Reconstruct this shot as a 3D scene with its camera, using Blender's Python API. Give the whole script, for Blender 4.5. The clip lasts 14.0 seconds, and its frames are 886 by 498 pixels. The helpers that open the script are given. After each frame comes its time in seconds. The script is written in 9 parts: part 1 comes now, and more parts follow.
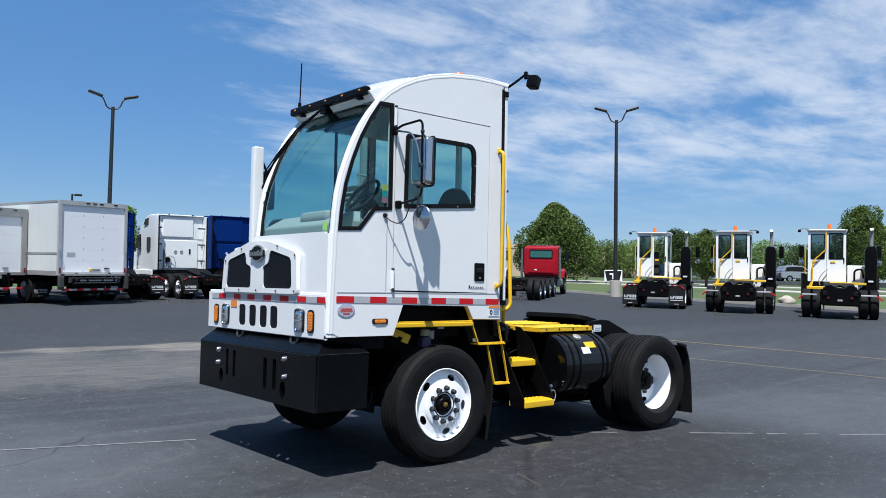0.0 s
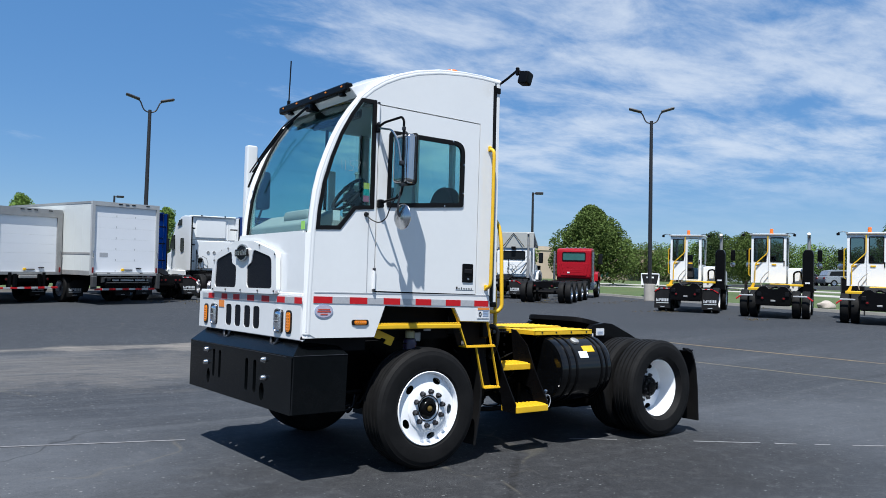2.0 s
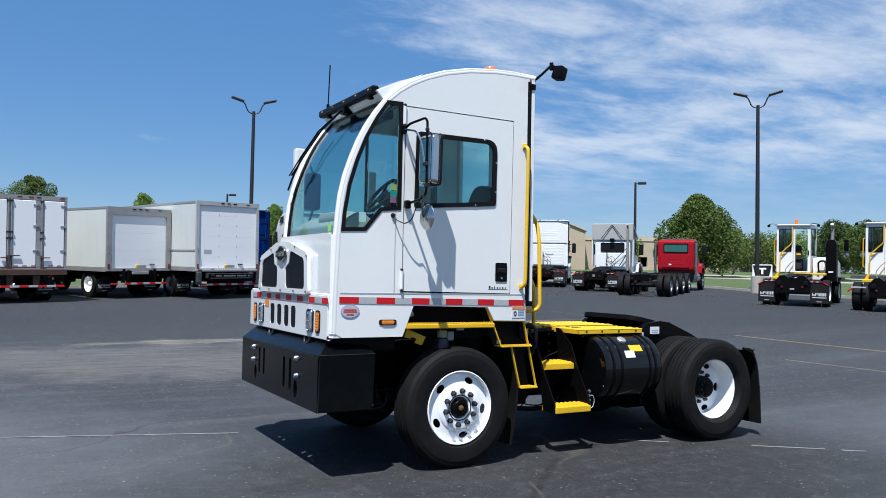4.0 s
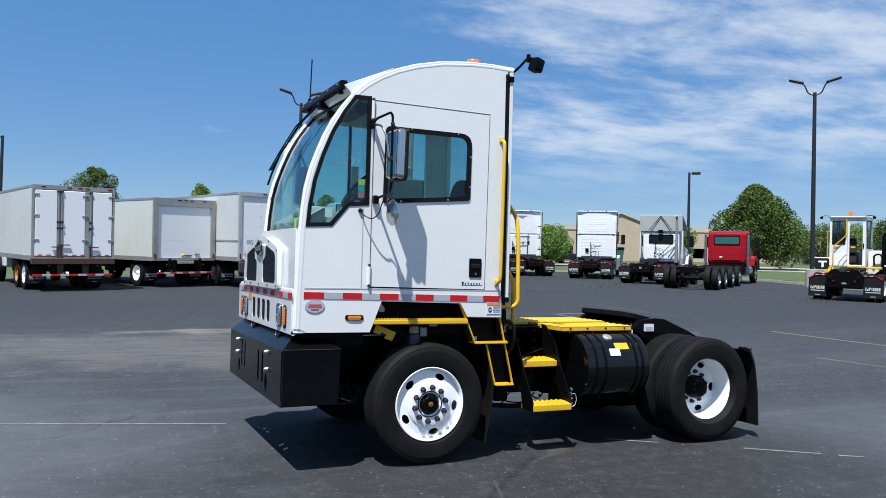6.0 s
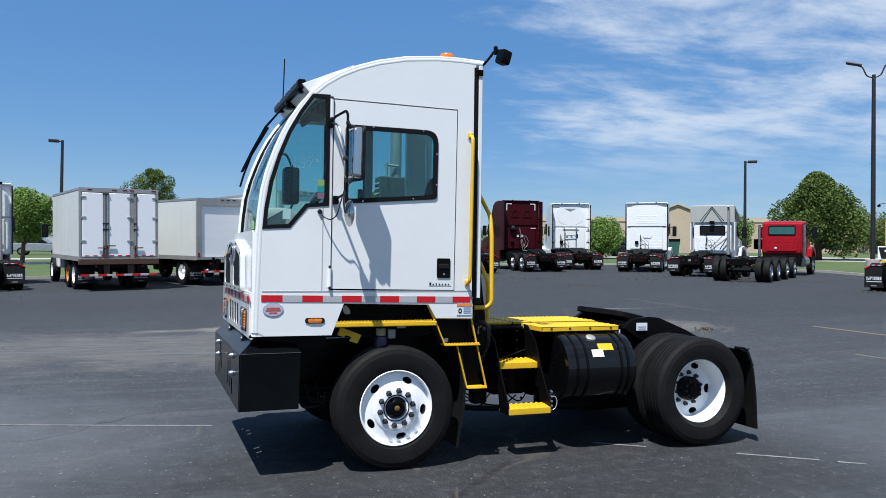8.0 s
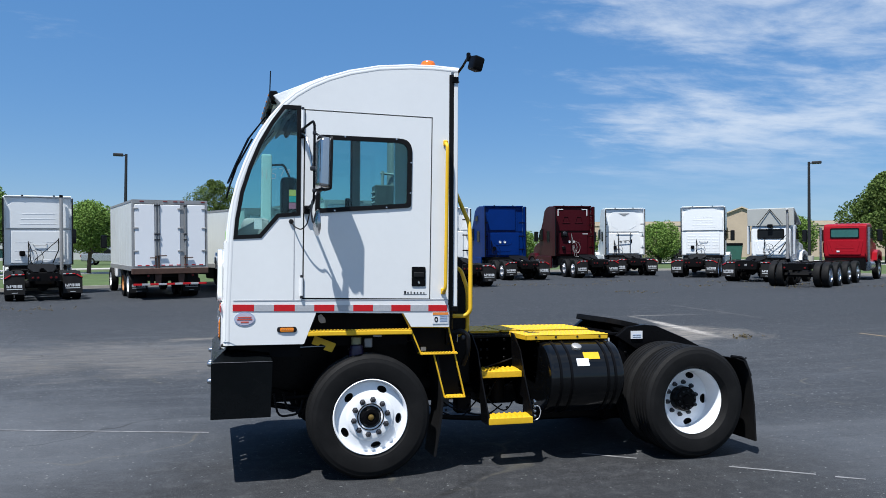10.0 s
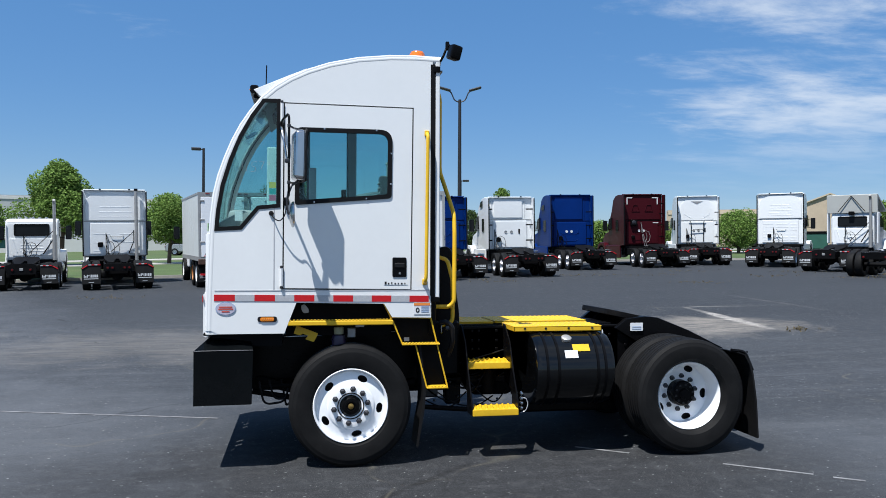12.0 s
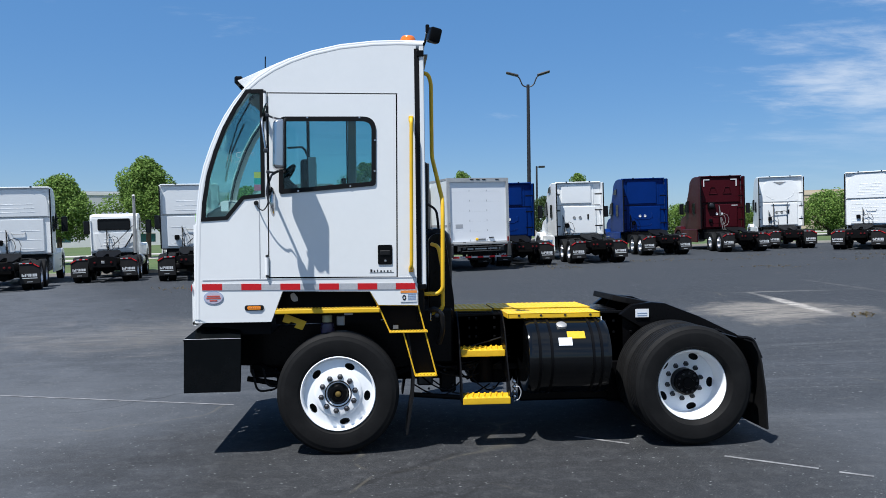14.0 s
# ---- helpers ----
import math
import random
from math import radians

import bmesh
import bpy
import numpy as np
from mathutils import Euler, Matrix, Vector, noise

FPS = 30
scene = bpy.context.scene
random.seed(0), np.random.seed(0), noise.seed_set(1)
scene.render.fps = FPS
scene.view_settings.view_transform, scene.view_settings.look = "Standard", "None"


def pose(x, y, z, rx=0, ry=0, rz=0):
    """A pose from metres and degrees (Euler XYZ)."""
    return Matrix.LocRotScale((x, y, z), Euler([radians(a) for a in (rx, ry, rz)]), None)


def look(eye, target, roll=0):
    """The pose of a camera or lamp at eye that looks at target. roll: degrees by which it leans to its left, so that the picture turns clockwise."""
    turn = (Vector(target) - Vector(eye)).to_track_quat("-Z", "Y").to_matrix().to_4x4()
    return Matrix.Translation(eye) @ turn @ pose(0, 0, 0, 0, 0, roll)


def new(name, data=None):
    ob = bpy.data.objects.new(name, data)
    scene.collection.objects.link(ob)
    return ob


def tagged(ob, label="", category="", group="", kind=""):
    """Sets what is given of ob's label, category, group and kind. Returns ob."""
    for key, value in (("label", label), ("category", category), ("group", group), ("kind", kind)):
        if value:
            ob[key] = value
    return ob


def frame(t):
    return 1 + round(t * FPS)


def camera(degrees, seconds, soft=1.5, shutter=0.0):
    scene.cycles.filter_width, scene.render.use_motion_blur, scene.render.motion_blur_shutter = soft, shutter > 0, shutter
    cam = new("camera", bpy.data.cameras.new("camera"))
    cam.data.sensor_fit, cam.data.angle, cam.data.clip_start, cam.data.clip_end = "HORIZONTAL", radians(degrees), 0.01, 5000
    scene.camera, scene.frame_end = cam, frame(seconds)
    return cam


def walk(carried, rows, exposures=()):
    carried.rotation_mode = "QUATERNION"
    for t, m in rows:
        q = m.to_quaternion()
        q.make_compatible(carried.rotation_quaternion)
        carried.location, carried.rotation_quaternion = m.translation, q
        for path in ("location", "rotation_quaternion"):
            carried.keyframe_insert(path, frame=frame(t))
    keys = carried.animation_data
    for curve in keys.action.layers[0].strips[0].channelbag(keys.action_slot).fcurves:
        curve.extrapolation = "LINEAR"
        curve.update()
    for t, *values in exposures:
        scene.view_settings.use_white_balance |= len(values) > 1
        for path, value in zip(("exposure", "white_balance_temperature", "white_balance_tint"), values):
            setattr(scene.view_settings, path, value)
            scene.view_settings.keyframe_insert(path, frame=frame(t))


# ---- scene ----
cam = camera(58.8, 14.0, soft=0.9)
PATH = [
    (0, (-4.309, -6.214, 1.49), (-3.026, -4.683, 1.585), 1.0),
    (0.5, (-4.248, -6.263, 1.49), (-2.972, -4.726, 1.592), 1.0),
    (1, (-4.166, -6.326, 1.479), (-2.904, -4.776, 1.569), 0.7),
    (1.5, (-4.033, -6.352, 1.47), (-2.789, -4.788, 1.551), 0.6),
    (2, (-3.858, -6.376, 1.488), (-2.654, -4.782, 1.587), 1.4),
    (2.5, (-3.725, -6.424, 1.485), (-2.575, -4.791, 1.599), 0.9),
    (3, (-3.541, -6.56, 1.504), (-2.473, -4.872, 1.61), 0.8),
    (3.2, (-3.5, -6.613, 1.521), (-2.456, -4.91, 1.619), 1.1),
    (5.3, (-2.876, -6.88, 1.602), (-1.978, -5.094, 1.666), 0.6),
    (5.5, (-2.791, -6.93, 1.613), (-1.907, -5.137, 1.679), 0.9),
    (6, (-2.667, -7.005, 1.624), (-1.821, -5.194, 1.669), 1.5),
    (6.5, (-2.49, -6.965, 1.632), (-1.672, -5.141, 1.665), 1.6),
    (7, (-2.337, -6.964, 1.634), (-1.526, -5.136, 1.657), 1.0),
    (7.5, (-2.131, -7.083, 1.654), (-1.363, -5.236, 1.684), 1.3),
    (7.7, (-2.036, -7.113, 1.678), (-1.294, -5.257, 1.706), 1.1),
    (10, (-1.207, -7.345, 1.708), (-0.651, -5.425, 1.751), 0.3),
    (10.5, (-1.028, -7.388, 1.697), (-0.513, -5.455, 1.736), 0.4),
    (11, (-0.802, -7.402, 1.709), (-0.326, -5.46, 1.741), 0.8),
    (11.5, (-0.653, -7.439, 1.714), (-0.223, -5.486, 1.73), 0.2),
    (12, (-0.411, -7.517, 1.719), (-0.053, -5.55, 1.735), 0.2),
    (12.5, (-0.225, -7.58, 1.734), (0.079, -5.603, 1.745), -0.1),
    (13, (-0.025, -7.524, 1.704), (0.215, -5.538, 1.697), 0.5),
    (13.5, (0.159, -7.48, 1.711), (0.352, -5.489, 1.687), -0.0),
    (14, (0.4, -7.532, 1.705), (0.545, -5.537, 1.691), -0.7),
]
walk(cam, [(t, look(eye, target, roll)) for t, eye, target, roll in PATH])

# ---- light ----
SUN = Vector((-0.36, -0.34, 1.0)).normalized()
SUN_EL = math.asin(SUN.z)
world = bpy.data.worlds.new("sky")
scene.world = world
world.use_nodes = True
wn, wl = world.node_tree.nodes, world.node_tree.links
wn.clear()
w_out = wn.new("ShaderNodeOutputWorld")
w_bg = wn.new("ShaderNodeBackground")
w_sky = wn.new("ShaderNodeTexSky")
w_sky.sky_type = "NISHITA"
w_sky.sun_disc = False
w_sky.sun_elevation = SUN_EL
w_sky.sun_rotation = math.atan2(SUN.x, SUN.y)
w_sky.air_density, w_sky.dust_density, w_sky.ozone_density = 1.0, 0.3, 2.0
w_bg.inputs["Strength"].default_value = 0.068


def wnode(kind, **kw):
    n = wn.new(kind)
    for k, v in kw.items():
        n.inputs[k].default_value = v
    return n


def wmath(op, a, b=None):
    n = wn.new("ShaderNodeMath")
    n.operation = op
    for i, v in enumerate((a, b)):
        if v is None:
            continue
        if isinstance(v, (int, float)):
            n.inputs[i].default_value = v
        else:
            wl.new(v, n.inputs[i])
    return n.outputs[0]


# thin high cloud, laid on a flat layer overhead: streaks that thicken to the east (+x)
w_tc = wn.new("ShaderNodeTexCoord")
w_sep = wn.new("ShaderNodeSeparateXYZ")
wl.new(w_tc.outputs["Generated"], w_sep.inputs[0])
w_h = wmath("MAXIMUM", wmath("ADD", w_sep.outputs["Z"], 0.10), 0.03)
w_px, w_py = wmath("DIVIDE", w_sep.outputs["X"], w_h), wmath("DIVIDE", w_sep.outputs["Y"], w_h)
w_com = wn.new("ShaderNodeCombineXYZ")
wl.new(w_px, w_com.inputs[0])
wl.new(w_py, w_com.inputs[1])
w_map = wn.new("ShaderNodeMapping")
w_map.inputs["Rotation"].default_value = (0, 0, radians(48))
w_map.inputs["Scale"].default_value = (0.75, 1.35, 1.0)
wl.new(w_com.outputs[0], w_map.inputs[0])
w_n1 = wnode("ShaderNodeTexNoise", Scale=3.0, Detail=14.0, Roughness=0.66, Distortion=0.25)
wl.new(w_map.outputs[0], w_n1.inputs["Vector"])
w_n2 = wnode("ShaderNodeTexNoise", Scale=1.5, Detail=4.0, Roughness=0.55, Distortion=0.4)
wl.new(w_com.outputs[0], w_n2.inputs["Vector"])
w_east = wn.new("ShaderNodeMapRange")
w_east.interpolation_type = "SMOOTHSTEP"
w_east.inputs["From Min"].default_value, w_east.inputs["From Max"].default_value = -0.07, 0.27
wl.new(wmath("SUBTRACT", w_sep.outputs["X"], wmath("MULTIPLY", w_sep.outputs["Y"], 0.38)), w_east.inputs[0])
w_sum = wmath("ADD", wmath("ADD", wmath("MULTIPLY", w_n1.outputs["Fac"], 0.95), wmath("MULTIPLY", w_n2.outputs["Fac"], 0.8)), wmath("MULTIPLY", w_east.outputs[0], 0.42))
w_ramp = wn.new("ShaderNodeMapRange")
w_ramp.interpolation_type = "SMOOTHSTEP"
w_ramp.inputs["From Min"].default_value, w_ramp.inputs["From Max"].default_value = 1.04, 1.54
wl.new(w_sum, w_ramp.inputs[0])
w_low = wn.new("ShaderNodeMapRange")
w_low.interpolation_type = "SMOOTHSTEP"
w_low.inputs["From Min"].default_value, w_low.inputs["From Max"].default_value = 0.085, 0.18
w_low.inputs["To Min"].default_value = 0.12
wl.new(w_sep.outputs["Z"], w_low.inputs[0])
w_fac = wmath("MULTIPLY", wmath("MULTIPLY", w_ramp.outputs[0], 0.72), w_low.outputs[0])
w_mix = wn.new("ShaderNodeMix")
w_mix.data_type = "RGBA"
wl.new(w_fac, w_mix.inputs[0])
w_hsv = wn.new("ShaderNodeHueSaturation")
w_hsv.inputs["Saturation"].default_value = 1.28
w_hsv.inputs["Hue"].default_value = 0.506
wl.new(w_sky.outputs[0], w_hsv.inputs["Color"])
w_even = wn.new("ShaderNodeMix")
w_even.data_type = "RGBA"
w_even.inputs[0].default_value = 0.45
w_even.inputs[7].default_value = (1.3, 3.5, 7.4, 1)
wl.new(w_hsv.outputs[0], w_even.inputs[6])
wl.new(w_even.outputs[2], w_mix.inputs[6])
w_mix.inputs[7].default_value = (7.6, 8.3, 9.2, 1)
wl.new(w_mix.outputs[2], w_bg.inputs[0])
wl.new(w_bg.outputs[0], w_out.inputs[0])

sun = new("sun", bpy.data.lights.new("sun", "SUN"))
sun.data.energy, sun.data.angle, sun.data.color = 5.0, radians(0.55), (1.0, 0.985, 0.96)
sun.matrix_world = look(SUN * 60, (0, 0, 0))
scene.view_settings.exposure = 0.6
scene.view_settings.use_white_balance = True
scene.view_settings.white_balance_temperature = 6420


# ---- materials ----
def material(name, col, rough=0.5, metal=0.0, vary=0.12, scale=6.0, bump=0.0, bscale=80.0, coat=0.0, dirt=None, dirt_amount=0.0, rand=0.0, spec=0.5):
    """A surface with variation at two scales, fine relief and, if asked, dirt in patches."""
    m = bpy.data.materials.new(name)
    m.use_nodes = True
    nt = m.node_tree
    bs = nt.nodes["Principled BSDF"]
    bs.inputs["Metallic"].default_value, bs.inputs["Specular IOR Level"].default_value = metal, spec
    bs.inputs["Coat Weight"].default_value, bs.inputs["Coat Roughness"].default_value = coat, 0.06
    tc = nt.nodes.new("ShaderNodeTexCoord")

    def noise_node(s, detail=5.0, rg=0.6):
        n = nt.nodes.new("ShaderNodeTexNoise")
        n.inputs["Scale"].default_value, n.inputs["Detail"].default_value, n.inputs["Roughness"].default_value = s, detail, rg
        nt.links.new(tc.outputs["Object"], n.inputs["Vector"])
        return n.outputs["Fac"]

    def ranged(src, a, b, c, d):
        r = nt.nodes.new("ShaderNodeMapRange")
        for i, v in enumerate((a, b, c, d)):
            r.inputs[i + 1].default_value = v
        nt.links.new(src, r.inputs[0])
        return r.outputs[0]

    big, small = noise_node(scale), noise_node(scale * 11, 4.0)
    add = nt.nodes.new("ShaderNodeMath")
    add.operation = "MULTIPLY_ADD"
    nt.links.new(small, add.inputs[0])
    add.inputs[1].default_value = 0.45
    nt.links.new(big, add.inputs[2])
    value = ranged(add.outputs[0], 0.45, 1.0, 1.0 - vary, 1.0 + vary)
    if rand:
        oi = nt.nodes.new("ShaderNodeObjectInfo")
        rr = ranged(oi.outputs["Random"], 0, 1, 1 - rand, 1 + rand)
        mu = nt.nodes.new("ShaderNodeMath")
        mu.operation = "MULTIPLY"
        nt.links.new(value, mu.inputs[0])
        nt.links.new(rr, mu.inputs[1])
        value = mu.outputs[0]
    hsv = nt.nodes.new("ShaderNodeHueSaturation")
    hsv.inputs["Color"].default_value = (*col, 1)
    nt.links.new(value, hsv.inputs["Value"])
    out = hsv.outputs[0]
    if dirt:
        mix = nt.nodes.new("ShaderNodeMix")
        mix.data_type = "RGBA"
        nt.links.new(ranged(noise_node(scale * 0.7, 8.0, 0.7), 0.48, 0.75, 0.0, dirt_amount), mix.inputs[0])
        nt.links.new(out, mix.inputs[6])
        mix.inputs[7].default_value = (*dirt, 1)
        out = mix.outputs[2]
    nt.links.new(out, bs.inputs["Base Color"])
    nt.links.new(ranged(small, 0.3, 0.7, max(rough - min(0.07, rough * 0.15), 0.02), min(rough + min(0.07, rough * 0.15), 1)), bs.inputs["Roughness"])
    if bump:
        bn = nt.nodes.new("ShaderNodeBump")
        bn.inputs["Strength"].default_value, bn.inputs["Distance"].default_value = bump, 0.01
        nt.links.new(noise_node(bscale, 3.0), bn.inputs["Height"])
        nt.links.new(bn.outputs[0], bs.inputs["Normal"])
    return m


def glass_material(name, tint, clear=0.75, rough=0.0):
    """Tinted pane: clear through, with the gloss of glass."""
    m = bpy.data.materials.new(name)
    m.use_nodes = True
    nt = m.node_tree
    nt.nodes.clear()
    out = nt.nodes.new("ShaderNodeOutputMaterial")
    tr = nt.nodes.new("ShaderNodeBsdfTransparent")
    tr.inputs[0].default_value = (*tint, 1)
    gl = nt.nodes.new("ShaderNodeBsdfGlossy")
    gl.inputs["Roughness"].default_value = 0.02
    lw = nt.nodes.new("ShaderNodeLayerWeight")
    lw.inputs[0].default_value = 0.5
    pw = nt.nodes.new("ShaderNodeMath")
    pw.operation = "POWER"
    pw.inputs[1].default_value = 5.0
    nt.links.new(lw.outputs["Facing"], pw.inputs[0])
    fr = nt.nodes.new("ShaderNodeMath")
    fr.operation = "MULTIPLY_ADD"
    fr.inputs[1].default_value, fr.inputs[2].default_value = 0.96, 0.035
    nt.links.new(pw.outputs[0], fr.inputs[0])
    mx = nt.nodes.new("ShaderNodeMixShader")
    nt.links.new(fr.outputs[0], mx.inputs[0])
    nt.links.new(tr.outputs[0], mx.inputs[1])
    nt.links.new(gl.outputs[0], mx.inputs[2])
    nt.links.new(mx.outputs[0], out.inputs[0])
    return m


WHITE = material("white_truck_paint", (0.70, 0.715, 0.71), 0.22, vary=0.03, scale=1.5, coat=0.6)
WHITE_FAR = material("white_fleet_paint", (0.73, 0.755, 0.76), 0.4, vary=0.03, scale=0.6, coat=0.1, dirt=(0.5, 0.48, 0.45), dirt_amount=0.2)
PALE_TRIM = material("pale_galvanised_trim", (0.42, 0.43, 0.43), 0.5, metal=0.3, vary=0.1, scale=3, dirt=(0.28, 0.27, 0.25), dirt_amount=0.4)
BOX_SIDE = material("dull_fibreglass_sheet", (0.52, 0.545, 0.53), 0.5, vary=0.05, scale=0.5, dirt=(0.36, 0.36, 0.34), dirt_amount=0.35)
DOOR_WHITE = material("white_door_paint", (0.76, 0.78, 0.80), 0.4, vary=0.025, scale=0.5, coat=0.1, dirt=(0.5, 0.49, 0.47), dirt_amount=0.12)
BLACK = material("black_chassis_paint", (0.003, 0.003, 0.0035), 0.30, vary=0.25, scale=4, coat=0.04, dirt=(0.008, 0.008, 0.008), dirt_amount=0.25, spec=0.09)
BUMPER = material("black_bumper_paint", (0.0022, 0.003, 0.0036), 0.22, vary=0.25, scale=3, bump=0.03, bscale=60, dirt=(0.008, 0.008, 0.009), dirt_amount=0.4, spec=0.13)
TANK = material("glossy_black_tank_paint", (0.0024, 0.0028, 0.0034), 0.10, vary=0.2, scale=3, bump=0.04, bscale=12, dirt=(0.010, 0.010, 0.011), dirt_amount=0.3, spec=0.42)
SHACKLE = material("dull_forged_steel", (0.05, 0.053, 0.06), 0.4, metal=0.7, vary=0.3, scale=20)
LIFT_STEEL = material("dirty_lift_steel", (0.045, 0.046, 0.048), 0.55, metal=0.3, vary=0.3, scale=5, dirt=(0.12, 0.12, 0.115), dirt_amount=0.4)
CREAM = material("cream_plastic", (0.30, 0.29, 0.17), 0.5, vary=0.1, scale=20)
PURPLE = material("dark_violet_plastic", (0.022, 0.015, 0.045), 0.35, vary=0.2, scale=20)
DARK = material("grimy_black_steel", (0.004, 0.004, 0.0045), 0.55, vary=0.35, scale=7, dirt=(0.010, 0.0095, 0.009), dirt_amount=0.35, spec=0.08)
RUBBER = material("tyre_rubber", (0.0078, 0.0079, 0.0082), 0.66, vary=0.3, scale=9, bump=0.15, bscale=160, dirt=(0.017, 0.0165, 0.016), dirt_amount=0.3, spec=0.12)
GASKET = material("black_rubber_seal", (0.005, 0.005, 0.0055), 0.5, vary=0.15, spec=0.15)
FLAP = material("black_mud_flap", (0.006, 0.006, 0.0065), 0.6, vary=0.25, scale=4, dirt=(0.02, 0.02, 0.019), dirt_amount=0.3, spec=0.2)
YELLOW = material("yellow_safety_paint", (0.66, 0.40, 0.018), 0.42, vary=0.1, scale=5, bump=0.05, coat=0.04, dirt=(0.30, 0.19, 0.03), dirt_amount=0.25, spec=0.3)
RIM = material("white_steel_rim", (0.87, 0.885, 0.895), 0.36, vary=0.04, scale=7, coat=0.15, dirt=(0.62, 0.58, 0.53), dirt_amount=0.18)
CHROME = material("brushed_steel", (0.476, 0.476, 0.476), 0.22, metal=1.0, vary=0.06, scale=9)
MIRROR_STEEL = material("dark_brushed_steel", (0.54, 0.54, 0.545), 0.2, metal=1.0, vary=0.1, scale=9)
ALU = material("polished_aluminium", (0.574, 0.574, 0.59), 0.28, metal=1.0, vary=0.1, scale=5)
GREY_METAL = material("galvanised_trim", (0.34, 0.34, 0.335), 0.5, metal=0.55, vary=0.12, scale=3, dirt=(0.25, 0.24, 0.22), dirt_amount=0.4)
NUT = material("dark_lug_steel", (0.05, 0.05, 0.055), 0.4, metal=0.8, vary=0.2, scale=20)
RUST = material("rusted_hub_steel", (0.010, 0.009, 0.008), 0.6, vary=0.5, scale=22, dirt=(0.15, 0.058, 0.022), dirt_amount=0.55, spec=0.12)
BRASS = material("old_brass", (0.344, 0.221, 0.0656), 0.4, metal=0.8, vary=0.3, scale=30)
AMBER = material("amber_lens", (0.697, 0.205, 0.0082), 0.2, vary=0.3, scale=45, coat=0.6)
BEACON = material("orange_beacon", (0.779, 0.164, 0.0123), 0.2, vary=0.1, scale=12, coat=0.6)
RED_TAPE = material("red_reflective_tape", (0.451, 0.0115, 0.0164), 0.5, vary=0.1, scale=30, spec=0.2)
GREY_TAPE = material("silver_reflective_tape", (0.426, 0.435, 0.451), 0.3, metal=0.2, vary=0.1, scale=40)
RED_LENS = material("red_lens", (0.16, 0.006, 0.006), 0.35, vary=0.15, scale=30, coat=0.1, spec=0.3)
LAMP_GLASS = material("headlamp_lens", (0.78, 0.81, 0.86), 0.06, metal=1.0, vary=0.2, scale=30, bump=0.15, bscale=40, coat=1.0)
LABEL = material("white_paper_label", (0.64, 0.656, 0.672), 0.5, vary=0.04)
LILAC = material("lilac_sticker", (0.40, 0.38, 0.46), 0.5, vary=0.1, scale=60)
BLUE_MARK = material("pale_blue_print", (0.246, 0.328, 0.476), 0.5)
INK = material("black_print", (0.008, 0.008, 0.009), 0.5, spec=0.2)
RED_PRINT = material("red_print", (0.451, 0.0656, 0.041), 0.5)
GREEN_PRINT = material("green_print", (0.287, 0.59, 0.12), 0.5)
LIME_PRINT = material("lime_print", (0.42, 0.44, 0.10), 0.5)
TEAL_PRINT = material("teal_print", (0.0164, 0.295, 0.295), 0.5)
PINK_PRINT = material("pink_print", (0.369, 0.131, 0.205), 0.5)
ORANGE_PRINT = material("orange_print", (0.697, 0.213, 0.0328), 0.5)
COOLER = material("dark_grey_cabinet_paint", (0.06, 0.064, 0.066), 0.5, vary=0.15, scale=6)
GREY_INSIDE = material("grey_cab_lining", (0.29, 0.298, 0.298), 0.6, vary=0.06, scale=5)
SEAT = material("black_seat_cloth", (0.02, 0.02, 0.022), 0.85, vary=0.2, scale=30, bump=0.2)
MESH_BLACK = material("black_grille_mesh", (0.006, 0.007, 0.010), 0.6, vary=0.3, scale=60, bump=0.15, bscale=160, spec=0.12)
CHALK = material("chalk_writing", (0.22, 0.24, 0.24), 0.8)
BLUE = material("blue_truck_paint", (0.001, 0.0205, 0.135), 0.35, vary=0.12, scale=1.2, spec=0.1)
MAROON = material("maroon_truck_paint", (0.042, 0.0045, 0.008), 0.35, vary=0.1, scale=1.2, spec=0.08)
RED = material("red_truck_paint", (0.30, 0.008, 0.016), 0.3, vary=0.08, scale=1.2, spec=0.15)
FAIRING = material("translucent_grey_fairing", (0.44, 0.45, 0.42), 0.5, vary=0.06, scale=2)
WOOD = material("rusty_brown_sill", (0.055, 0.026, 0.017), 0.75, vary=0.4, scale=6, bump=0.3)
CONCRETE = material("concrete", (0.344, 0.32, 0.287), 0.85, vary=0.15, scale=3, bump=0.2, bscale=40)
POLE = material("bronze_lamp_pole", (0.010, 0.010, 0.011), 0.5, vary=0.2, scale=2)
BRICK = material("tan_brickwork", (0.40, 0.325, 0.24), 0.85, vary=0.12, scale=0.5)
BAND = material("tan_stone_band", (0.45, 0.38, 0.29), 0.85, vary=0.08, scale=0.5)
SIDING = material("grey_metal_cladding", (0.396, 0.41, 0.418), 0.55, vary=0.05, scale=0.3)
PALE_WALL = material("white_concrete_wall", (0.541, 0.541, 0.525), 0.7, vary=0.06, scale=0.4)
TEAL_GLASS = material("teal_window_glass", (0.03, 0.12, 0.11), 0.12, vary=0.2, scale=0.6)
DARK_GLASS = material("dark_window_glass", (0.010, 0.012, 0.014), 0.12, vary=0.2, scale=2, spec=0.15)
BARK = material("tree_bark", (0.0738, 0.0533, 0.0369), 0.9, vary=0.3, scale=5, bump=0.6, bscale=20)
SILVER = material("silver_car_paint", (0.344, 0.369, 0.394), 0.28, metal=0.5, vary=0.05, scale=3, coat=0.7)
DARK_CAR = material("dark_car_paint", (0.02, 0.022, 0.027), 0.25, vary=0.1, scale=3, coat=0.7)
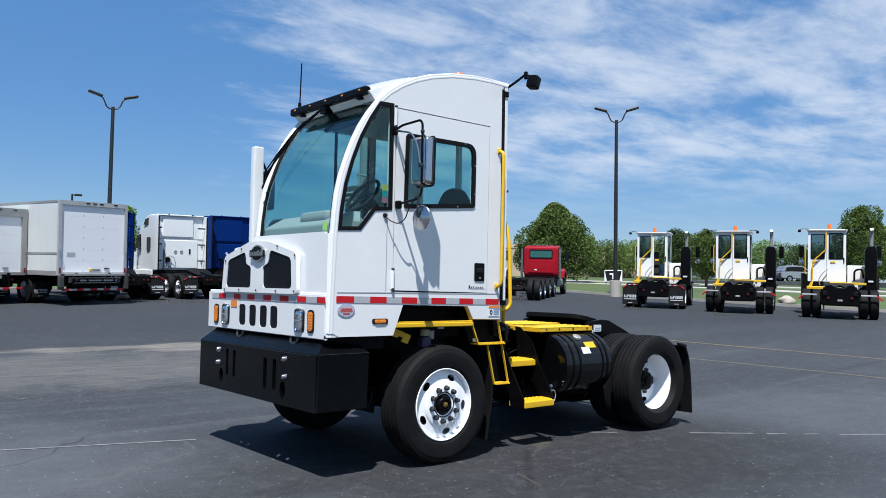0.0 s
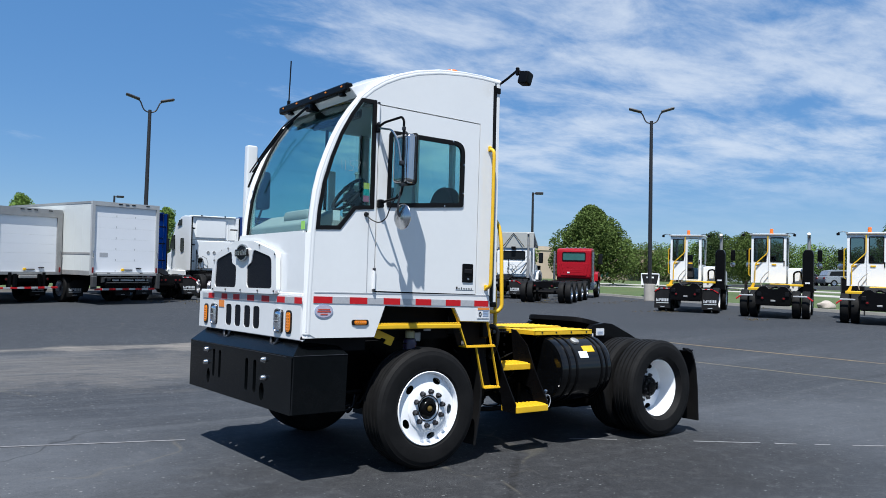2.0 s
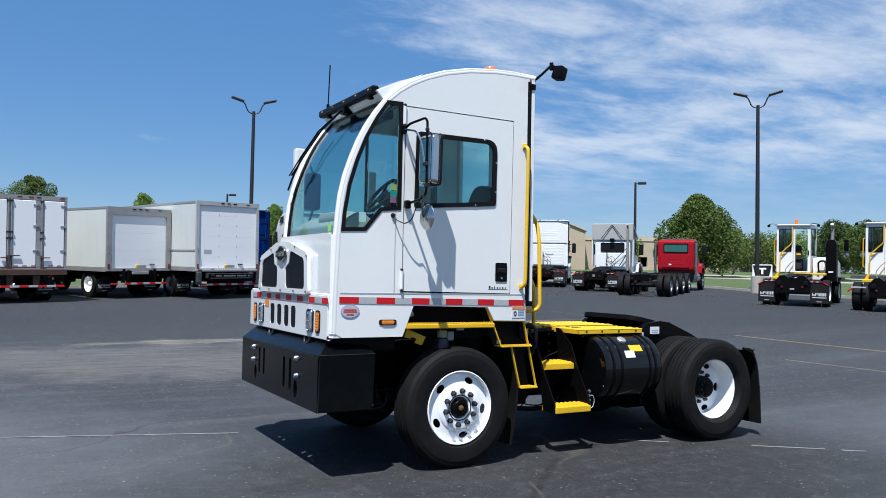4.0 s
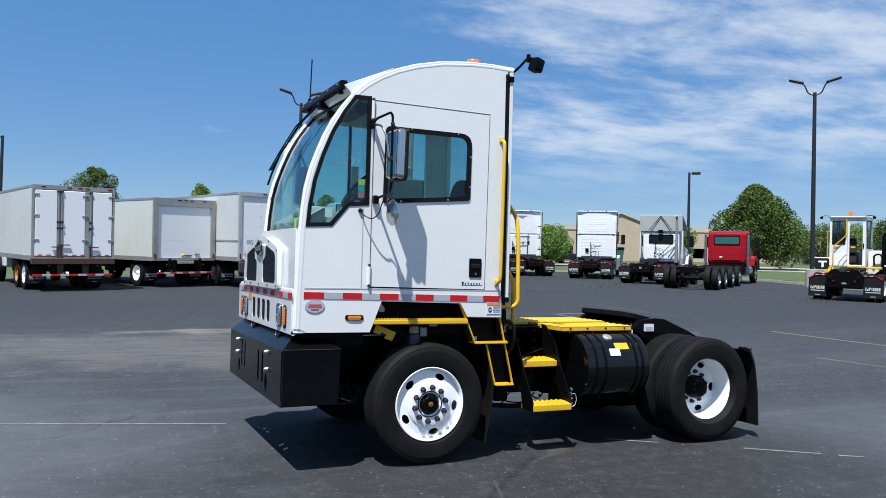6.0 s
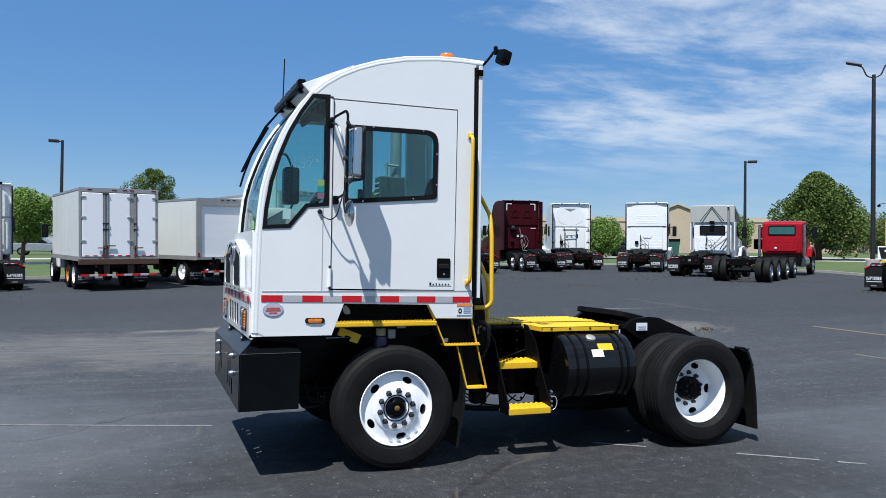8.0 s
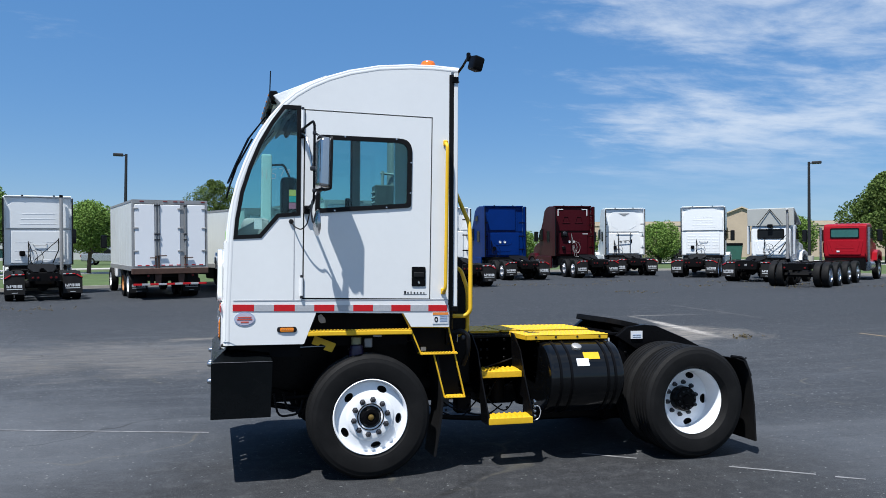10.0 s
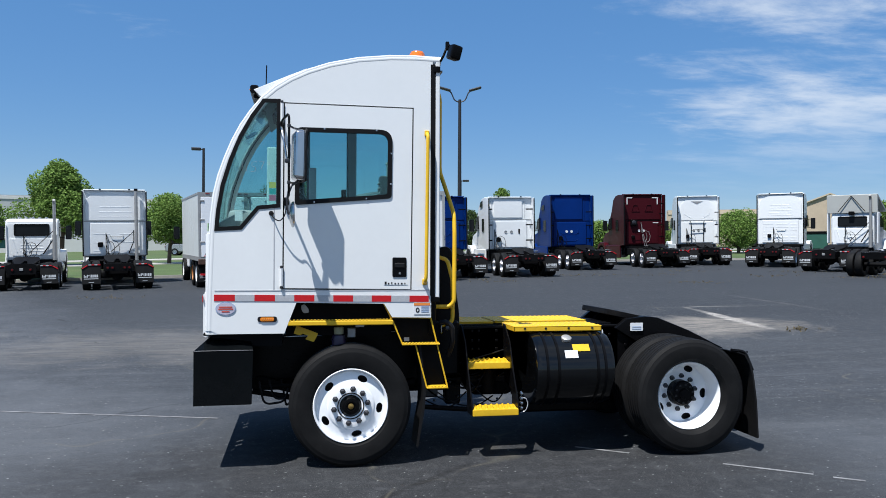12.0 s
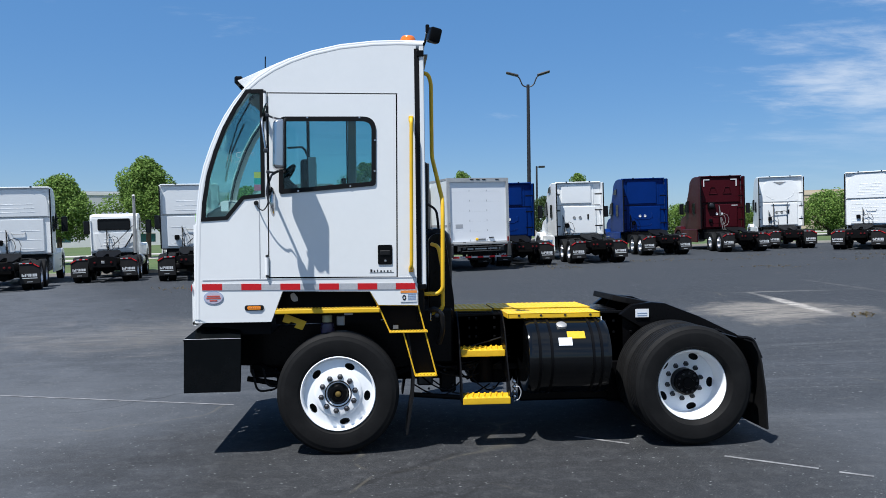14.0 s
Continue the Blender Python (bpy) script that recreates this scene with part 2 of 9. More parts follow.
STONE = material("pale_boulder", (0.369, 0.328, 0.287), 0.9, vary=0.25, scale=4, bump=0.5, bscale=12)
GLASS = glass_material("tinted_cab_glass", (0.72, 0.88, 0.87))


def leaf_material(name, col):
    m = bpy.data.materials.new(name)
    m.use_nodes = True
    nt = m.node_tree
    bs = nt.nodes["Principled BSDF"]
    geo = nt.nodes.new("ShaderNodeNewGeometry")
    hsv = nt.nodes.new("ShaderNodeHueSaturation")
    rg = nt.nodes.new("ShaderNodeMapRange")
    rg.inputs[3].default_value, rg.inputs[4].default_value = 0.68, 1.32
    nt.links.new(geo.outputs["Random Per Island"], rg.inputs[0])
    nt.links.new(rg.outputs[0], hsv.inputs["Value"])
    hsv.inputs["Color"].default_value = (*col, 1)
    nt.links.new(hsv.outputs[0], bs.inputs["Base Color"])
    bs.inputs["Roughness"].default_value = 0.7
    bs.inputs["Specular IOR Level"].default_value = 0.1
    tl = nt.nodes.new("ShaderNodeBsdfTranslucent")
    nt.links.new(hsv.outputs[0], tl.inputs[0])
    mx = nt.nodes.new("ShaderNodeMixShader")
    mx.inputs[0].default_value = 0.3
    nt.links.new(bs.outputs[0], mx.inputs[1])
    nt.links.new(tl.outputs[0], mx.inputs[2])
    nt.links.new(mx.outputs[0], nt.nodes["Material Output"].inputs[0])
    return m


LEAF = leaf_material("linden_leaves", (0.095, 0.14, 0.038))
LEAF_BRIGHT = leaf_material("maple_leaves", (0.155, 0.245, 0.06))
LEAF_DARK = leaf_material("dark_tree_leaves", (0.06, 0.095, 0.032))


# ---- mesh helpers ----
def bm_new():
    return bmesh.new()


def box(bm, lo, hi, bev=0.0, seg=1):
    """A box between two corners, with bevelled edges if asked."""
    lo, hi = Vector(lo), Vector(hi)
    m = Matrix.Translation((lo + hi) / 2) @ Matrix.Diagonal((*(hi - lo), 1))
    r = bmesh.ops.create_cube(bm, size=1.0, matrix=m)
    if bev > 0:
        es = list({e for v in r["verts"] for e in v.link_edges})
        bmesh.ops.bevel(bm, geom=es, offset=bev, segments=seg, affect="EDGES", profile=0.5)
    return bm


AX = {"x": lambda u, v, w: (w, u, v), "y": lambda u, v, w: (u, w, v), "z": lambda u, v, w: (u, v, w)}


def prism(bm, poly, axis, a, b, bev=0.0):
    """A flat outline pushed along an axis from a to b. On x the outline is (y, z), on y (x, z), on z (x, y)."""
    f = AX[axis]
    va = [bm.verts.new(f(u, v, a)) for u, v in poly]
    vb = [bm.verts.new(f(u, v, b)) for u, v in poly]
    n = len(poly)
    faces = [bm.faces.new(va), bm.faces.new(vb[::-1])]
    for i in range(n):
        faces.append(bm.faces.new((va[i], vb[i], vb[(i + 1) % n], va[(i + 1) % n])))
    bmesh.ops.recalc_face_normals(bm, faces=faces)
    if bev > 0:
        es = list({e for fc in faces for e in fc.edges})
        bmesh.ops.bevel(bm, geom=es, offset=bev, segments=2, affect="EDGES", profile=0.5)
    return bm


def tube(bm, pts, r, n=8, closed=False):
    """A round bar along points."""
    pts = [Vector(p) for p in pts]
    rings = []
    k = len(pts)
    up = Vector((0.0, 0.0, 1.0))
    last = None
    for i, p in enumerate(pts):
        d = (pts[min(i + 1, k - 1)] - pts[max(i - 1, 0)]).normalized()
        if last is None:
            u = d.cross(up if abs(d.z) < 0.9 else Vector((1, 0, 0))).normalized()
        else:
            u = (last - d * last.dot(d)).normalized()
        last = u
        w = d.cross(u)
        rings.append([bm.verts.new(p + r * (math.cos(2 * math.pi * j / n) * u + math.sin(2 * math.pi * j / n) * w)) for j in range(n)])
    for a, b in zip(rings, rings[1:]):
        for j in range(n):
            bm.faces.new((a[j], a[(j + 1) % n], b[(j + 1) % n], b[j]))
    bm.faces.new(rings[0][::-1])
    bm.faces.new(rings[-1])
    return bm


def bent(pts, r=0.06, n=5):
    """A polyline with its inner corners rounded."""
    pts = [Vector(p) for p in pts]
    out = [pts[0]]
    for a, b, c in zip(pts, pts[1:], pts[2:]):
        da, dc = (a - b), (c - b)
        ra = min(r, da.length * 0.45, dc.length * 0.45)
        p, q = b + da.normalized() * ra, b + dc.normalized() * ra
        for i in range(n + 1):
            t = i / n
            out.append((1 - t) ** 2 * p + 2 * t * (1 - t) * b + t * t * q)
    out.append(pts[-1])
    return out


def lathe(bm, prof, m=None, n=32, cap=False):
    """Turns a profile of (radius, height) round the local z axis and lays it by the matrix m."""
    m = m or Matrix()
    rings = []
    for r, h in prof:
        rings.append([bm.verts.new(m @ Vector((r * math.cos(2 * math.pi * j / n), r * math.sin(2 * math.pi * j / n), h))) for j in range(n)])
    for a, b in zip(rings, rings[1:]):
        for j in range(n):
            bm.faces.new((a[j], a[(j + 1) % n], b[(j + 1) % n], b[j]))
    if cap:
        bm.faces.new(rings[0][::-1])
        bm.faces.new(rings[-1])
    return bm


def finish(name, bm, mat, angle=38):
    """Turns a bmesh into a mesh with area-weighted smooth normals, so that broad faces stay flat beside rounded edges."""
    bmesh.ops.recalc_face_normals(bm, faces=bm.faces[:])
    me = bpy.data.meshes.new(name)
    normals = []
    if angle:
        keep = math.cos(radians(angle))
        area = {f: f.calc_area() for f in bm.faces}
        for f in bm.faces:
            n = f.normal
            for v in f.verts:
                total = Vector()
                for g in v.link_faces:
                    if n.dot(g.normal) > keep:
                        total += g.normal * area[g]
                normals.append(total.normalized() if total.length > 1e-12 else n.copy())
    bm.to_mesh(me)
    bm.free()
    me.materials.append(mat)
    if angle:
        for p in me.polygons:
            p.use_smooth = True
        me.normals_split_custom_set(normals)
    return me


def part(name, bm, mat, parent, label="", angle=38):
    """Links a bmesh as one mesh under a thing or a part."""
    ob = new(name, finish(name, bm, mat, angle))
    ob.parent = parent
    if label:
        ob["label"] = label
    return ob


def part_copy(ob, m):
    """The same part again at another place under the same parent, on the same mesh."""
    o = new(ob.name.split(".")[0], ob.data)
    o.parent = ob.parent
    o.matrix_basis = m
    if "label" in ob:
        o["label"] = ob["label"]
    return o


def thing(name, label, category, group="", m=None):
    ob = new(name)
    ob.empty_display_size = 0.3
    if m is not None:
        ob.matrix_basis = m
    return tagged(ob, label, category, group)


def one(name, bm, mat, label, category, group="", kind="", angle=38):
    return tagged(new(name, finish(name, bm, mat, angle)), label, category, group, kind)


def outline_panel(outer, holes, thick):
    """A flat plate with holes, in local x and y, thick along z from -thick/2 to thick/2."""
    cu = bpy.data.curves.new("plate", "CURVE")
    cu.dimensions, cu.fill_mode, cu.extrude = "2D", "BOTH", thick / 2
    for poly in (outer, *holes):
        sp = cu.splines.new("POLY")
        sp.points.add(len(poly) - 1)
        for pt, (u, v) in zip(sp.points, poly):
            pt.co = (u, v, 0, 1)
        sp.use_cyclic_u = True
    ob = new("plate", cu)
    dg = bpy.context.evaluated_depsgraph_get()
    me = bpy.data.meshes.new_from_object(ob.evaluated_get(dg))
    bpy.data.objects.remove(ob)
    bpy.data.curves.remove(cu)
    bm = bm_new()
    bm.from_mesh(me)
    bpy.data.meshes.remove(me)
    bmesh.ops.remove_doubles(bm, verts=bm.verts[:], dist=1e-5)
    return bm


def side_plate(outer, holes, y, thick):
    """A plate with holes in the x-z plane at y."""
    bm = outline_panel(outer, holes, thick)
    bm.transform(Matrix.Translation((0, y, 0)) @ Matrix.Rotation(radians(90), 4, "X"))
    return bm


def front_plate(outer, holes, x, thick):
    """A plate with holes in the y-z plane at x; the outline is (y, z)."""
    bm = outline_panel(outer, holes, thick)
    bm.transform(Matrix(((0, 0, 1, x), (1, 0, 0, 0), (0, 1, 0, 0), (0, 0, 0, 1))))
    return bm


def rounded(poly, r, n=5):
    """A closed outline with rounded corners; r is one radius or one for each corner."""
    out = []
    k = len(poly)
    for i in range(k):
        ri = r[i] if isinstance(r, (list, tuple)) else r
        a, b, c = Vector(poly[i - 1]), Vector(poly[i]), Vector(poly[(i + 1) % k])
        da, dc = a - b, c - b
        ra = min(ri, da.length * 0.48, dc.length * 0.48)
        if ra <= 1e-4:
            out.append((b.x, b.y))
            continue
        p, q = b + da.normalized() * ra, b + dc.normalized() * ra
        for j in range(n + 1):
            t = j / n
            v = (1 - t) ** 2 * p + 2 * t * (1 - t) * b + t * t * q
            out.append((v.x, v.y))
    return out


def inset(poly, d):
    """A closed outline moved inwards by d (outwards if negative)."""
    area = sum(a[0] * b[1] - b[0] * a[1] for a, b in zip(poly, poly[1:] + poly[:1]))
    s = 1 if area > 0 else -1
    out = []
    k = len(poly)
    for i in range(k):
        a, b, c = Vector(poly[i - 1]), Vector(poly[i]), Vector(poly[(i + 1) % k])
        d1, d2 = (b - a).normalized(), (c - b).normalized()
        n1, n2 = Vector((-d1.y, d1.x)) * s, Vector((-d2.y, d2.x)) * s
        nn = (n1 + n2)
        nn = nn / max(nn.length_squared / 2, 0.3)
        out.append((b.x + nn.x * d, b.y + nn.y * d))
    return out


def rect(x0, z0, x1, z1):
    return [(x0, z0), (x1, z0), (x1, z1), (x0, z1)]


def oval(cx, cz, rx, rz, n=20):
    return [(cx + rx * math.cos(2 * math.pi * i / n), cz + rz * math.sin(2 * math.pi * i / n)) for i in range(n)]


def ground_z(x, y):
    """The lot is level round the tractor and climbs gently behind it."""
    d = math.hypot(x - 1.0, y + 1.0)
    k = min(max((d - 4.0) / 12.0, 0.0), 1.0)
    k = k * k * (3 - 2 * k)
    far = 1.0 if d < 120 else 120 / d
    side = min(max((y + 8.0) / 8.0, 0.0), 1.0)
    return (0.0185 * x + 0.0232 * (y + 1.1)) * k * far * side


# ---- ground ----
def asphalt_material():
    m = bpy.data.materials.new("worn_asphalt")
    m.use_nodes = True
    nt = m.node_tree
    bs = nt.nodes["Principled BSDF"]
    tc = nt.nodes.new("ShaderNodeTexCoord")

    def noi(s, detail=5.0, rg=0.6, dist=0.0, vec=None):
        n = nt.nodes.new("ShaderNodeTexNoise")
        n.inputs["Scale"].default_value, n.inputs["Detail"].default_value = s, detail
        n.inputs["Roughness"].default_value, n.inputs["Distortion"].default_value = rg, dist
        nt.links.new(vec or tc.outputs["Object"], n.inputs["Vector"])
        return n.outputs["Fac"]

    def rng(src, a, b, c, d):
        r = nt.nodes.new("ShaderNodeMapRange")
        for i, v in enumerate((a, b, c, d)):
            r.inputs[i + 1].default_value = v
        nt.links.new(src, r.inputs[0])
        return r.outputs[0]

    def mix(fac, a, b):
        n = nt.nodes.new("ShaderNodeMix")
        n.data_type = "RGBA"
        nt.links.new(fac, n.inputs[0])
        for i, v in ((6, a), (7, b)):
            if isinstance(v, tuple):
                n.inputs[i].default_value = (*v, 1)
            else:
                nt.links.new(v, n.inputs[i])
        return n.outputs[2]

    def math_node(op, a, b):
        n = nt.nodes.new("ShaderNodeMath")
        n.operation = op
        for i, v in enumerate((a, b)):
            if isinstance(v, (int, float)):
                n.inputs[i].default_value = v
            else:
                nt.links.new(v, n.inputs[i])
        return n.outputs[0]

    # sealed surface with broad worn bands along the driving lanes
    mp = nt.nodes.new("ShaderNodeMapping")
    mp.inputs["Rotation"].default_value = (0, 0, radians(-27))
    mp.inputs["Scale"].default_value = (0.12, 0.75, 1)
    nt.links.new(tc.outputs["Object"], mp.inputs[0])
    lanes = rng(noi(0.55, 5, 0.6, 0.4, mp.outputs[0]), 0.35, 0.68, 0, 1)
    broad = rng(noi(0.13, 5), 0.35, 0.7, 0, 1)
    col = mix(lanes, (0.02697, 0.0315, 0.03816), (0.04929, 0.0555, 0.06519))
    col = mix(math_node("MULTIPLY", broad, 0.5), col, (0.05673, 0.062, 0.0689))
    # tyre-drawn streaks, pale and dark, of several widths
    for rot, sx, sy, lo, hi, amount, tint in ((-24, 0.10, 2.2, 0.54, 0.72, 0.5, (0.09765, 0.105, 0.1145)), (-30, 0.14, 5.0, 0.56, 0.74, 0.55, (0.0186, 0.021, 0.02544)), (-8, 0.2, 3.4, 0.58, 0.75, 0.45, (0.093, 0.099, 0.1039)), (-40, 0.12, 7.0, 0.60, 0.72, 0.5, (0.02232, 0.025, 0.02968))):
        ms = nt.nodes.new("ShaderNodeMapping")
        ms.inputs["Rotation"].default_value = (0, 0, radians(rot))
        ms.inputs["Scale"].default_value = (sx, sy, 1)
        nt.links.new(tc.outputs["Object"], ms.inputs[0])
        col = mix(rng(noi(0.9, 7, 0.62, 0.5, ms.outputs[0]), lo, hi, 0, amount), col, tint)
    # darker surface over the far half of the lot, with a ragged edge
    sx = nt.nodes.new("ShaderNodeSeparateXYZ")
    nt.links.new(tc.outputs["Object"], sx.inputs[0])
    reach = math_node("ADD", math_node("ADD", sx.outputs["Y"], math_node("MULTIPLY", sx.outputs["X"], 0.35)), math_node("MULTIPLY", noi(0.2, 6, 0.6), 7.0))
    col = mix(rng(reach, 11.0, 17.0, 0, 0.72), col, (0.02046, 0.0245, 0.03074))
    # paler surface before the tractor's nose
    nose_pale = math_node("ADD", math_node("MULTIPLY", math_node("ADD", sx.outputs["X"], math_node("MULTIPLY", sx.outputs["Y"], 0.4)), -1.0), math_node("MULTIPLY", noi(0.25, 6, 0.6), 5.0))
    col = mix(rng(nose_pale, 3.0, 5.6, 0, 0.65), col, (0.086, 0.094, 0.107))
    mott = rng(noi(1.6, 9, 0.72), 0.42, 0.62, 0, 0.5)
    col = mix(mott, col, (0.03069, 0.034, 0.03922))
    # old pale patches of spilled sand
    mq = nt.nodes.new("ShaderNodeMapping")
    mq.inputs["Rotation"].default_value = (0, 0, radians(-24))
    mq.inputs["Scale"].default_value = (0.22, 1.6, 1)
    nt.links.new(tc.outputs["Object"], mq.inputs[0])
    streak = mq.outputs[0]

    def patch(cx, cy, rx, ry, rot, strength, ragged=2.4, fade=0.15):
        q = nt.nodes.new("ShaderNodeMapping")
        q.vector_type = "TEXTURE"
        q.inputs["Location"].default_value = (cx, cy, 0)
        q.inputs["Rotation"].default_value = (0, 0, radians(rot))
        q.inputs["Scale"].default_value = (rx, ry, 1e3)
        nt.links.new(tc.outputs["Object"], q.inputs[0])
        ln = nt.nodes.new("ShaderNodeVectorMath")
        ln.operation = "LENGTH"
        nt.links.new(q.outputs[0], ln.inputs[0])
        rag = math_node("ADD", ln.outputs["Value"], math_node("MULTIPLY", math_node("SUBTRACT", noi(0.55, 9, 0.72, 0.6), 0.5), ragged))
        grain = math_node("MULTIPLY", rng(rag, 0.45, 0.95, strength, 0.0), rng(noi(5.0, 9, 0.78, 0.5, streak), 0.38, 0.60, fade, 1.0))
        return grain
    for args in ((-1.0, 7.2, 6.6, 2.9, -6, 0.36), (0.7, 9.9, 3.6, 0.4, 0, 0.7), (2.2, 9.5, 1.9, 0.8, -10, 0.8), (8.2, 7.9, 1.9, 1.7, -40, 0.85), (9.12, 8.85, 2.4, 0.19, 88, 0.9, 1.3), (12.0, 11.8, 3.4, 0.12, 88, 0.10), (10.0, 10.9, 1.6, 0.12, -10, 0.35)):
        col = mix(patch(*args), col, (0.40, 0.375, 0.34) if args[3] < 0.2 else (0.235, 0.213, 0.185))
    # dark bare asphalt along the tractor's flank, spread under it, and an old tar seam
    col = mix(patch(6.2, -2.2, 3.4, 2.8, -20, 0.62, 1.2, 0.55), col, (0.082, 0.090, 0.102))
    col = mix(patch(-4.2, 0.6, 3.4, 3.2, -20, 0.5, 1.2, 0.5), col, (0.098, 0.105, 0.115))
    # painted this dark also to deepen the tractor's shadow
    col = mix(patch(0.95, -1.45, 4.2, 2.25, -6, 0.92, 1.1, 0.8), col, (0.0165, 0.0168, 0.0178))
    # pale grit specks and aggregate
    agg = rng(noi(95, 3, 0.85), 0.52, 0.70, 0, 0.75)
    col = mix(agg, col, (0.1116, 0.119, 0.124))
    pit = rng(noi(48, 4, 0.75), 0.55, 0.68, 0, 0.55)
    col = mix(pit, col, (0.016, 0.0165, 0.018))
    speck = rng(noi(26, 2, 0.5), 0.675, 0.735, 0, 0.7)
    col = mix(speck, col, (0.235, 0.24, 0.24))
    scuff = rng(noi(7.0, 8, 0.75, 0.6), 0.50, 0.72, 0, 0.35)
    col = mix(scuff, col, (0.105, 0.108, 0.112))
    col = mix(patch(0.55, -1.58, 1.15, 0.055, 45, 0.8, 1.2), col, (0.012, 0.012, 0.0125))
    # cracks
    warp = nt.nodes.new("ShaderNodeVectorMath")
    warp.operation = "ADD"
    nz = nt.nodes.new("ShaderNodeTexNoise")
    nz.inputs["Scale"].default_value = 0.7
    nt.links.new(tc.outputs["Object"], nz.inputs["Vector"])
    sc = nt.nodes.new("ShaderNodeVectorMath")
    sc.operation = "SCALE"
    sc.inputs["Scale"].default_value = 1.6
    nt.links.new(nz.outputs["Color"], sc.inputs[0])
    nt.links.new(tc.outputs["Object"], warp.inputs[0])
    nt.links.new(sc.outputs[0], warp.inputs[1])
    vo = nt.nodes.new("ShaderNodeTexVoronoi")
    vo.feature = "DISTANCE_TO_EDGE"
    vo.inputs["Scale"].default_value = 0.16
    nt.links.new(warp.outputs[0], vo.inputs["Vector"])
    crack = math_node("MULTIPLY", rng(vo.outputs["Distance"], 0.0, 0.0026, 1, 0), rng(noi(0.3, 3), 0.46, 0.62, 0, 0.55))
    col = mix(crack, col, (0.014, 0.014, 0.015))
    # older joints filled with pale grit and dry weeds
    vj = nt.nodes.new("ShaderNodeTexVoronoi")
    vj.feature = "DISTANCE_TO_EDGE"
    vj.inputs["Scale"].default_value = 0.22
    nt.links.new(warp.outputs[0], vj.inputs["Vector"])
    joint = math_node("MULTIPLY", rng(vj.outputs["Distance"], 0.0, 0.006, 1, 0), rng(noi(0.5, 6, 0.7), 0.50, 0.66, 0, 0.6))
    col = mix(joint, col, (0.125, 0.115, 0.088))
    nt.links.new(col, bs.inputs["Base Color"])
    nt.links.new(rng(noi(22, 4), 0.3, 0.7, 0.8, 0.95), bs.inputs["Roughness"])
    bs.inputs["Specular IOR Level"].default_value = 0.12
    bp = nt.nodes.new("ShaderNodeBump")
    bp.inputs["Strength"].default_value, bp.inputs["Distance"].default_value = 0.35, 0.006
    nt.links.new(noi(130, 3, 0.7), bp.inputs["Height"])
    nt.links.new(bp.outputs[0], bs.inputs["Normal"])
    return m


ASPHALT = asphalt_material()
GRASS = material("mown_grass", (0.052, 0.085, 0.021), 0.9, vary=0.35, scale=0.6, bump=0.6, bscale=40, dirt=(0.11, 0.10, 0.04), dirt_amount=0.5)
WALK = material("pale_concrete_path", (0.36, 0.345, 0.32), 0.85, vary=0.1, scale=1.0)
KERB = material("concrete_kerb", (0.29, 0.28, 0.255), 0.85, vary=0.15, scale=2.0, bump=0.2)
LINE = material("worn_white_line", (0.18, 0.18, 0.185), 0.8, vary=0.5, scale=12, dirt=(0.055, 0.055, 0.058), dirt_amount=0.95)
OLD_YELLOW = material("faded_yellow_line", (0.135, 0.102, 0.058), 0.8, vary=0.3, scale=4, dirt=(0.046, 0.048, 0.052), dirt_amount=1.0)
FAINT_YELLOW = material("nearly_worn_yellow_line", (0.10, 0.088, 0.058), 0.8, vary=0.3, scale=3.5, dirt=(0.048, 0.05, 0.056), dirt_amount=1.0)
WEED = leaf_material("weeds", (0.13, 0.105, 0.06))


def sheet(xs, ys, lift=0.0):
    bm = bm_new()
    grid = [[bm.verts.new((x, y, ground_z(x, y) + lift)) for x in xs] for y in ys]
    for a, b in zip(grid, grid[1:]):
        for i in range(len(xs) - 1):
            bm.faces.new((a[i], a[i + 1], b[i + 1], b[i]))
    return bm


def steps_of(fine, step, far):
    inner = [i * step for i in range(int(-fine / step), int(fine / step) + 1)]
    return [-f for f in far[::-1]] + inner + far


FAR = [100, 140, 200, 320, 520, 900, 1500]
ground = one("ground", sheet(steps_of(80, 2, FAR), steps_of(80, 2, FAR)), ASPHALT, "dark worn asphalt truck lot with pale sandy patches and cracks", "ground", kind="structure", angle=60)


def strip(name, pts, w, mat, label, category, lift, n=6):
    """A flat band laid on the ground along points."""
    bm = bm_new()
    rows = []
    for (x0, y0), (x1, y1) in zip(pts, pts[1:]):
        for i in range(n):
            rows.append((x0 + (x1 - x0) * i / n, y0 + (y1 - y0) * i / n))
    rows.append(pts[-1])
    d = Vector((pts[-1][0] - pts[0][0], pts[-1][1] - pts[0][1])).normalized()
    s = Vector((-d.y, d.x)) * w / 2
    pairs = [(bm.verts.new((x + s.x, y + s.y, ground_z(x + s.x, y + s.y) + lift)), bm.verts.new((x - s.x, y - s.y, ground_z(x - s.x, y - s.y) + lift))) for x, y in rows]
    for (a, b), (c, e) in zip(pairs, pairs[1:]):
        bm.faces.new((a, b, e, c))
    return one(name, bm, mat, label, category, kind="structure", angle=60)


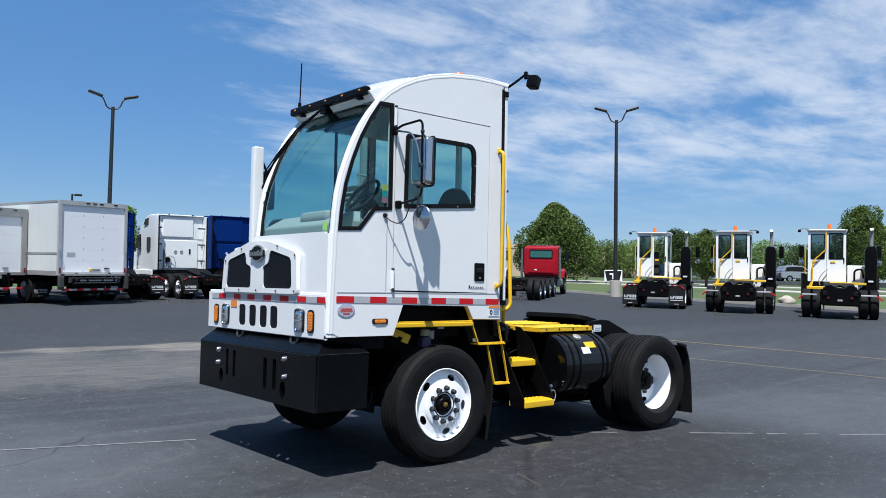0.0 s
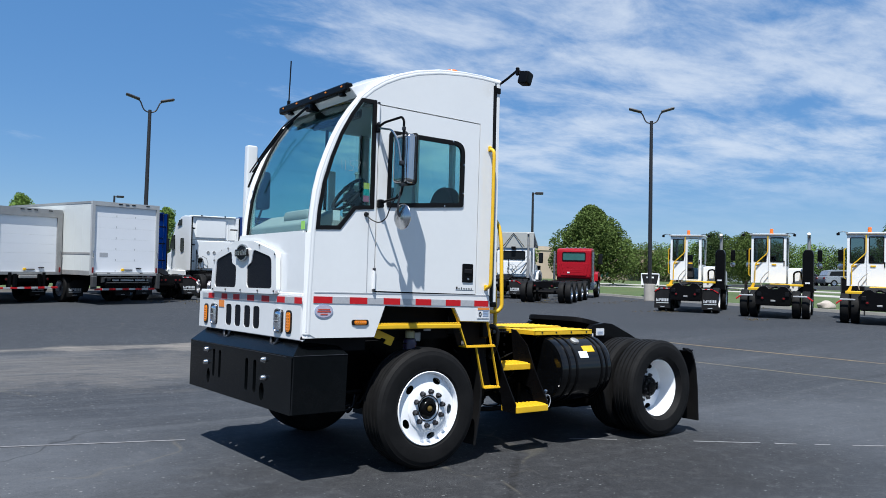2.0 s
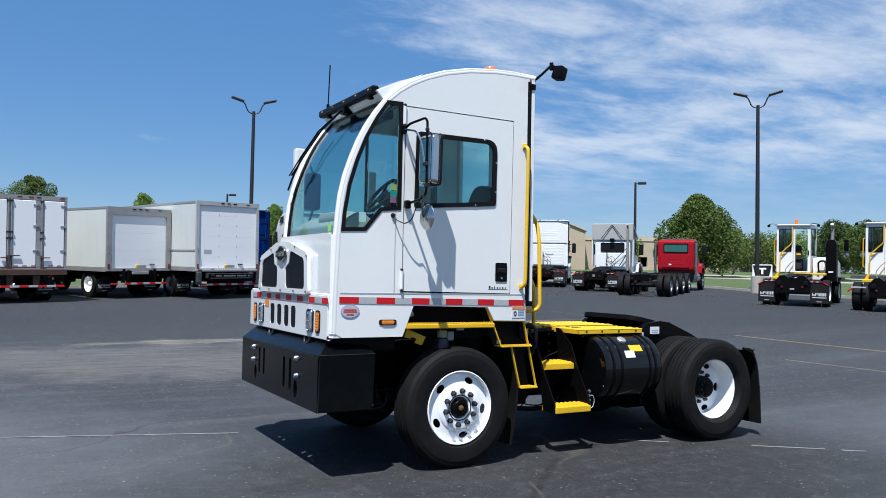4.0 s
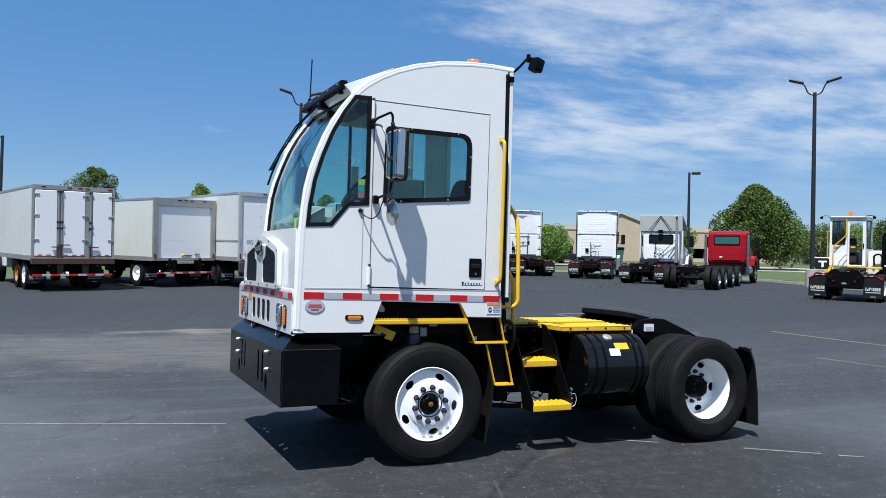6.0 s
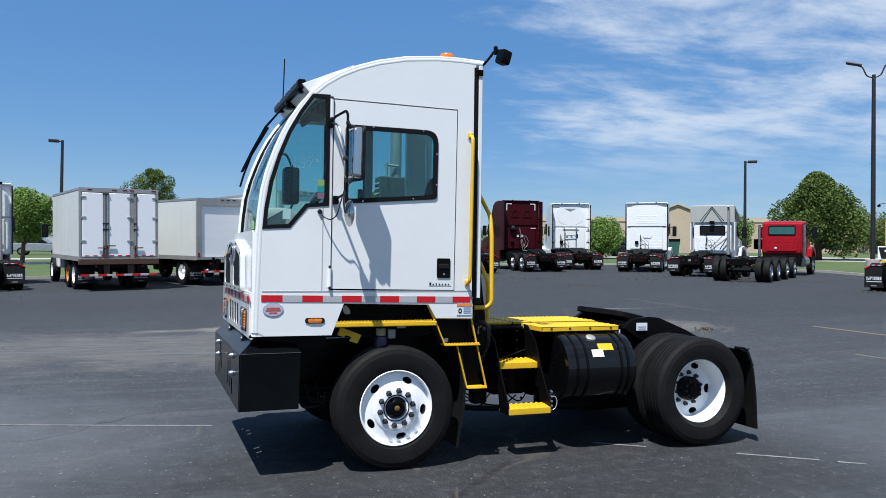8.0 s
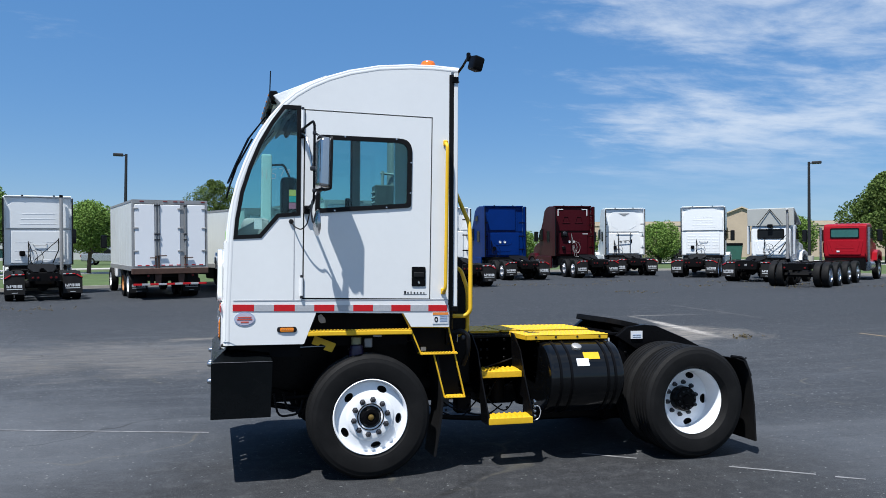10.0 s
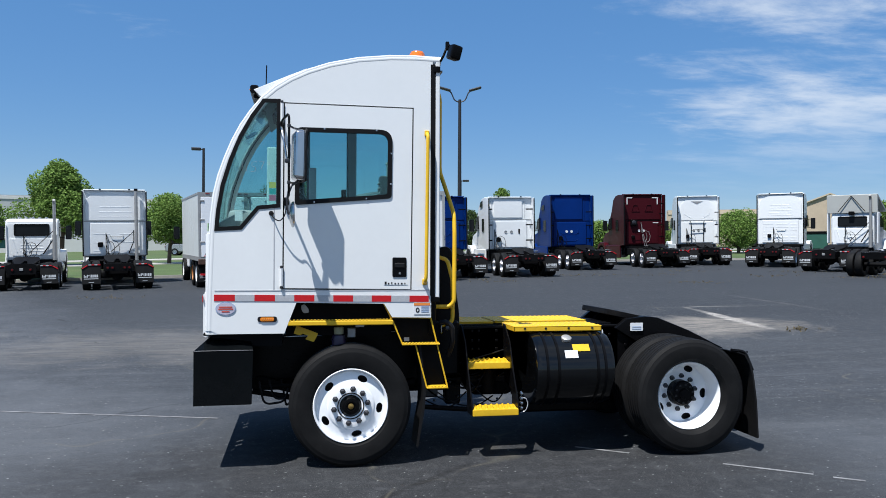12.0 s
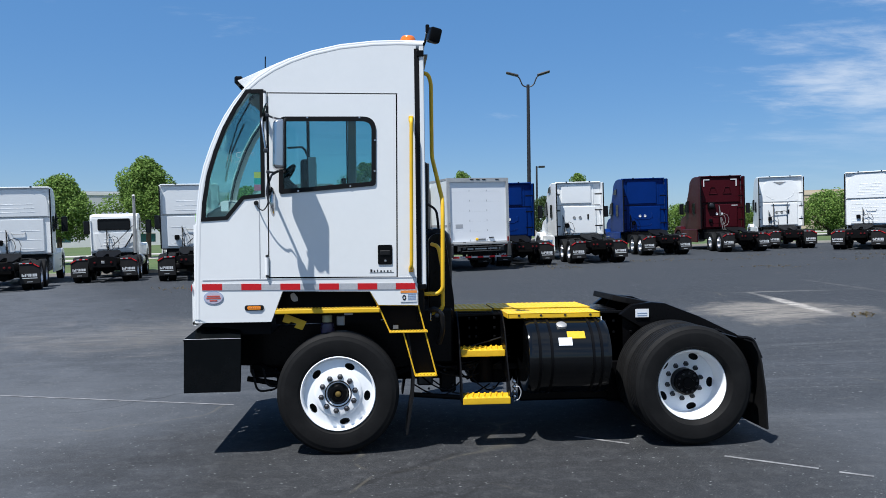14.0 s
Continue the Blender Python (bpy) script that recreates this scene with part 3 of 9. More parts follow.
for seg in (((-7.0, 2.9), (-3.4, 1.72)), ((-3.4, 1.72), (-1.25, 1.03)), ((2.03, -0.77), (2.42, -1.06)), ((3.04, -1.52), (3.58, -1.93)), ((3.68, -2.03), (3.86, -2.16)), ((4.0, -2.27), (4.14, -2.36)), ((4.3, -2.5), (5.2, -3.1))):
    strip("parking_line", seg, 0.038, LINE, "thin worn white parking line on the asphalt", "road marking", 0.004)
strip("parking_line", ((11.9, 6.2), (12.12, 4.6), (12.5, 2.0), (12.75, -1.2)), 0.11, OLD_YELLOW, "long faded yellow line across the lot", "road marking", 0.005)
strip("parking_line", ((9.75, 3.2), (9.9, 1.9), (10.05, -1.0)), 0.09, FAINT_YELLOW, "short nearly worn off yellow line across the lot", "road marking", 0.005)


# ---- the terminal tractor ----
# x runs from its nose (-) to its tail (+), its driver's side is at y = -1.10.
SIDE, RIGHT, CAB_R = -1.10, 1.03, 0.20
ROOF = [(-1.143, 1.123), (-1.14, 1.38), (-1.132, 1.62), (-1.124, 1.871), (-1.112, 2.04), (-1.093, 2.20), (-1.058, 2.35), (-1.006, 2.50), (-0.953, 2.63), (-0.889, 2.755), (-0.81, 2.875), (-0.721, 2.985), (-0.62, 3.075), (-0.503, 3.152), (-0.36, 3.222), (-0.185, 3.284), (0.05, 3.338), (0.317, 3.368), (0.52, 3.375), (0.735, 3.372)]
tractor = thing("terminal_tractor", "white single-seat terminal tractor with black chassis and yellow steps", "truck")


def near(name, mesh_bm, mat, label="", parent=None, angle=38):
    return part(name, mesh_bm, mat, parent or tractor, label, angle)


# side wall with door and window openings
DOOR = [(-0.538, 1.452), (0.484, 1.440), (0.497, 2.925), (-0.534, 2.931)]
QWIN = [(-0.572, 2.10), (-0.572, 2.962), (-0.705, 2.96), (-0.80, 2.825), (-0.89, 2.66), (-0.965, 2.47), (-1.025, 2.27), (-1.06, 2.06), (-1.072, 1.908), (-0.868, 1.920), (-0.735, 2.083)]
RWIN = [(0.47, 1.98), (0.47, 2.94), (-0.68, 2.94), (-0.80, 2.80), (-0.89, 2.63), (-0.965, 2.44), (-1.02, 2.25), (-1.055, 2.05), (-1.06, 1.96)]
wall_out = inset(ROOF + [(0.735, 1.2)], 0.012)[:len(ROOF) - 1] + [(0.665, 3.35), (0.658, 1.204), (0.335, 1.210), (0.268, 1.322), (-0.437, 1.334), (-0.531, 1.089), (-1.046, 1.090)]
near("side_wall", side_plate(wall_out, [inset(DOOR, -0.011), inset(QWIN, 0.012)], SIDE + 0.025, 0.05), WHITE)
near("side_wall", side_plate(inset(ROOF + [(0.735, 1.2)], 0.012)[1:len(ROOF) - 1] + [(0.665, 3.35), (0.665, 1.30), (-1.12, 1.30)], [RWIN], CAB_R - 0.025, 0.05), WHITE)
# rounded edge that sweeps from the nose up over the roof
ROOF_IN = inset(ROOF + [(0.735, 1.2)], 0.036)[:len(ROOF)]
ROOF_IN[0], ROOF_IN[-1] = (-1.107, 1.118), (0.735, 3.334)
for y in (SIDE + 0.034, CAB_R - 0.034):
    near("roof_edge_trim", tube(bm_new(), [(x, y, z) for x, z in ROOF_IN], 0.038, 10), WHITE)


def swept(outline, y0, y1, thick=0.03, crown=0.0, cols=8):
    """A skin that follows an (x, z) outline across the cab; crown bows it outwards in the middle."""
    bm = bm_new()
    grids = []
    for off in (0.0, -thick):
        g = []
        for i, (x, z) in enumerate(outline):
            a, b = outline[max(i - 1, 0)], outline[min(i + 1, len(outline) - 1)]
            d = Vector((b[0] - a[0], b[1] - a[1])).normalized()
            nx, nz = -d.y, d.x
            row = []
            for k in range(cols + 1):
                f = k / cols
                c = crown * (1 - (2 * f - 1) ** 2) + off
                row.append(bm.verts.new((x + nx * c, y0 + (y1 - y0) * f, z + nz * c)))
            g.append(row)
        grids.append(g)
    for g in grids:
        for a, b in zip(g, g[1:]):
            for k in range(cols):
                bm.faces.new((a[k], a[k + 1], b[k + 1], b[k]))
    return bm


near("roof", swept(ROOF_IN[11:], SIDE + 0.03, CAB_R - 0.03, 0.03, 0.09), WHITE)
WS = inset(ROOF + [(0.735, 1.2)], 0.03)[3:12]
near("windshield", swept([(x + 0.004, z) for x, z in WS], SIDE + 0.06, CAB_R - 0.06, 0.006, 0.014), GLASS, "large curved tinted windshield").visible_shadow = False
for y in (SIDE + 0.080, CAB_R - 0.080):
    near("windshield_seal", tube(bm_new(), [(x, y, z) for x, z in WS], 0.013, 6), GASKET)
near("windshield_seal", tube(bm_new(), [(WS[0][0] - 0.006 - 0.014 * (1 - (2 * k / 8 - 1) ** 2), SIDE + 0.08 + (CAB_R - SIDE - 0.16) * k / 8, WS[0][1] + 0.012) for k in range(9)], 0.018, 6), GASKET)

# brow with the marker light bar
brow = near("roof_brow", prism(bm_new(), [(-0.36, 3.235), (-0.52, 3.165), (-0.785, 3.045), (-0.715, 2.975), (-0.66, 3.03), (-0.52, 3.13)], "y", SIDE + 0.05, CAB_R - 0.02, 0.008), WHITE)
bm = bm_new()
box(bm, (-0.812, SIDE + 0.07, 3.022), (-0.745, CAB_R - 0.02, 3.088), 0.012)
near("light_bar", bm, BLACK)
for k in range(5):
    y = SIDE + 0.14 + k * 0.26
    bm = bm_new()
    box(bm, (-0.820, y - 0.014, 3.052), (-0.810, y + 0.014, 3.068), 0.005)
    near("marker_light", bm, AMBER)
near("antenna", tube(bm_new(), [(-0.74, 0.13, 3.06), (-0.74, 0.13, 3.12), (-0.73, 0.13, 3.52)], 0.006, 6), BLACK, "thin black whip antenna")
bm = bm_new()
tube(bm, [(-0.74, 0.13, 3.04), (-0.74, 0.13, 3.15)], 0.016, 8)
near("antenna_base", bm, BLACK)

# wiper
near("wiper_motor", box(bm_new(), (-0.80, -0.42, 2.97), (-0.70, -0.30, 3.05), 0.015), BLACK)
near("wiper_arm", tube(bm_new(), [(-0.80, -0.36, 3.0), (-0.93, -0.22, 2.83), (-1.03, -0.08, 2.62), (-1.10, 0.05, 2.45)], 0.007, 6), BLACK)
near("wiper_arm", tube(bm_new(), [(-0.80, -0.33, 3.0), (-0.94, -0.17, 2.83), (-1.04, -0.03, 2.62), (-1.11, 0.08, 2.45)], 0.006, 6), BLACK)
near("wiper_blade", tube(bm_new(), [(-0.90, -0.10, 2.84), (-1.03, 0.0, 2.60), (-1.09, 0.06, 2.42), (-1.115, 0.09, 2.32)], 0.009, 6), GASKET)
for y in (-0.9, 0.02):
    near("brow_screw_box", box(bm_new(), (-0.79, y - 0.03, 3.0), (-0.74, y + 0.03, 3.035), 0.008), BLACK)

# quarter window
near("quarter_window", side_plate(inset(QWIN, 0.02), [], SIDE + 0.012, 0.006), GLASS).visible_shadow = False
near("quarter_window_seal", side_plate(inset(QWIN, -0.004), [inset(QWIN, 0.027)], SIDE + 0.004, 0.018), GASKET)

# door
DWIN = [(-0.455, 2.118), (0.326, 2.183), (0.333, 2.744), (-0.445, 2.744)]
dw_out, dw_in = rounded(DWIN, [0.03, 0.03, 0.11, 0.05], 6), rounded(inset(DWIN, 0.036), [0.02, 0.02, 0.08, 0.03], 6)
door = near("door", side_plate(DOOR, [rounded(inset(DWIN, 0.012), [0.02, 0.02, 0.10, 0.04], 6)], SIDE + 0.018, 0.046), WHITE, "white hinged cab door")
near("window_seal", side_plate(dw_out, [dw_in], SIDE - 0.003, 0.022), GASKET, "", door)
near("window_glass", side_plate(dw_in, [], SIDE + 0.004, 0.006), GLASS, "", door).visible_shadow = False
for x, z in ((-0.22, 2.735), (0.20, 2.735), (0.322, 2.55), (0.318, 2.30), (0.12, 2.178), (-0.30, 2.143)):
    near("screw", box(bm_new(), (x - 0.007, SIDE - 0.019, z - 0.007), (x + 0.007, SIDE - 0.013, z + 0.007), 0.002), CHROME, "", door)
near("door_seal", side_plate(inset(DOOR, -0.03), [inset(DOOR, 0.03)], SIDE + 0.048, 0.006), GASKET, "", door)
latch = near("door_latch", side_plate(rounded(rect(0.335, 1.540, 0.450, 1.700), 0.012), [], SIDE - 0.007, 0.010), BLACK, "black paddle door latch", door)
near("latch_paddle", box(bm_new(), (0.352, SIDE - 0.020, 1.615), (0.436, SIDE - 0.010, 1.655), 0.005), INK, "", latch)
near("keyhole", box(bm_new(), (0.385, SIDE - 0.018, 1.560), (0.405, SIDE - 0.011, 1.580), 0.005), CHROME, "", latch)
mark = near("maker_mark", box(bm_new(), (0.268, SIDE - 0.007, 1.473), (0.462, SIDE - 0.005, 1.4755)), INK, "small black maker's mark", door)
for k, (w, h) in enumerate(((0.026, 0.026), (0.018, 0.015), (0.014, 0.022), (0.02, 0.015), (0.016, 0.015), (0.02, 0.015), (0.014, 0.015))):
    near("mark_bar", box(bm_new(), (0.272 + 0.027 * k, SIDE - 0.007, 1.480), (0.272 + 0.027 * k + w * 0.6, SIDE - 0.005, 1.480 + h * 0.85)), INK, "", mark)
for z in (1.54, 2.86):
    near("hinge", tube(bm_new(), [(-0.556, SIDE - 0.012, z - 0.075), (-0.556, SIDE - 0.012, z + 0.075)], 0.014, 8), WHITE)
    for dz in (-0.08, 0.08):
        near("hinge_bolt", box(bm_new(), (-0.566, SIDE - 0.026, z + dz - 0.012), (-0.546, SIDE - 0.002, z + dz + 0.012), 0.004), NUT)
near("panel_seam", box(bm_new(), (-0.618, SIDE - 0.002, 1.44), (-0.611, SIDE + 0.002, 2.09)), GREY_TAPE)
near("belt_seam", box(bm_new(), (-1.07, SIDE - 0.0025, 1.428), (0.65, SIDE + 0.002, 1.436)), GREY_TAPE)

# rear corner: dark track and narrow white post
near("door_track", box(bm_new(), (0.649, SIDE - 0.003, 1.37), (0.689, SIDE + 0.06, 3.30), 0.003), GASKET, "black sliding-door track")
near("rear_post", box(bm_new(), (0.689, SIDE + 0.0, 1.34), (0.729, SIDE + 0.07, 3.335), 0.006), WHITE)
near("track_bracket", box(bm_new(), (0.670, SIDE - 0.012, 3.235), (0.728, SIDE + 0.01, 3.285), 0.004), BLACK)
near("track_bracket", box(bm_new(), (0.655, SIDE - 0.012, 1.33), (0.728, SIDE + 0.02, 1.375), 0.006), BLACK)
near("rear_wall", front_plate(rect(SIDE + 0.07, 1.42, CAB_R - 0.01, 3.34), [rounded(rect(SIDE + 0.16, 1.9, SIDE + 0.62, 3.08), 0.05), rounded(rect(SIDE + 0.67, 1.9, CAB_R - 0.08, 3.08), 0.05)], 0.70, 0.04), WHITE)
near("rear_wall_base", box(bm_new(), (0.66, SIDE + 0.08, 1.05), (0.715, CAB_R - 0.01, 1.42), 0.01), BLACK)
near("rear_window", front_plate(rect(SIDE + 0.15, 1.89, CAB_R - 0.07, 3.09), [], 0.69, 0.006), GLASS).visible_shadow = False
near("beacon", lathe(bm_new(), [(0.0, 0.0), (0.085, 0.0), (0.085, 0.012), (0.070, 0.014), (0.070, 0.085), (0.055, 0.11), (0.0, 0.118)], Matrix.Translation((0.62, -0.52, 3.438)), 20), BEACON, "low orange roof beacon")
bm = bm_new()
tube(bm, bent([(0.72, SIDE + 0.05, 3.31), (0.745, SIDE - 0.06, 3.36), (0.755, SIDE - 0.20, 3.42), (0.765, SIDE - 0.22, 3.40)], 0.04), 0.011, 6)
box(bm, (0.735, SIDE - 0.215, 3.37), (0.765, SIDE - 0.185, 3.44), 0.006)
lampb = near("work_lamp_bracket", bm, BLACK)
bm = bm_new()
box(bm, (-0.048, -0.05, -0.062), (0.048, 0.05, 0.055), 0.018, 2)
bm.transform(pose(0.80, SIDE - 0.25, 3.345, 8, 12, 15))
near("work_lamp", bm, BLACK, "", lampb)

# lower body: front corner, nose panel, engine cover
near("front_corner", prism(bm_new(), [(-1.143, SIDE + 0.03), (-1.118, SIDE + 0.004), (-1.05, SIDE + 0.004), (-1.05, SIDE + 0.05), (-1.10, SIDE + 0.09), (-1.143, SIDE + 0.09)], "z", 1.088, 1.88), WHITE)
slots = [rounded(rect(y - 0.064, 1.118, y + 0.064, 1.302), 0.04) for y in (-0.272, -0.085, 0.115, 0.314)]

near("nose_panel", front_plate(rect(SIDE + 0.03, 1.075, RIGHT, 1.405), slots, -1.14, 0.04), WHITE, "white nose panel with four vertical slots")
for sl in slots:
    near("slot_mesh", front_plate(sl, [], -1.150, 0.012), MESH_BLACK)
near("nose_edge", tube(bm_new(), bent([(-1.14, SIDE + 0.03, 1.085), (-1.14, RIGHT - 0.02, 1.085), (-1.0, RIGHT, 1.085)], 0.05), 0.02, 8), WHITE)
near("nose_return", box(bm_new(), (-1.12, RIGHT - 0.03, 1.08), (-0.55, RIGHT, 1.40), 0.01), WHITE)
near("nose_shelf", box(bm_new(), (-1.15, SIDE + 0.03, 1.398), (-0.6, RIGHT, 1.424), 0.006), WHITE)
near("floor_pan", box(bm_new(), (-1.10, SIDE + 0.05, 1.34), (0.66, CAB_R, 1.385)), BLACK)
# cowl below the windshield
near("cowl", front_plate([(SIDE + 0.08, 1.42), (0.66, 1.42), (0.66, 1.70), (0.2, 1.84), (0.16, 1.90), (SIDE + 0.08, 1.895)], [], -1.125, 0.03), WHITE)
near("engine_cover", box(bm_new(), (-1.11, CAB_R, 1.42), (0.45, 0.66, 1.82), 0.04, 2), WHITE)
# raised grille
GR = [(-0.69, 1.408), (0.70, 1.408), (0.655, 1.73), (0.16, 1.852), (-0.21, 1.842), (-0.665, 1.742)]
gl = [(-0.605, 1.45), (-0.112, 1.45), (-0.104, 1.632), (-0.196, 1.662), (-0.228, 1.772), (-0.585, 1.70)]
gr = [(0.612, 1.45), (0.118, 1.45), (0.118, 1.632), (0.208, 1.660), (0.232, 1.765), (0.578, 1.695)]
grille = near("grille_panel", front_plate(rounded(GR, 0.05), [rounded(gl, [0.045, 0.045, 0.03, 0.02, 0.04, 0.05]), rounded(gr, [0.045, 0.045, 0.03, 0.02, 0.04, 0.05])], -1.168, 0.036), WHITE, "white raised grille surround")
near("grille_side", front_plate(inset(GR, 0.01), [inset(GR, 0.05)], -1.14, 0.04), WHITE, "", grille)
for g in (gl, gr):
    near("grille_mesh", front_plate(rounded(g, [0.045, 0.045, 0.03, 0.02, 0.04, 0.05]), [], -1.172, 0.012), MESH_BLACK, "black perforated grille", grille)
for y, z in ((-0.655, 1.43), (-0.655, 1.72), (0.63, 1.43), (0.62, 1.69), (0.0, 1.43), (-0.35, 1.43), (0.33, 1.43), (-0.36, 1.80), (0.30, 1.79)):
    near("grille_screw", box(bm_new(), (-1.196, y - 0.008, z - 0.008), (-1.19, y + 0.008, z + 0.008), 0.002), NUT, "", grille)
BY, BZ = -0.03, 1.745
badge = near("badge", front_plate(oval(BY, BZ, 0.112, 0.072, 28), [oval(BY, BZ, 0.098, 0.060, 28)], -1.198, 0.018), CHROME, "chrome rimmed round badge", grille)
near("badge_face", front_plate(oval(BY, BZ, 0.102, 0.064, 28), [], -1.196, 0.012), INK, "", badge)
near("badge_band", front_plate(rounded(rect(BY - 0.132, BZ - 0.030, BY + 0.132, BZ + 0.030), 0.012), [], -1.206, 0.010), INK, "", badge)
for k, (w, h) in enumerate(((0.034, 0.052), (0.024, 0.036), (0.026, 0.046), (0.026, 0.036), (0.024, 0.036), (0.026, 0.036), (0.022, 0.034))):
    near("badge_bar", front_plate(rounded(rect(BY - 0.122 + 0.0355 * k, BZ - 0.022, BY - 0.122 + 0.0355 * k + w, BZ - 0.022 + h), 0.006, 3), [], -1.213, 0.006), CHROME, "", badge)

# reflective tape: alternating red and silver pieces
def tape_side(x0, x1, z0, z1, mat):
    f = lambda x: -0.0107 * (x + 1.07)
    bm = bm_new()
    prism(bm, [(x0, z0 + f(x0)), (x1, z0 + f(x1)), (x1, z1 + f(x1)), (x0, z1 + f(x0))], "y", SIDE - 0.004, SIDE - 0.001)
    near("reflective_tape", bm, mat)


for k in range(6):
    a = -1.075 + 0.3105 * k
    tape_side(a, a + 0.160, 1.352, 1.403, RED_TAPE)
    if a + 0.3105 < 0.66:
        tape_side(a + 0.160, a + 0.3105, 1.352, 1.403, GREY_TAPE)
tape_side(0.638, 0.655, 1.352, 1.403, GREY_TAPE)
ys = [(-1.085, -0.968), (-0.805, -0.665), (-0.526, -0.376), (-0.233, -0.089), (0.072, 0.213), (0.345, 0.481), (0.651, 0.80)]
for i, (a, b) in enumerate(ys):
    bm = bm_new()
    box(bm, (-1.165, a, 1.345), (-1.161, b, 1.392))
    near("reflective_tape", bm, RED_TAPE)
    if i + 1 < len(ys):
        bm = bm_new()
        box(bm, (-1.165, b, 1.345), (-1.161, ys[i + 1][0], 1.392))
        near("reflective_tape", bm, GREY_TAPE)
near("reflective_tape", box(bm_new(), (-1.165, 0.80, 1.345), (-1.161, 0.95, 1.392)), GREY_TAPE)

# lamps
for y, yy in ((-0.70, -0.882), (0.65, 0.845)):
    hl = near("headlamp", front_plate(rounded(rect(y - 0.066, 1.106, y + 0.066, 1.296), 0.05), [rounded(rect(y - 0.056, 1.116, y + 0.056, 1.286), 0.042)], -1.166, 0.014), CHROME, "tall rounded chrome headlamp")
    near("lamp_bezel", front_plate(rounded(rect(y - 0.082, 1.112, y + 0.082, 1.290), 0.03), [], -1.161, 0.006), INK, "", hl)
    bm = bm_new()
    box(bm, (-1.182, y - 0.058, 1.114), (-1.140, y + 0.058, 1.288), 0.038, 5)
    near("lens", bm, LAMP_GLASS, "clear moulded lens", hl)
    near("lens_bar", box(bm_new(), (-1.1845, y - 0.030, 1.196), (-1.178, y + 0.030, 1.206), 0.003), GREY_METAL, "", hl)
    tl = near("turn_signal", front_plate(rounded(rect(yy - 0.048, 1.11, yy + 0.048, 1.290), 0.04), [], -1.163, 0.010), INK, "amber turn signal in black bezel")
    near("amber_lens", front_plate(rounded(rect(yy - 0.033, 1.126, yy + 0.033, 1.275), 0.028), [], -1.168, 0.010), AMBER, "", tl)
    for k in range(12):
        near("led", box(bm_new(), (-1.177, yy - 0.020 + 0.026 * (k % 2), 1.140 + 0.022 * (k // 2)), (-1.172, yy - 0.008 + 0.026 * (k % 2), 1.151 + 0.022 * (k // 2)), 0.002), ORANGE_PRINT, "", tl)
near("orange_sticker", front_plate(rect(0.42, 1.272, 0.54, 1.332), [], -1.163, 0.003), ORANGE_PRINT)
mk = near("side_marker", side_plate(rounded(rect(-0.740, 1.183, -0.588, 1.226), 0.021), [], SIDE - 0.003, 0.006), INK, "amber side marker in black bezel")
near("amber_lens", side_plate(rounded(rect(-0.718, 1.190, -0.610, 1.220), 0.014), [], SIDE - 0.008, 0.008), AMBER, "", mk)
for k in range(6):
    near("led", box(bm_new(), (-0.708 + 0.017 * k, SIDE - 0.0145, 1.199), (-0.698 + 0.017 * k, SIDE - 0.011, 1.212), 0.002), ORANGE_PRINT, "", mk)
st = near("oval_sticker", side_plate(oval(-0.985, 1.291, 0.078, 0.053, 28), [], SIDE - 0.0035, 0.003), BLUE_MARK, "small oval sticker with red print")
near("sticker_face", side_plate(oval(-0.985, 1.291, 0.072, 0.047, 28), [], SIDE - 0.0055, 0.002), LILAC, "", st)
for z, w in ((1.304, 0.05), (1.288, 0.056), (1.268, 0.03)):
    near("print_bar", box(bm_new(), (-0.985 - w, SIDE - 0.0085, z - 0.005), (-0.985 + w, SIDE - 0.0068, z + 0.005)), RED_PRINT, "", st)
wl_ = near("warning_label", box(bm_new(), (0.515, SIDE - 0.005, 1.232), (0.648, SIDE - 0.002, 1.325)), LABEL, "white warning label with orange header")
near("label_header", box(bm_new(), (0.515, SIDE - 0.0075, 1.305), (0.648, SIDE - 0.0055, 1.325)), ORANGE_PRINT, "", wl_)
near("label_symbol", side_plate(oval(0.545, 1.268, 0.016, 0.022, 12), [oval(0.545, 1.268, 0.008, 0.012, 10)], SIDE - 0.0065, 0.002), INK, "", wl_)
for z in (1.292, 1.278, 1.264, 1.250):
    near("print_bar", box(bm_new(), (0.575, SIDE - 0.0075, z), (0.64, SIDE - 0.0055, z + 0.006)), BLUE_MARK, "", wl_)

# bumper
bum_holes = [rounded(rect(y - 0.026, 0.66, y + 0.026, 0.90), 0.024) for y in (0.44, 0.30)] + [rounded(rect(y - 0.03, 0.62, y + 0.03, 0.88), 0.028) for y in (-0.28, -0.44)] + [oval(0.56, 0.655, 0.04, 0.065), oval(-0.58, 0.645, 0.045, 0.07)]
bumper = near("bumper", front_plate(rect(-1.085, 0.525, 1.03, 0.945), bum_holes, -1.215, 0.03), BUMPER, "heavy black steel bumper with slots")
near("bumper_side", prism(bm_new(), [(-1.228, 0.53), (-1.222, 0.965), (-0.770, 0.957), (-0.782, 0.532)], "y", -1.115, -1.085, 0.004), BUMPER, "", bumper)
near("bumper_side", prism(bm_new(), [(-1.228, 0.53), (-1.222, 0.945), (-0.770, 0.945), (-0.782, 0.532)], "y", 1.01, 1.04, 0.004), BUMPER, "", bumper)
bm = bm_new()
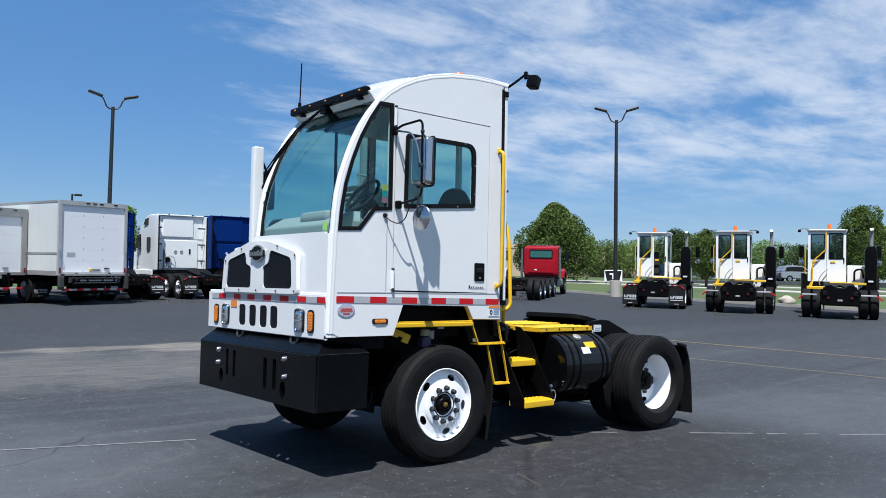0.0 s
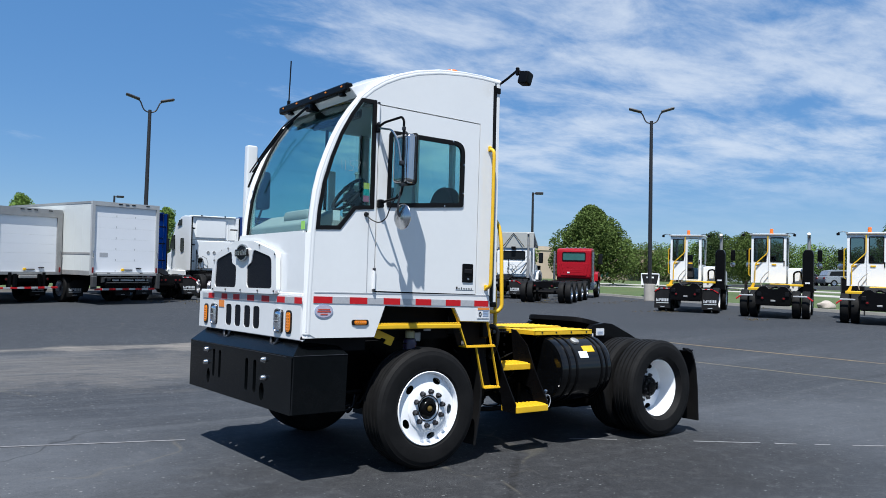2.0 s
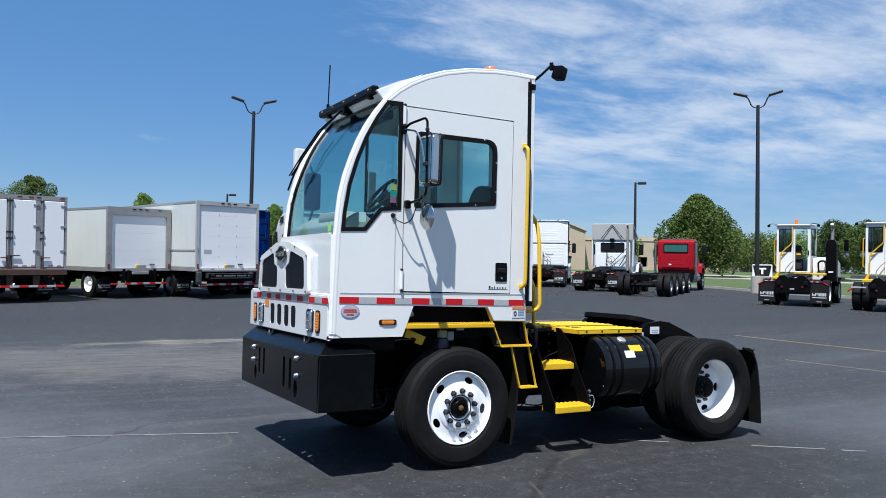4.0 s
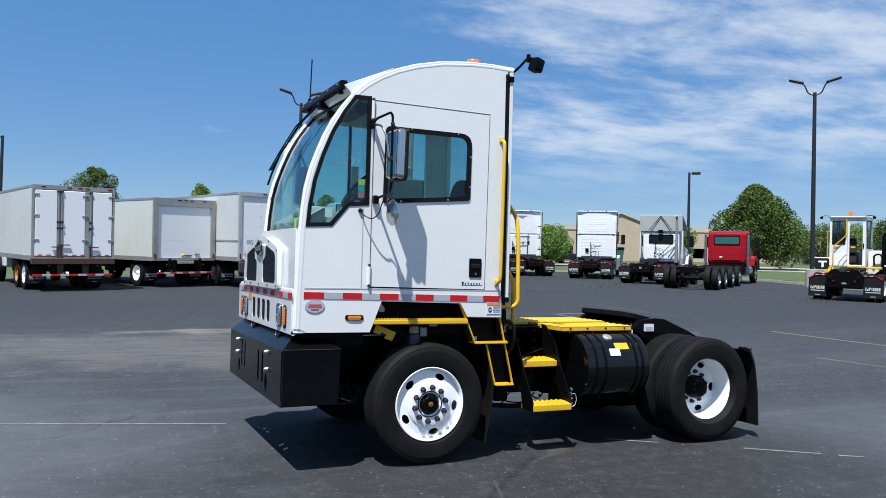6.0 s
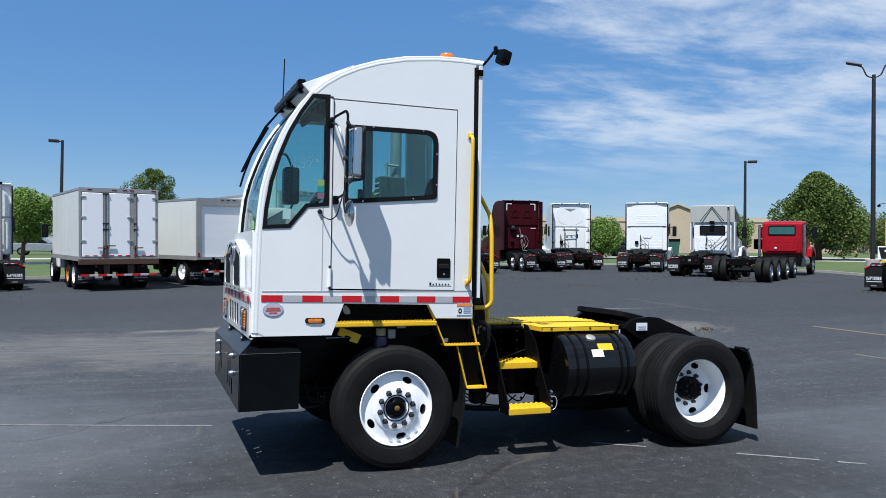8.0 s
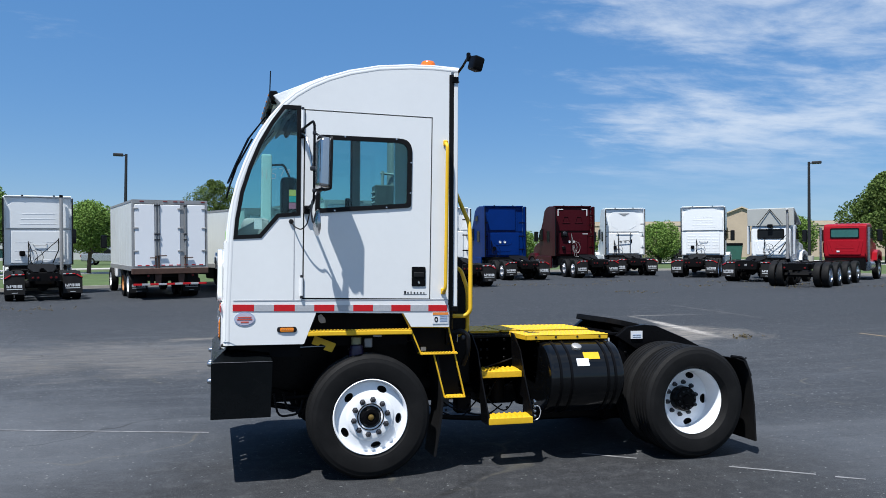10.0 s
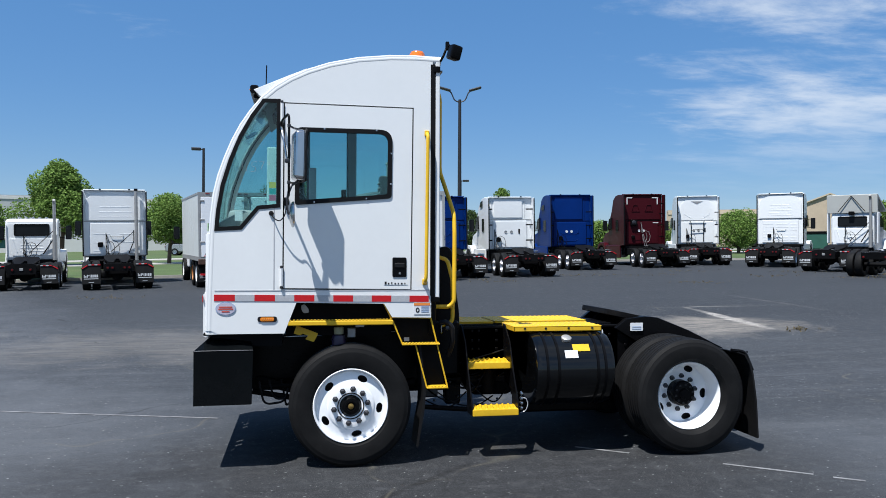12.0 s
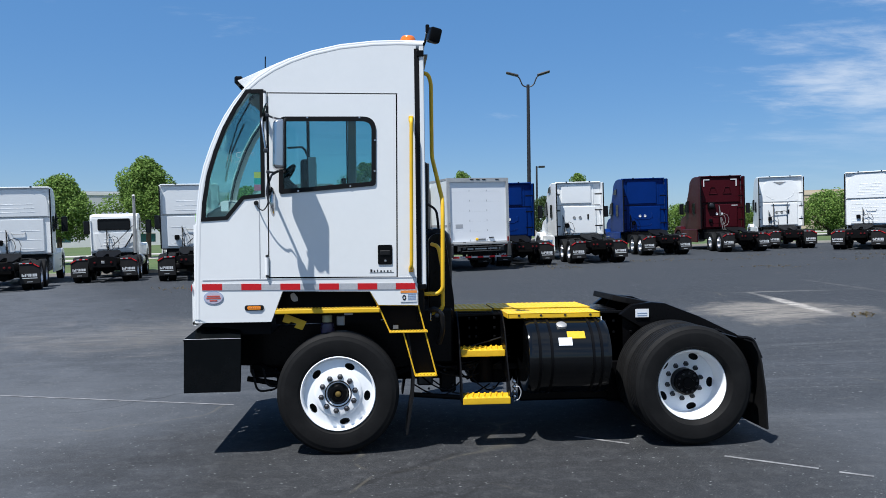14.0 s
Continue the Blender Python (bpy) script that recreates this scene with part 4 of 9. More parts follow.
bt = [[bm.verts.new(p) for p in ((-1.228, -1.108, 0.958 - d), (-1.228, 1.035, 0.946 - d), (-0.772, 1.035, 0.950 - d), (-0.772, -1.116, 0.964 - d), (-1.10, -0.97, 1.072 - d), (-1.10, 0.93, 1.072 - d), (-0.80, 0.93, 1.05 - d), (-0.80, -0.97, 1.035 - d))] for d in (0.0, 0.012)]
for lid in bt:
    for q in ((0, 1, 5, 4), (1, 2, 6, 5), (3, 0, 4, 7), (4, 5, 6, 7)):
        bm.faces.new([lid[k] for k in q])
for a, b in ((0, 1), (1, 2), (3, 0), (2, 6), (6, 7), (7, 3)):
    bm.faces.new((bt[0][a], bt[0][b], bt[1][b], bt[1][a]))
near("bumper_top", bm, BUMPER, "folded sloping top plate", bumper, 20)
near("bumper_back", box(bm_new(), (-1.12, -1.0, 0.56), (-1.10, 0.98, 0.93)), DARK, "", bumper)
near("bumper_edge_wear", tube(bm_new(), [(-1.229, -1.0, 0.947), (-1.229, 0.98, 0.942)], 0.0022, 5), SHACKLE, "", bumper)
near("bumper_edge_wear", tube(bm_new(), [(-1.222, -1.114, 0.961), (-0.772, -1.118, 0.963)], 0.0022, 5), SHACKLE, "", bumper)
for y, z in ((0.60, 0.885), (0.605, 0.77), (-0.62, 0.895), (-0.625, 0.755)):
    near("bolt", lathe(bm_new(), [(0.0, 0.03), (0.016, 0.03), (0.022, 0.018), (0.026, 0.0)], Matrix.Translation((-1.23, y, z)) @ Matrix.Rotation(radians(-90), 4, "Y"), 10), CHROME, "", bumper)
for y in (-0.61, 0.36):
    ring_ = [(-1.13, y - 0.06, 1.10), (-1.15, y - 0.06, 1.05), (-1.158, y - 0.045, 1.018), (-1.16, y, 1.004), (-1.158, y + 0.045, 1.018), (-1.15, y + 0.06, 1.05), (-1.13, y + 0.06, 1.10)]
    near("tow_ring", tube(bm_new(), bent(ring_, 0.03), 0.010, 8), SHACKLE, "dull steel tow shackle")
    near("ring_bracket", box(bm_new(), (-1.14, y - 0.028, 1.0), (-1.08, y + 0.028, 1.09), 0.008), DARK)
near("under_nose", box(bm_new(), (-1.10, -1.0, 0.98), (-0.55, 0.95, 1.09)), DARK)

# white intake post on the right fender
near("intake_post", box(bm_new(), (-0.76, 0.97, 1.30), (-0.65, 1.06, 2.86), 0.02, 2), WHITE, "tall white square intake post")
bm = bm_new()
box(bm, (-0.535, 1.25, 2.26), (-0.365, 1.42, 2.66), 0.035, 2)
mr = near("mirror_head", bm, BLACK, "black right-hand mirror")
bm = bm_new()
tube(bm, bent([(-0.64, 1.08, 2.76), (-0.50, 1.33, 2.80), (-0.42, 1.33, 2.62)], 0.06), 0.013, 6)
tube(bm, bent([(-0.64, 1.08, 2.05), (-0.50, 1.33, 2.05), (-0.42, 1.33, 2.3)], 0.06), 0.013, 6)
near("mirror_arm", bm, BLACK, "", mr)

# left mirror set
head_m = pose(-0.424, -1.300, 2.490, 0, 1, 10)
bm = bm_new()
box(bm, (-0.048, -0.092, -0.197), (0.044, 0.092, 0.197), 0.032, 4)
for v in bm.verts:
    if v.co.x < 0:
        v.co.z *= 1 - 0.06 * (-v.co.x / 0.048)
bm.transform(head_m)
ml = near("mirror_head", bm, MIRROR_STEEL, "brushed steel mirror with dark rim")
rim_line = [(p[0], p[1]) for p in rounded(rect(-0.094, -0.199, 0.094, 0.199), 0.03, 5)]
bm = tube(bm_new(), [(0.044, y, z) for y, z in rim_line] + [(0.044, *rim_line[0])], 0.008, 6)
bm.transform(head_m)
near("mirror_rim", bm, GASKET, "", ml)
bm = box(bm_new(), (0.040, -0.090, -0.195), (0.046, 0.090, 0.195), 0.002)
bm.transform(head_m)
near("mirror_glass", bm, CHROME, "", ml)
near("mirror_pole", tube(bm_new(), bent([(-0.555, SIDE, 2.745), (-0.555, -1.20, 2.775), (-0.505, -1.37, 2.80), (-0.497, -1.389, 2.77), (-0.497, -1.392, 2.24), (-0.497, -1.36, 2.18), (-0.52, -1.14, 2.15)], 0.03), 0.010, 8), BLACK, "black bent mirror pole", ml)
near("mirror_stay", tube(bm_new(), bent([(-0.565, -1.13, 2.74), (-0.555, -1.32, 2.70), (-0.535, -1.375, 2.60), (-0.512, -1.388, 2.44)], 0.05), 0.0085, 8), CHROME, "bright steel stay", ml)
near("mirror_clamp", box(bm_new(), (-0.528, -1.410, 2.420), (-0.490, -1.372, 2.456), 0.010, 2), SHACKLE, "", ml)
for z in (2.272, 2.708):
    near("head_bracket", tube(bm_new(), [(-0.497, -1.39, z), (-0.46, -1.35, z + (0.0 if z < 2.5 else -0.012)), (-0.40, -1.31, z + (0.018 if z < 2.5 else -0.02))], 0.008, 6), SHACKLE, "", ml)
    near("bracket_nut", box(bm_new(), (-0.510, -1.405, z - 0.014), (-0.484, -1.376, z + 0.014), 0.005), NUT, "", ml)
near("mirror_stay", tube(bm_new(), [(-0.497, -1.36, 2.20), (-0.475, -1.35, 2.255), (-0.43, -1.32, 2.285)], 0.010, 6), SHACKLE, "", ml)
near("mirror_foot", box(bm_new(), (-0.580, SIDE - 0.04, 2.705), (-0.545, SIDE, 2.775), 0.008), BLACK, "", ml)
near("mirror_foot", box(bm_new(), (-0.545, SIDE - 0.05, 2.11), (-0.500, SIDE, 2.175), 0.008), BLACK, "", ml)
near("round_mirror", lathe(bm_new(), [(0.0, 0.030), (0.055, 0.024), (0.094, 0.010), (0.102, 0.0), (0.097, -0.008), (0.0, -0.008)], Matrix.Translation((-0.465, -1.355, 2.03)) @ Matrix.Rotation(radians(-86), 4, "Z") @ Matrix.Rotation(radians(90), 4, "X"), 24), CHROME, "round convex chrome mirror", ml)
near("round_mirror_arm", tube(bm_new(), bent([(-0.50, -1.37, 2.21), (-0.515, -1.36, 2.12), (-0.50, -1.355, 2.03), (-0.468, -1.355, 2.03)], 0.03), 0.008, 6), SHACKLE, "", ml)
near("mirror_cable", tube(bm_new(), bent([(-0.638, SIDE - 0.005, 2.048), (-0.62, SIDE - 0.04, 2.01), (-0.57, SIDE - 0.09, 1.98), (-0.53, SIDE - 0.13, 2.02), (-0.515, -1.25, 2.10), (-0.505, -1.34, 2.20)], 0.06), 0.005, 5), INK, "", ml)
near("cable_grommet", lathe(bm_new(), [(0.0, 0.02), (0.015, 0.018), (0.02, 0.0)], Matrix.Translation((-0.638, SIDE, 2.05)) @ Matrix.Rotation(radians(90), 4, "X"), 10), INK, "", ml)

# grab rails
near("grab_rail", tube(bm_new(), bent([(0.618, SIDE + 0.005, 2.728), (0.618, SIDE - 0.060, 2.705), (0.617, SIDE - 0.065, 2.63), (0.606, SIDE - 0.065, 1.56), (0.603, SIDE - 0.060, 1.512), (0.603, SIDE, 1.490)], 0.03), 0.015, 10), YELLOW, "yellow steel grab rail")
for x, z in ((0.618, 2.722), (0.603, 1.496)):
    near("rail_foot", box(bm_new(), (x - 0.020, SIDE - 0.014, z - 0.022), (x + 0.020, SIDE + 0.002, z + 0.028), 0.006), YELLOW)
near("grab_rail", tube(bm_new(), bent([(0.72, -0.60, 3.215), (0.79, -0.60, 3.20), (0.815, -0.60, 3.12), (0.815, -0.60, 2.47), (0.878, -0.95, 2.07), (0.876, -0.99, 1.9), (0.868, -1.02, 1.33), (0.83, -1.01, 1.287), (0.665, -0.98, 1.285)], 0.05), 0.018, 10), YELLOW, "long bent yellow grab rail")
near("grab_rail", tube(bm_new(), bent([(0.80, -0.70, 1.70), (0.85, -0.80, 1.68), (0.875, -0.92, 1.50), (0.872, -0.93, 1.15), (0.78, -0.93, 1.12)], 0.05), 0.017, 10), YELLOW, "yellow grab rail")
near("rounded_guard", prism(bm_new(), rounded([(0.775, 1.0), (0.775, 1.76), (0.86, 1.805), (0.925, 1.78), (0.965, 1.46), (1.0, 1.2), (1.0, 1.0)], [0.01, 0.08, 0.05, 0.04, 0.05, 0.05, 0.01], 5), "y", -0.60, -0.48, 0.012), BLACK, "black round-topped guard behind the cab")

# cab inside
near("seat_base", box(bm_new(), (0.08, -0.86, 1.40), (0.56, -0.36, 1.80), 0.06, 2), SEAT, "black driver's seat")
bm = bm_new()
prism(bm, rounded([(-0.86, 1.74), (-0.38, 1.74), (-0.38, 2.18), (-0.52, 2.40), (-0.70, 2.42), (-0.86, 2.20)], 0.12), "x", 0.44, 0.57, 0.03)
near("seat_back", bm, SEAT)
dash = near("dashboard", prism(bm_new(), [(-1.08, 1.42), (-0.70, 1.42), (-0.72, 1.98), (-0.86, 2.08), (-1.06, 1.97)], "y", SIDE + 0.10, CAB_R - 0.06, 0.02), GREY_INSIDE, "grey dashboard")
near("sill_latch", box(bm_new(), (-0.02, CAB_R - 0.09, 2.00), (0.025, CAB_R - 0.055, 2.35), 0.008), INK)
# louvred cooler cabinet with its exhaust on the right fender, behind the cab window
cooler = near("cooler_cabinet", box(bm_new(), (0.44, 0.97, 1.02), (0.88, 1.17, 2.58), 0.012), COOLER, "dark grey louvred cabinet on the right fender")
near("cabinet_bracket", box(bm_new(), (0.44, 0.36, 0.96), (0.88, 1.17, 1.02), 0.008), BLACK, "", cooler)
for i in range(9):
    bm = bm_new()
    box(bm, (-0.012, -0.075, -0.012), (0.004, 0.075, 0.012), 0.004)
    bm.transform(pose(0.438, 1.07, 2.50 - 0.055 * i, 0, 25, 0))
    near("louvre", bm, GREY_INSIDE, "", cooler)
near("exhaust_pipe", lathe(bm_new(), [(0.0, 2.56), (0.062, 2.56), (0.062, 3.14), (0.055, 3.16), (0.0, 3.16)], Matrix.Translation((0.655, 1.10, 0)), 18), GREY_METAL, "grey steel exhaust pipe", cooler)
near("cap_post", tube(bm_new(), [(0.53, 1.03, 2.57), (0.53, 1.03, 2.735)], 0.016, 8), GREY_INSIDE, "", cooler)
near("cap_handle", tube(bm_new(), [(0.505, 1.03, 2.71), (0.66, 1.02, 2.70)], 0.013, 8), GREY_INSIDE, "", cooler)
near("side_console", prism(bm_new(), [(-0.74, 1.42), (0.1, 1.42), (0.1, 1.90), (-0.55, 2.10), (-0.74, 2.05)], "y", CAB_R - 0.32, CAB_R - 0.07, 0.02), GREY_INSIDE)
near("instrument_hood", box(bm_new(), (-1.00, -0.80, 1.98), (-0.78, -0.36, 2.09), 0.04, 2), GREY_INSIDE, "", dash)
stw = near("steering_wheel", lathe(bm_new(), [(0.175 + 0.016 * math.cos(a), 0.016 * math.sin(a)) for a in [i * math.pi / 4 for i in range(9)]], pose(-0.50, -0.58, 2.26, 0, -52, 0), 30), INK, "black steering wheel")
bm = bm_new()
lathe(bm, [(0.0, 0.0), (0.07, 0.0), (0.06, -0.05), (0.03, -0.30), (0.0, -0.30)], pose(-0.50, -0.58, 2.26, 0, -52, 0), 14)
for k in range(3):
    a = k * 2.0944 + 0.5
    p = pose(-0.50, -0.58, 2.26, 0, -52, 0)
    tube(bm, [p @ Vector((0.05 * math.cos(a), 0.05 * math.sin(a), 0)), p @ Vector((0.17 * math.cos(a), 0.17 * math.sin(a), 0))], 0.014, 6)
near("steering_column", bm, INK, "", stw)
near("cab_ceiling", swept([(x + 0.03, z - 0.10) for x, z in ROOF[11:]], SIDE + 0.08, CAB_R - 0.08, 0.01, 0.0, 2), GREY_INSIDE)
near("sun_visor", box(bm_new(), (-0.62, -0.85, 2.86), (-0.58, -0.10, 2.97), 0.015), SEAT)
near("roof_console", box(bm_new(), (-0.66, -0.70, 2.90), (-0.45, -0.20, 3.0), 0.03, 2), SEAT)
near("right_pillar", box(bm_new(), (0.045, CAB_R - 0.075, 1.96), (0.125, CAB_R - 0.052, 2.94), 0.01), GREY_INSIDE)
near("right_pillar_seal", box(bm_new(), (0.030, CAB_R - 0.078, 1.96), (0.043, CAB_R - 0.052, 2.94), 0.004), GASKET)
near("right_window_post", box(bm_new(), (-0.35, CAB_R - 0.075, 1.96), (-0.32, CAB_R - 0.052, 2.94), 0.008), GASKET)
near("right_window_sill", box(bm_new(), (-1.0, CAB_R - 0.08, 1.95), (0.47, CAB_R - 0.052, 2.0), 0.008), GASKET)
near("right_window", side_plate(inset(RWIN, -0.008), [], CAB_R - 0.02, 0.006), GLASS).visible_shadow = False
near("extinguisher_label", box(bm_new(), (0.52, CAB_R - 0.058, 2.45), (0.61, CAB_R - 0.053, 2.66)), LABEL)
near("folded_paper", box(bm_new(), (-0.33, CAB_R - 0.12, 2.17), (-0.26, CAB_R - 0.10, 2.55), 0.004), LABEL)
# stickers and chalk on the quarter window
for i, (z, mat) in enumerate(((2.277, LIME_PRINT), (2.226, TEAL_PRINT), (2.175, PINK_PRINT))):
    near("window_sticker", box(bm_new(), (-0.655, SIDE + 0.018, z - 0.024), (-0.602, SIDE + 0.021, z + 0.024)), mat)
near("window_sticker", box(bm_new(), (-1.134, -1.035, 1.905), (-1.131, -0.975, 1.968)), GREEN_PRINT)
near("window_sticker", box(bm_new(), (-0.921, SIDE + 0.018, 1.986), (-0.861, SIDE + 0.021, 2.064)), LABEL)
for pts in (((-0.86, 2.39), (-0.865, 2.455)), ((-0.83, 2.38), (-0.835, 2.46)), ((-0.755, 2.46), (-0.79, 2.455), (-0.79, 2.425), (-0.76, 2.415), (-0.765, 2.385), (-0.80, 2.38)), ((-0.735, 2.465), (-0.695, 2.46), (-0.72, 2.40)), ((-0.675, 2.45), (-0.655, 2.46), (-0.65, 2.44), (-0.67, 2.435))):
    near("chalk_mark", tube(bm_new(), [(x, SIDE + 0.008, z) for x, z in pts], 0.0015, 4), CHALK, "chalk stroke on the glass")

# ---- chassis ----
for s in (-1, 1):
    y = -0.03 + s * 0.43
    near("frame_rail", prism(bm_new(), [(-1.05, 0.66), (-1.05, 0.98), (1.3, 1.06), (2.85, 1.06), (3.30, 0.93), (3.62, 0.80), (3.62, 0.66), (3.0, 0.62), (0.2, 0.60)], "y", y - 0.04, y + 0.04, 0.006), BLACK)
    # slanted rear ramps
    near("tail_ramp", prism(bm_new(), [(2.50, 1.04), (2.62, 1.13), (2.80, 1.15), (2.93, 1.138), (3.25, 1.012), (3.60, 0.842), (3.64, 0.76), (3.40, 0.70), (2.70, 0.92)], "y", y + s * 0.05 - 0.035, y + s * 0.05 + 0.035, 0.01), BLACK)
for x in (-0.7, 0.35, 1.1, 1.9, 2.4, 3.35):
    near("crossmember", box(bm_new(), (x - 0.05, -0.42, 0.68), (x + 0.05, 0.36, 0.95), 0.01), DARK)
near("tail_plate", box(bm_new(), (3.56, -0.62, 0.62), (3.61, 0.56, 0.80), 0.01), BLACK)
near("frame_side_plate", box(bm_new(), (0.80, -0.50, 0.56), (2.55, -0.475, 1.075), 0.006), BLACK)
for x in (1.138, 1.20, 1.367, 2.38, 2.46, 2.62, 2.7):
    for z in (0.864, 0.942, 1.028) if x < 2 else (0.88, 0.98):
        near("frame_bolt", box(bm_new(), (x - 0.012, -0.512, z - 0.012), (x + 0.012, -0.50, z + 0.012), 0.004), BLACK)
tag = near("white_tag", box(bm_new(), (2.648, -0.560, 1.015), (2.772, -0.553, 1.090)), LABEL)
for z in (1.03, 1.05):
    near("print_bar", box(bm_new(), (2.665, -0.5625, z), (2.755, -0.5605, z + 0.006)), BLUE_MARK, "", tag)
near("white_tag", box(bm_new(), (0.452, SIDE + 0.130, 0.998), (0.495, SIDE + 0.134, 1.030)), GREY_TAPE)
bm = bm_new()
prism(bm, rounded([(2.27, -0.47), (2.60, -0.50), (2.84, -0.42), (2.93, -0.22), (2.93, -0.10), (2.70, -0.07), (2.70, 0.01), (2.93, 0.04), (2.93, 0.16), (2.84, 0.36), (2.60, 0.44), (2.27, 0.41)], [0.22, 0.1, 0.1, 0.06, 0.03, 0.03, 0.03, 0.03, 0.06, 0.1, 0.1, 0.22], 5), "z", -0.025, 0.03, 0.008)
bm.transform(Matrix.Translation((2.83, 0, 1.11)) @ Matrix.Rotation(radians(12), 4, "Y") @ Matrix.Translation((-2.62, 0, 0)))
fw = near("fifth_wheel", bm, DARK, "greasy black fifth wheel plate")
near("fifth_wheel_bracket", prism(bm_new(), [(2.59, 1.0), (2.95, 1.0), (2.87, 1.12), (2.69, 1.13)], "y", -0.42, -0.36, 0.01), DARK, "", fw)
near("fifth_wheel_bracket", prism(bm_new(), [(2.59, 1.0), (2.95, 1.0), (2.87, 1.12), (2.69, 1.13)], "y", 0.34, 0.40, 0.01), DARK, "", fw)


# yellow decks with raised teeth
def deck(name, x0, x1, y0, y1, z, lip=0.0):
    bm = bm_new()
    box(bm, (x0, y0, z - 0.012), (x1, y1, z), 0.003)
    if lip:
        box(bm, (x0, y0, z - lip), (x1, y0 + 0.012, z - 0.001), 0.003)
        box(bm, (x0, y0, z - lip), (x0 + 0.012, y1, z - 0.001), 0.003)
        box(bm, (x1 - 0.012, y0, z - lip), (x1, y1, z - 0.001), 0.003)
    d = near(name, bm, YELLOW)
    verts, faces = [], []
    nx, ny = max(1, int((x1 - x0) / 0.045)), max(1, int((y1 - y0) / 0.085))
    for i in range(nx):
        for j in range(ny):
            cx, cy, r, b = x0 + (i + 0.5) * (x1 - x0) / nx, y0 + (j + 0.5) * (y1 - y0) / ny, 0.014, len(verts)
            for u, v, h, k in ((-1, -1, 0, 1), (1, -1, 0, 1), (1, 1, 0, 1), (-1, 1, 0, 1), (-1, -1, 0.005, 0.5), (1, -1, 0.005, 0.5), (1, 1, 0.005, 0.5), (-1, 1, 0.005, 0.5)):
                verts.append((cx + u * r * k, cy + v * r * 1.4 * k, z + h))
            faces += [(b + 4, b + 5, b + 6, b + 7)] + [(b + q, b + (q + 1) % 4, b + 4 + (q + 1) % 4, b + 4 + q) for q in range(4)]
    me = bpy.data.meshes.new("grip_teeth")
    me.from_pydata(verts, [], faces)
    me.materials.append(YELLOW)
    o = tagged(new("grip_teeth", me), kind="stuff")
    o.parent = d
    return d


deck("deck_plate", 0.80, 1.36, -0.40, 0.15, 1.106, 0.02)
deck("deck_plate", 1.375, 2.27, -0.40, 0.15, 1.110, 0.02)
deck("deck_plate", 1.43, 2.24, -0.87, -0.46, 1.100, 0.045)
near("centre_deck", box(bm_new(), (0.80, -0.45, 1.055), (2.50, 0.13, 1.085), 0.004), BLACK)
near("deck_tag", box(bm_new(), (2.242, -0.874, 1.0), (2.25, -0.84, 1.06)), LABEL)
for x in (1.53, 1.72, 1.93, 2.15):
    near("deck_bolt", box(bm_new(), (x - 0.010, -0.875, 1.072), (x + 0.010, -0.870, 1.088), 0.004), NUT)

# fuel tank
tk_m = Matrix.Translation((1.565, -0.80, 0.725)) @ Matrix.Rotation(radians(90), 4, "Y")
tank = near("fuel_tank", lathe(bm_new(), [(0.0, 0.02), (0.26, 0.0), (0.305, 0.012), (0.318, 0.05), (0.318, 0.67), (0.305, 0.705), (0.26, 0.715), (0.0, 0.70)], tk_m, 48), TANK, "glossy black cylindrical fuel tank")
for x in (0.10, 0.20, 0.55, 0.62):
    near("tank_strap", lathe(bm_new(), [(0.318, x - 0.012), (0.326, x - 0.010), (0.326, x + 0.010), (0.318, x + 0.012)], tk_m, 48), BLACK, "", tank)
near("tank_cap", lathe(bm_new(), [(0.0, 0.034), (0.036, 0.033), (0.045, 0.026), (0.046, 0.004), (0.030, 0.0), (0.030, -0.04)], Matrix.Translation((1.875, -0.96, 0.985)) @ Matrix.Rotation(radians(26), 4, "X"), 20), GREY_METAL, "grey vented tank cap", tank)
near("yellow_tank_label", box(bm_new(), (1.95, -0.004, -0.035), (2.10, 0.002, 0.035)), YELLOW, "", tank).matrix_basis = pose(-0.045, -1.047, 0.925, -39)
near("white_tank_label", box(bm_new(), (1.87, -0.004, -0.035), (1.985, 0.002, 0.035)), LABEL, "", tank).matrix_basis = pose(-0.045, -1.082, 0.875, -28)

# black step stringers and yellow treads behind the cab
for x in (1.018, 1.418):
    near("step_stringer", prism(bm_new(), [(-0.55, 1.10), (-0.62, 1.09), (-0.78, 0.96), (-0.90, 0.72), (-1.07, 0.45), (-1.07, 0.37), (-0.90, 0.37), (-0.86, 0.55), (-0.62, 0.60)], "x", x - 0.006, x + 0.006), BLACK)


def tread(x0, x1, y0, y1, z):
    """A box step with slanting pressed ribs across its top."""
    bm = bm_new()
    box(bm, (x0, y0, z - 0.055), (x1, y1, z), 0.005, 2)
    n = 8
    for i in range(n):
        a = x0 + (x1 - x0) * (i + 0.15) / n
        b = a + (x1 - x0) * 0.6 / n
        k = 0.035
        va = [bm.verts.new(p) for p in ((a, y0 + 0.012, z - 0.001), (b, y0 + 0.012, z - 0.001), (b + k, y1 - 0.01, z - 0.001), (a + k, y1 - 0.01, z - 0.001))]
        c = (b - a) * 0.3
        vb = [bm.verts.new(p) for p in ((a + c, y0 + 0.02, z + 0.011), (b - c, y0 + 0.02, z + 0.011), (b + k - c, y1 - 0.018, z + 0.011), (a + k + c, y1 - 0.018, z + 0.011))]
        bm.faces.new(vb)
        for q in range(4):
            bm.faces.new((va[q], va[(q + 1) % 4], vb[(q + 1) % 4], vb[q]))
    return near("step_tread", bm, YELLOW, "yellow ribbed step tread")


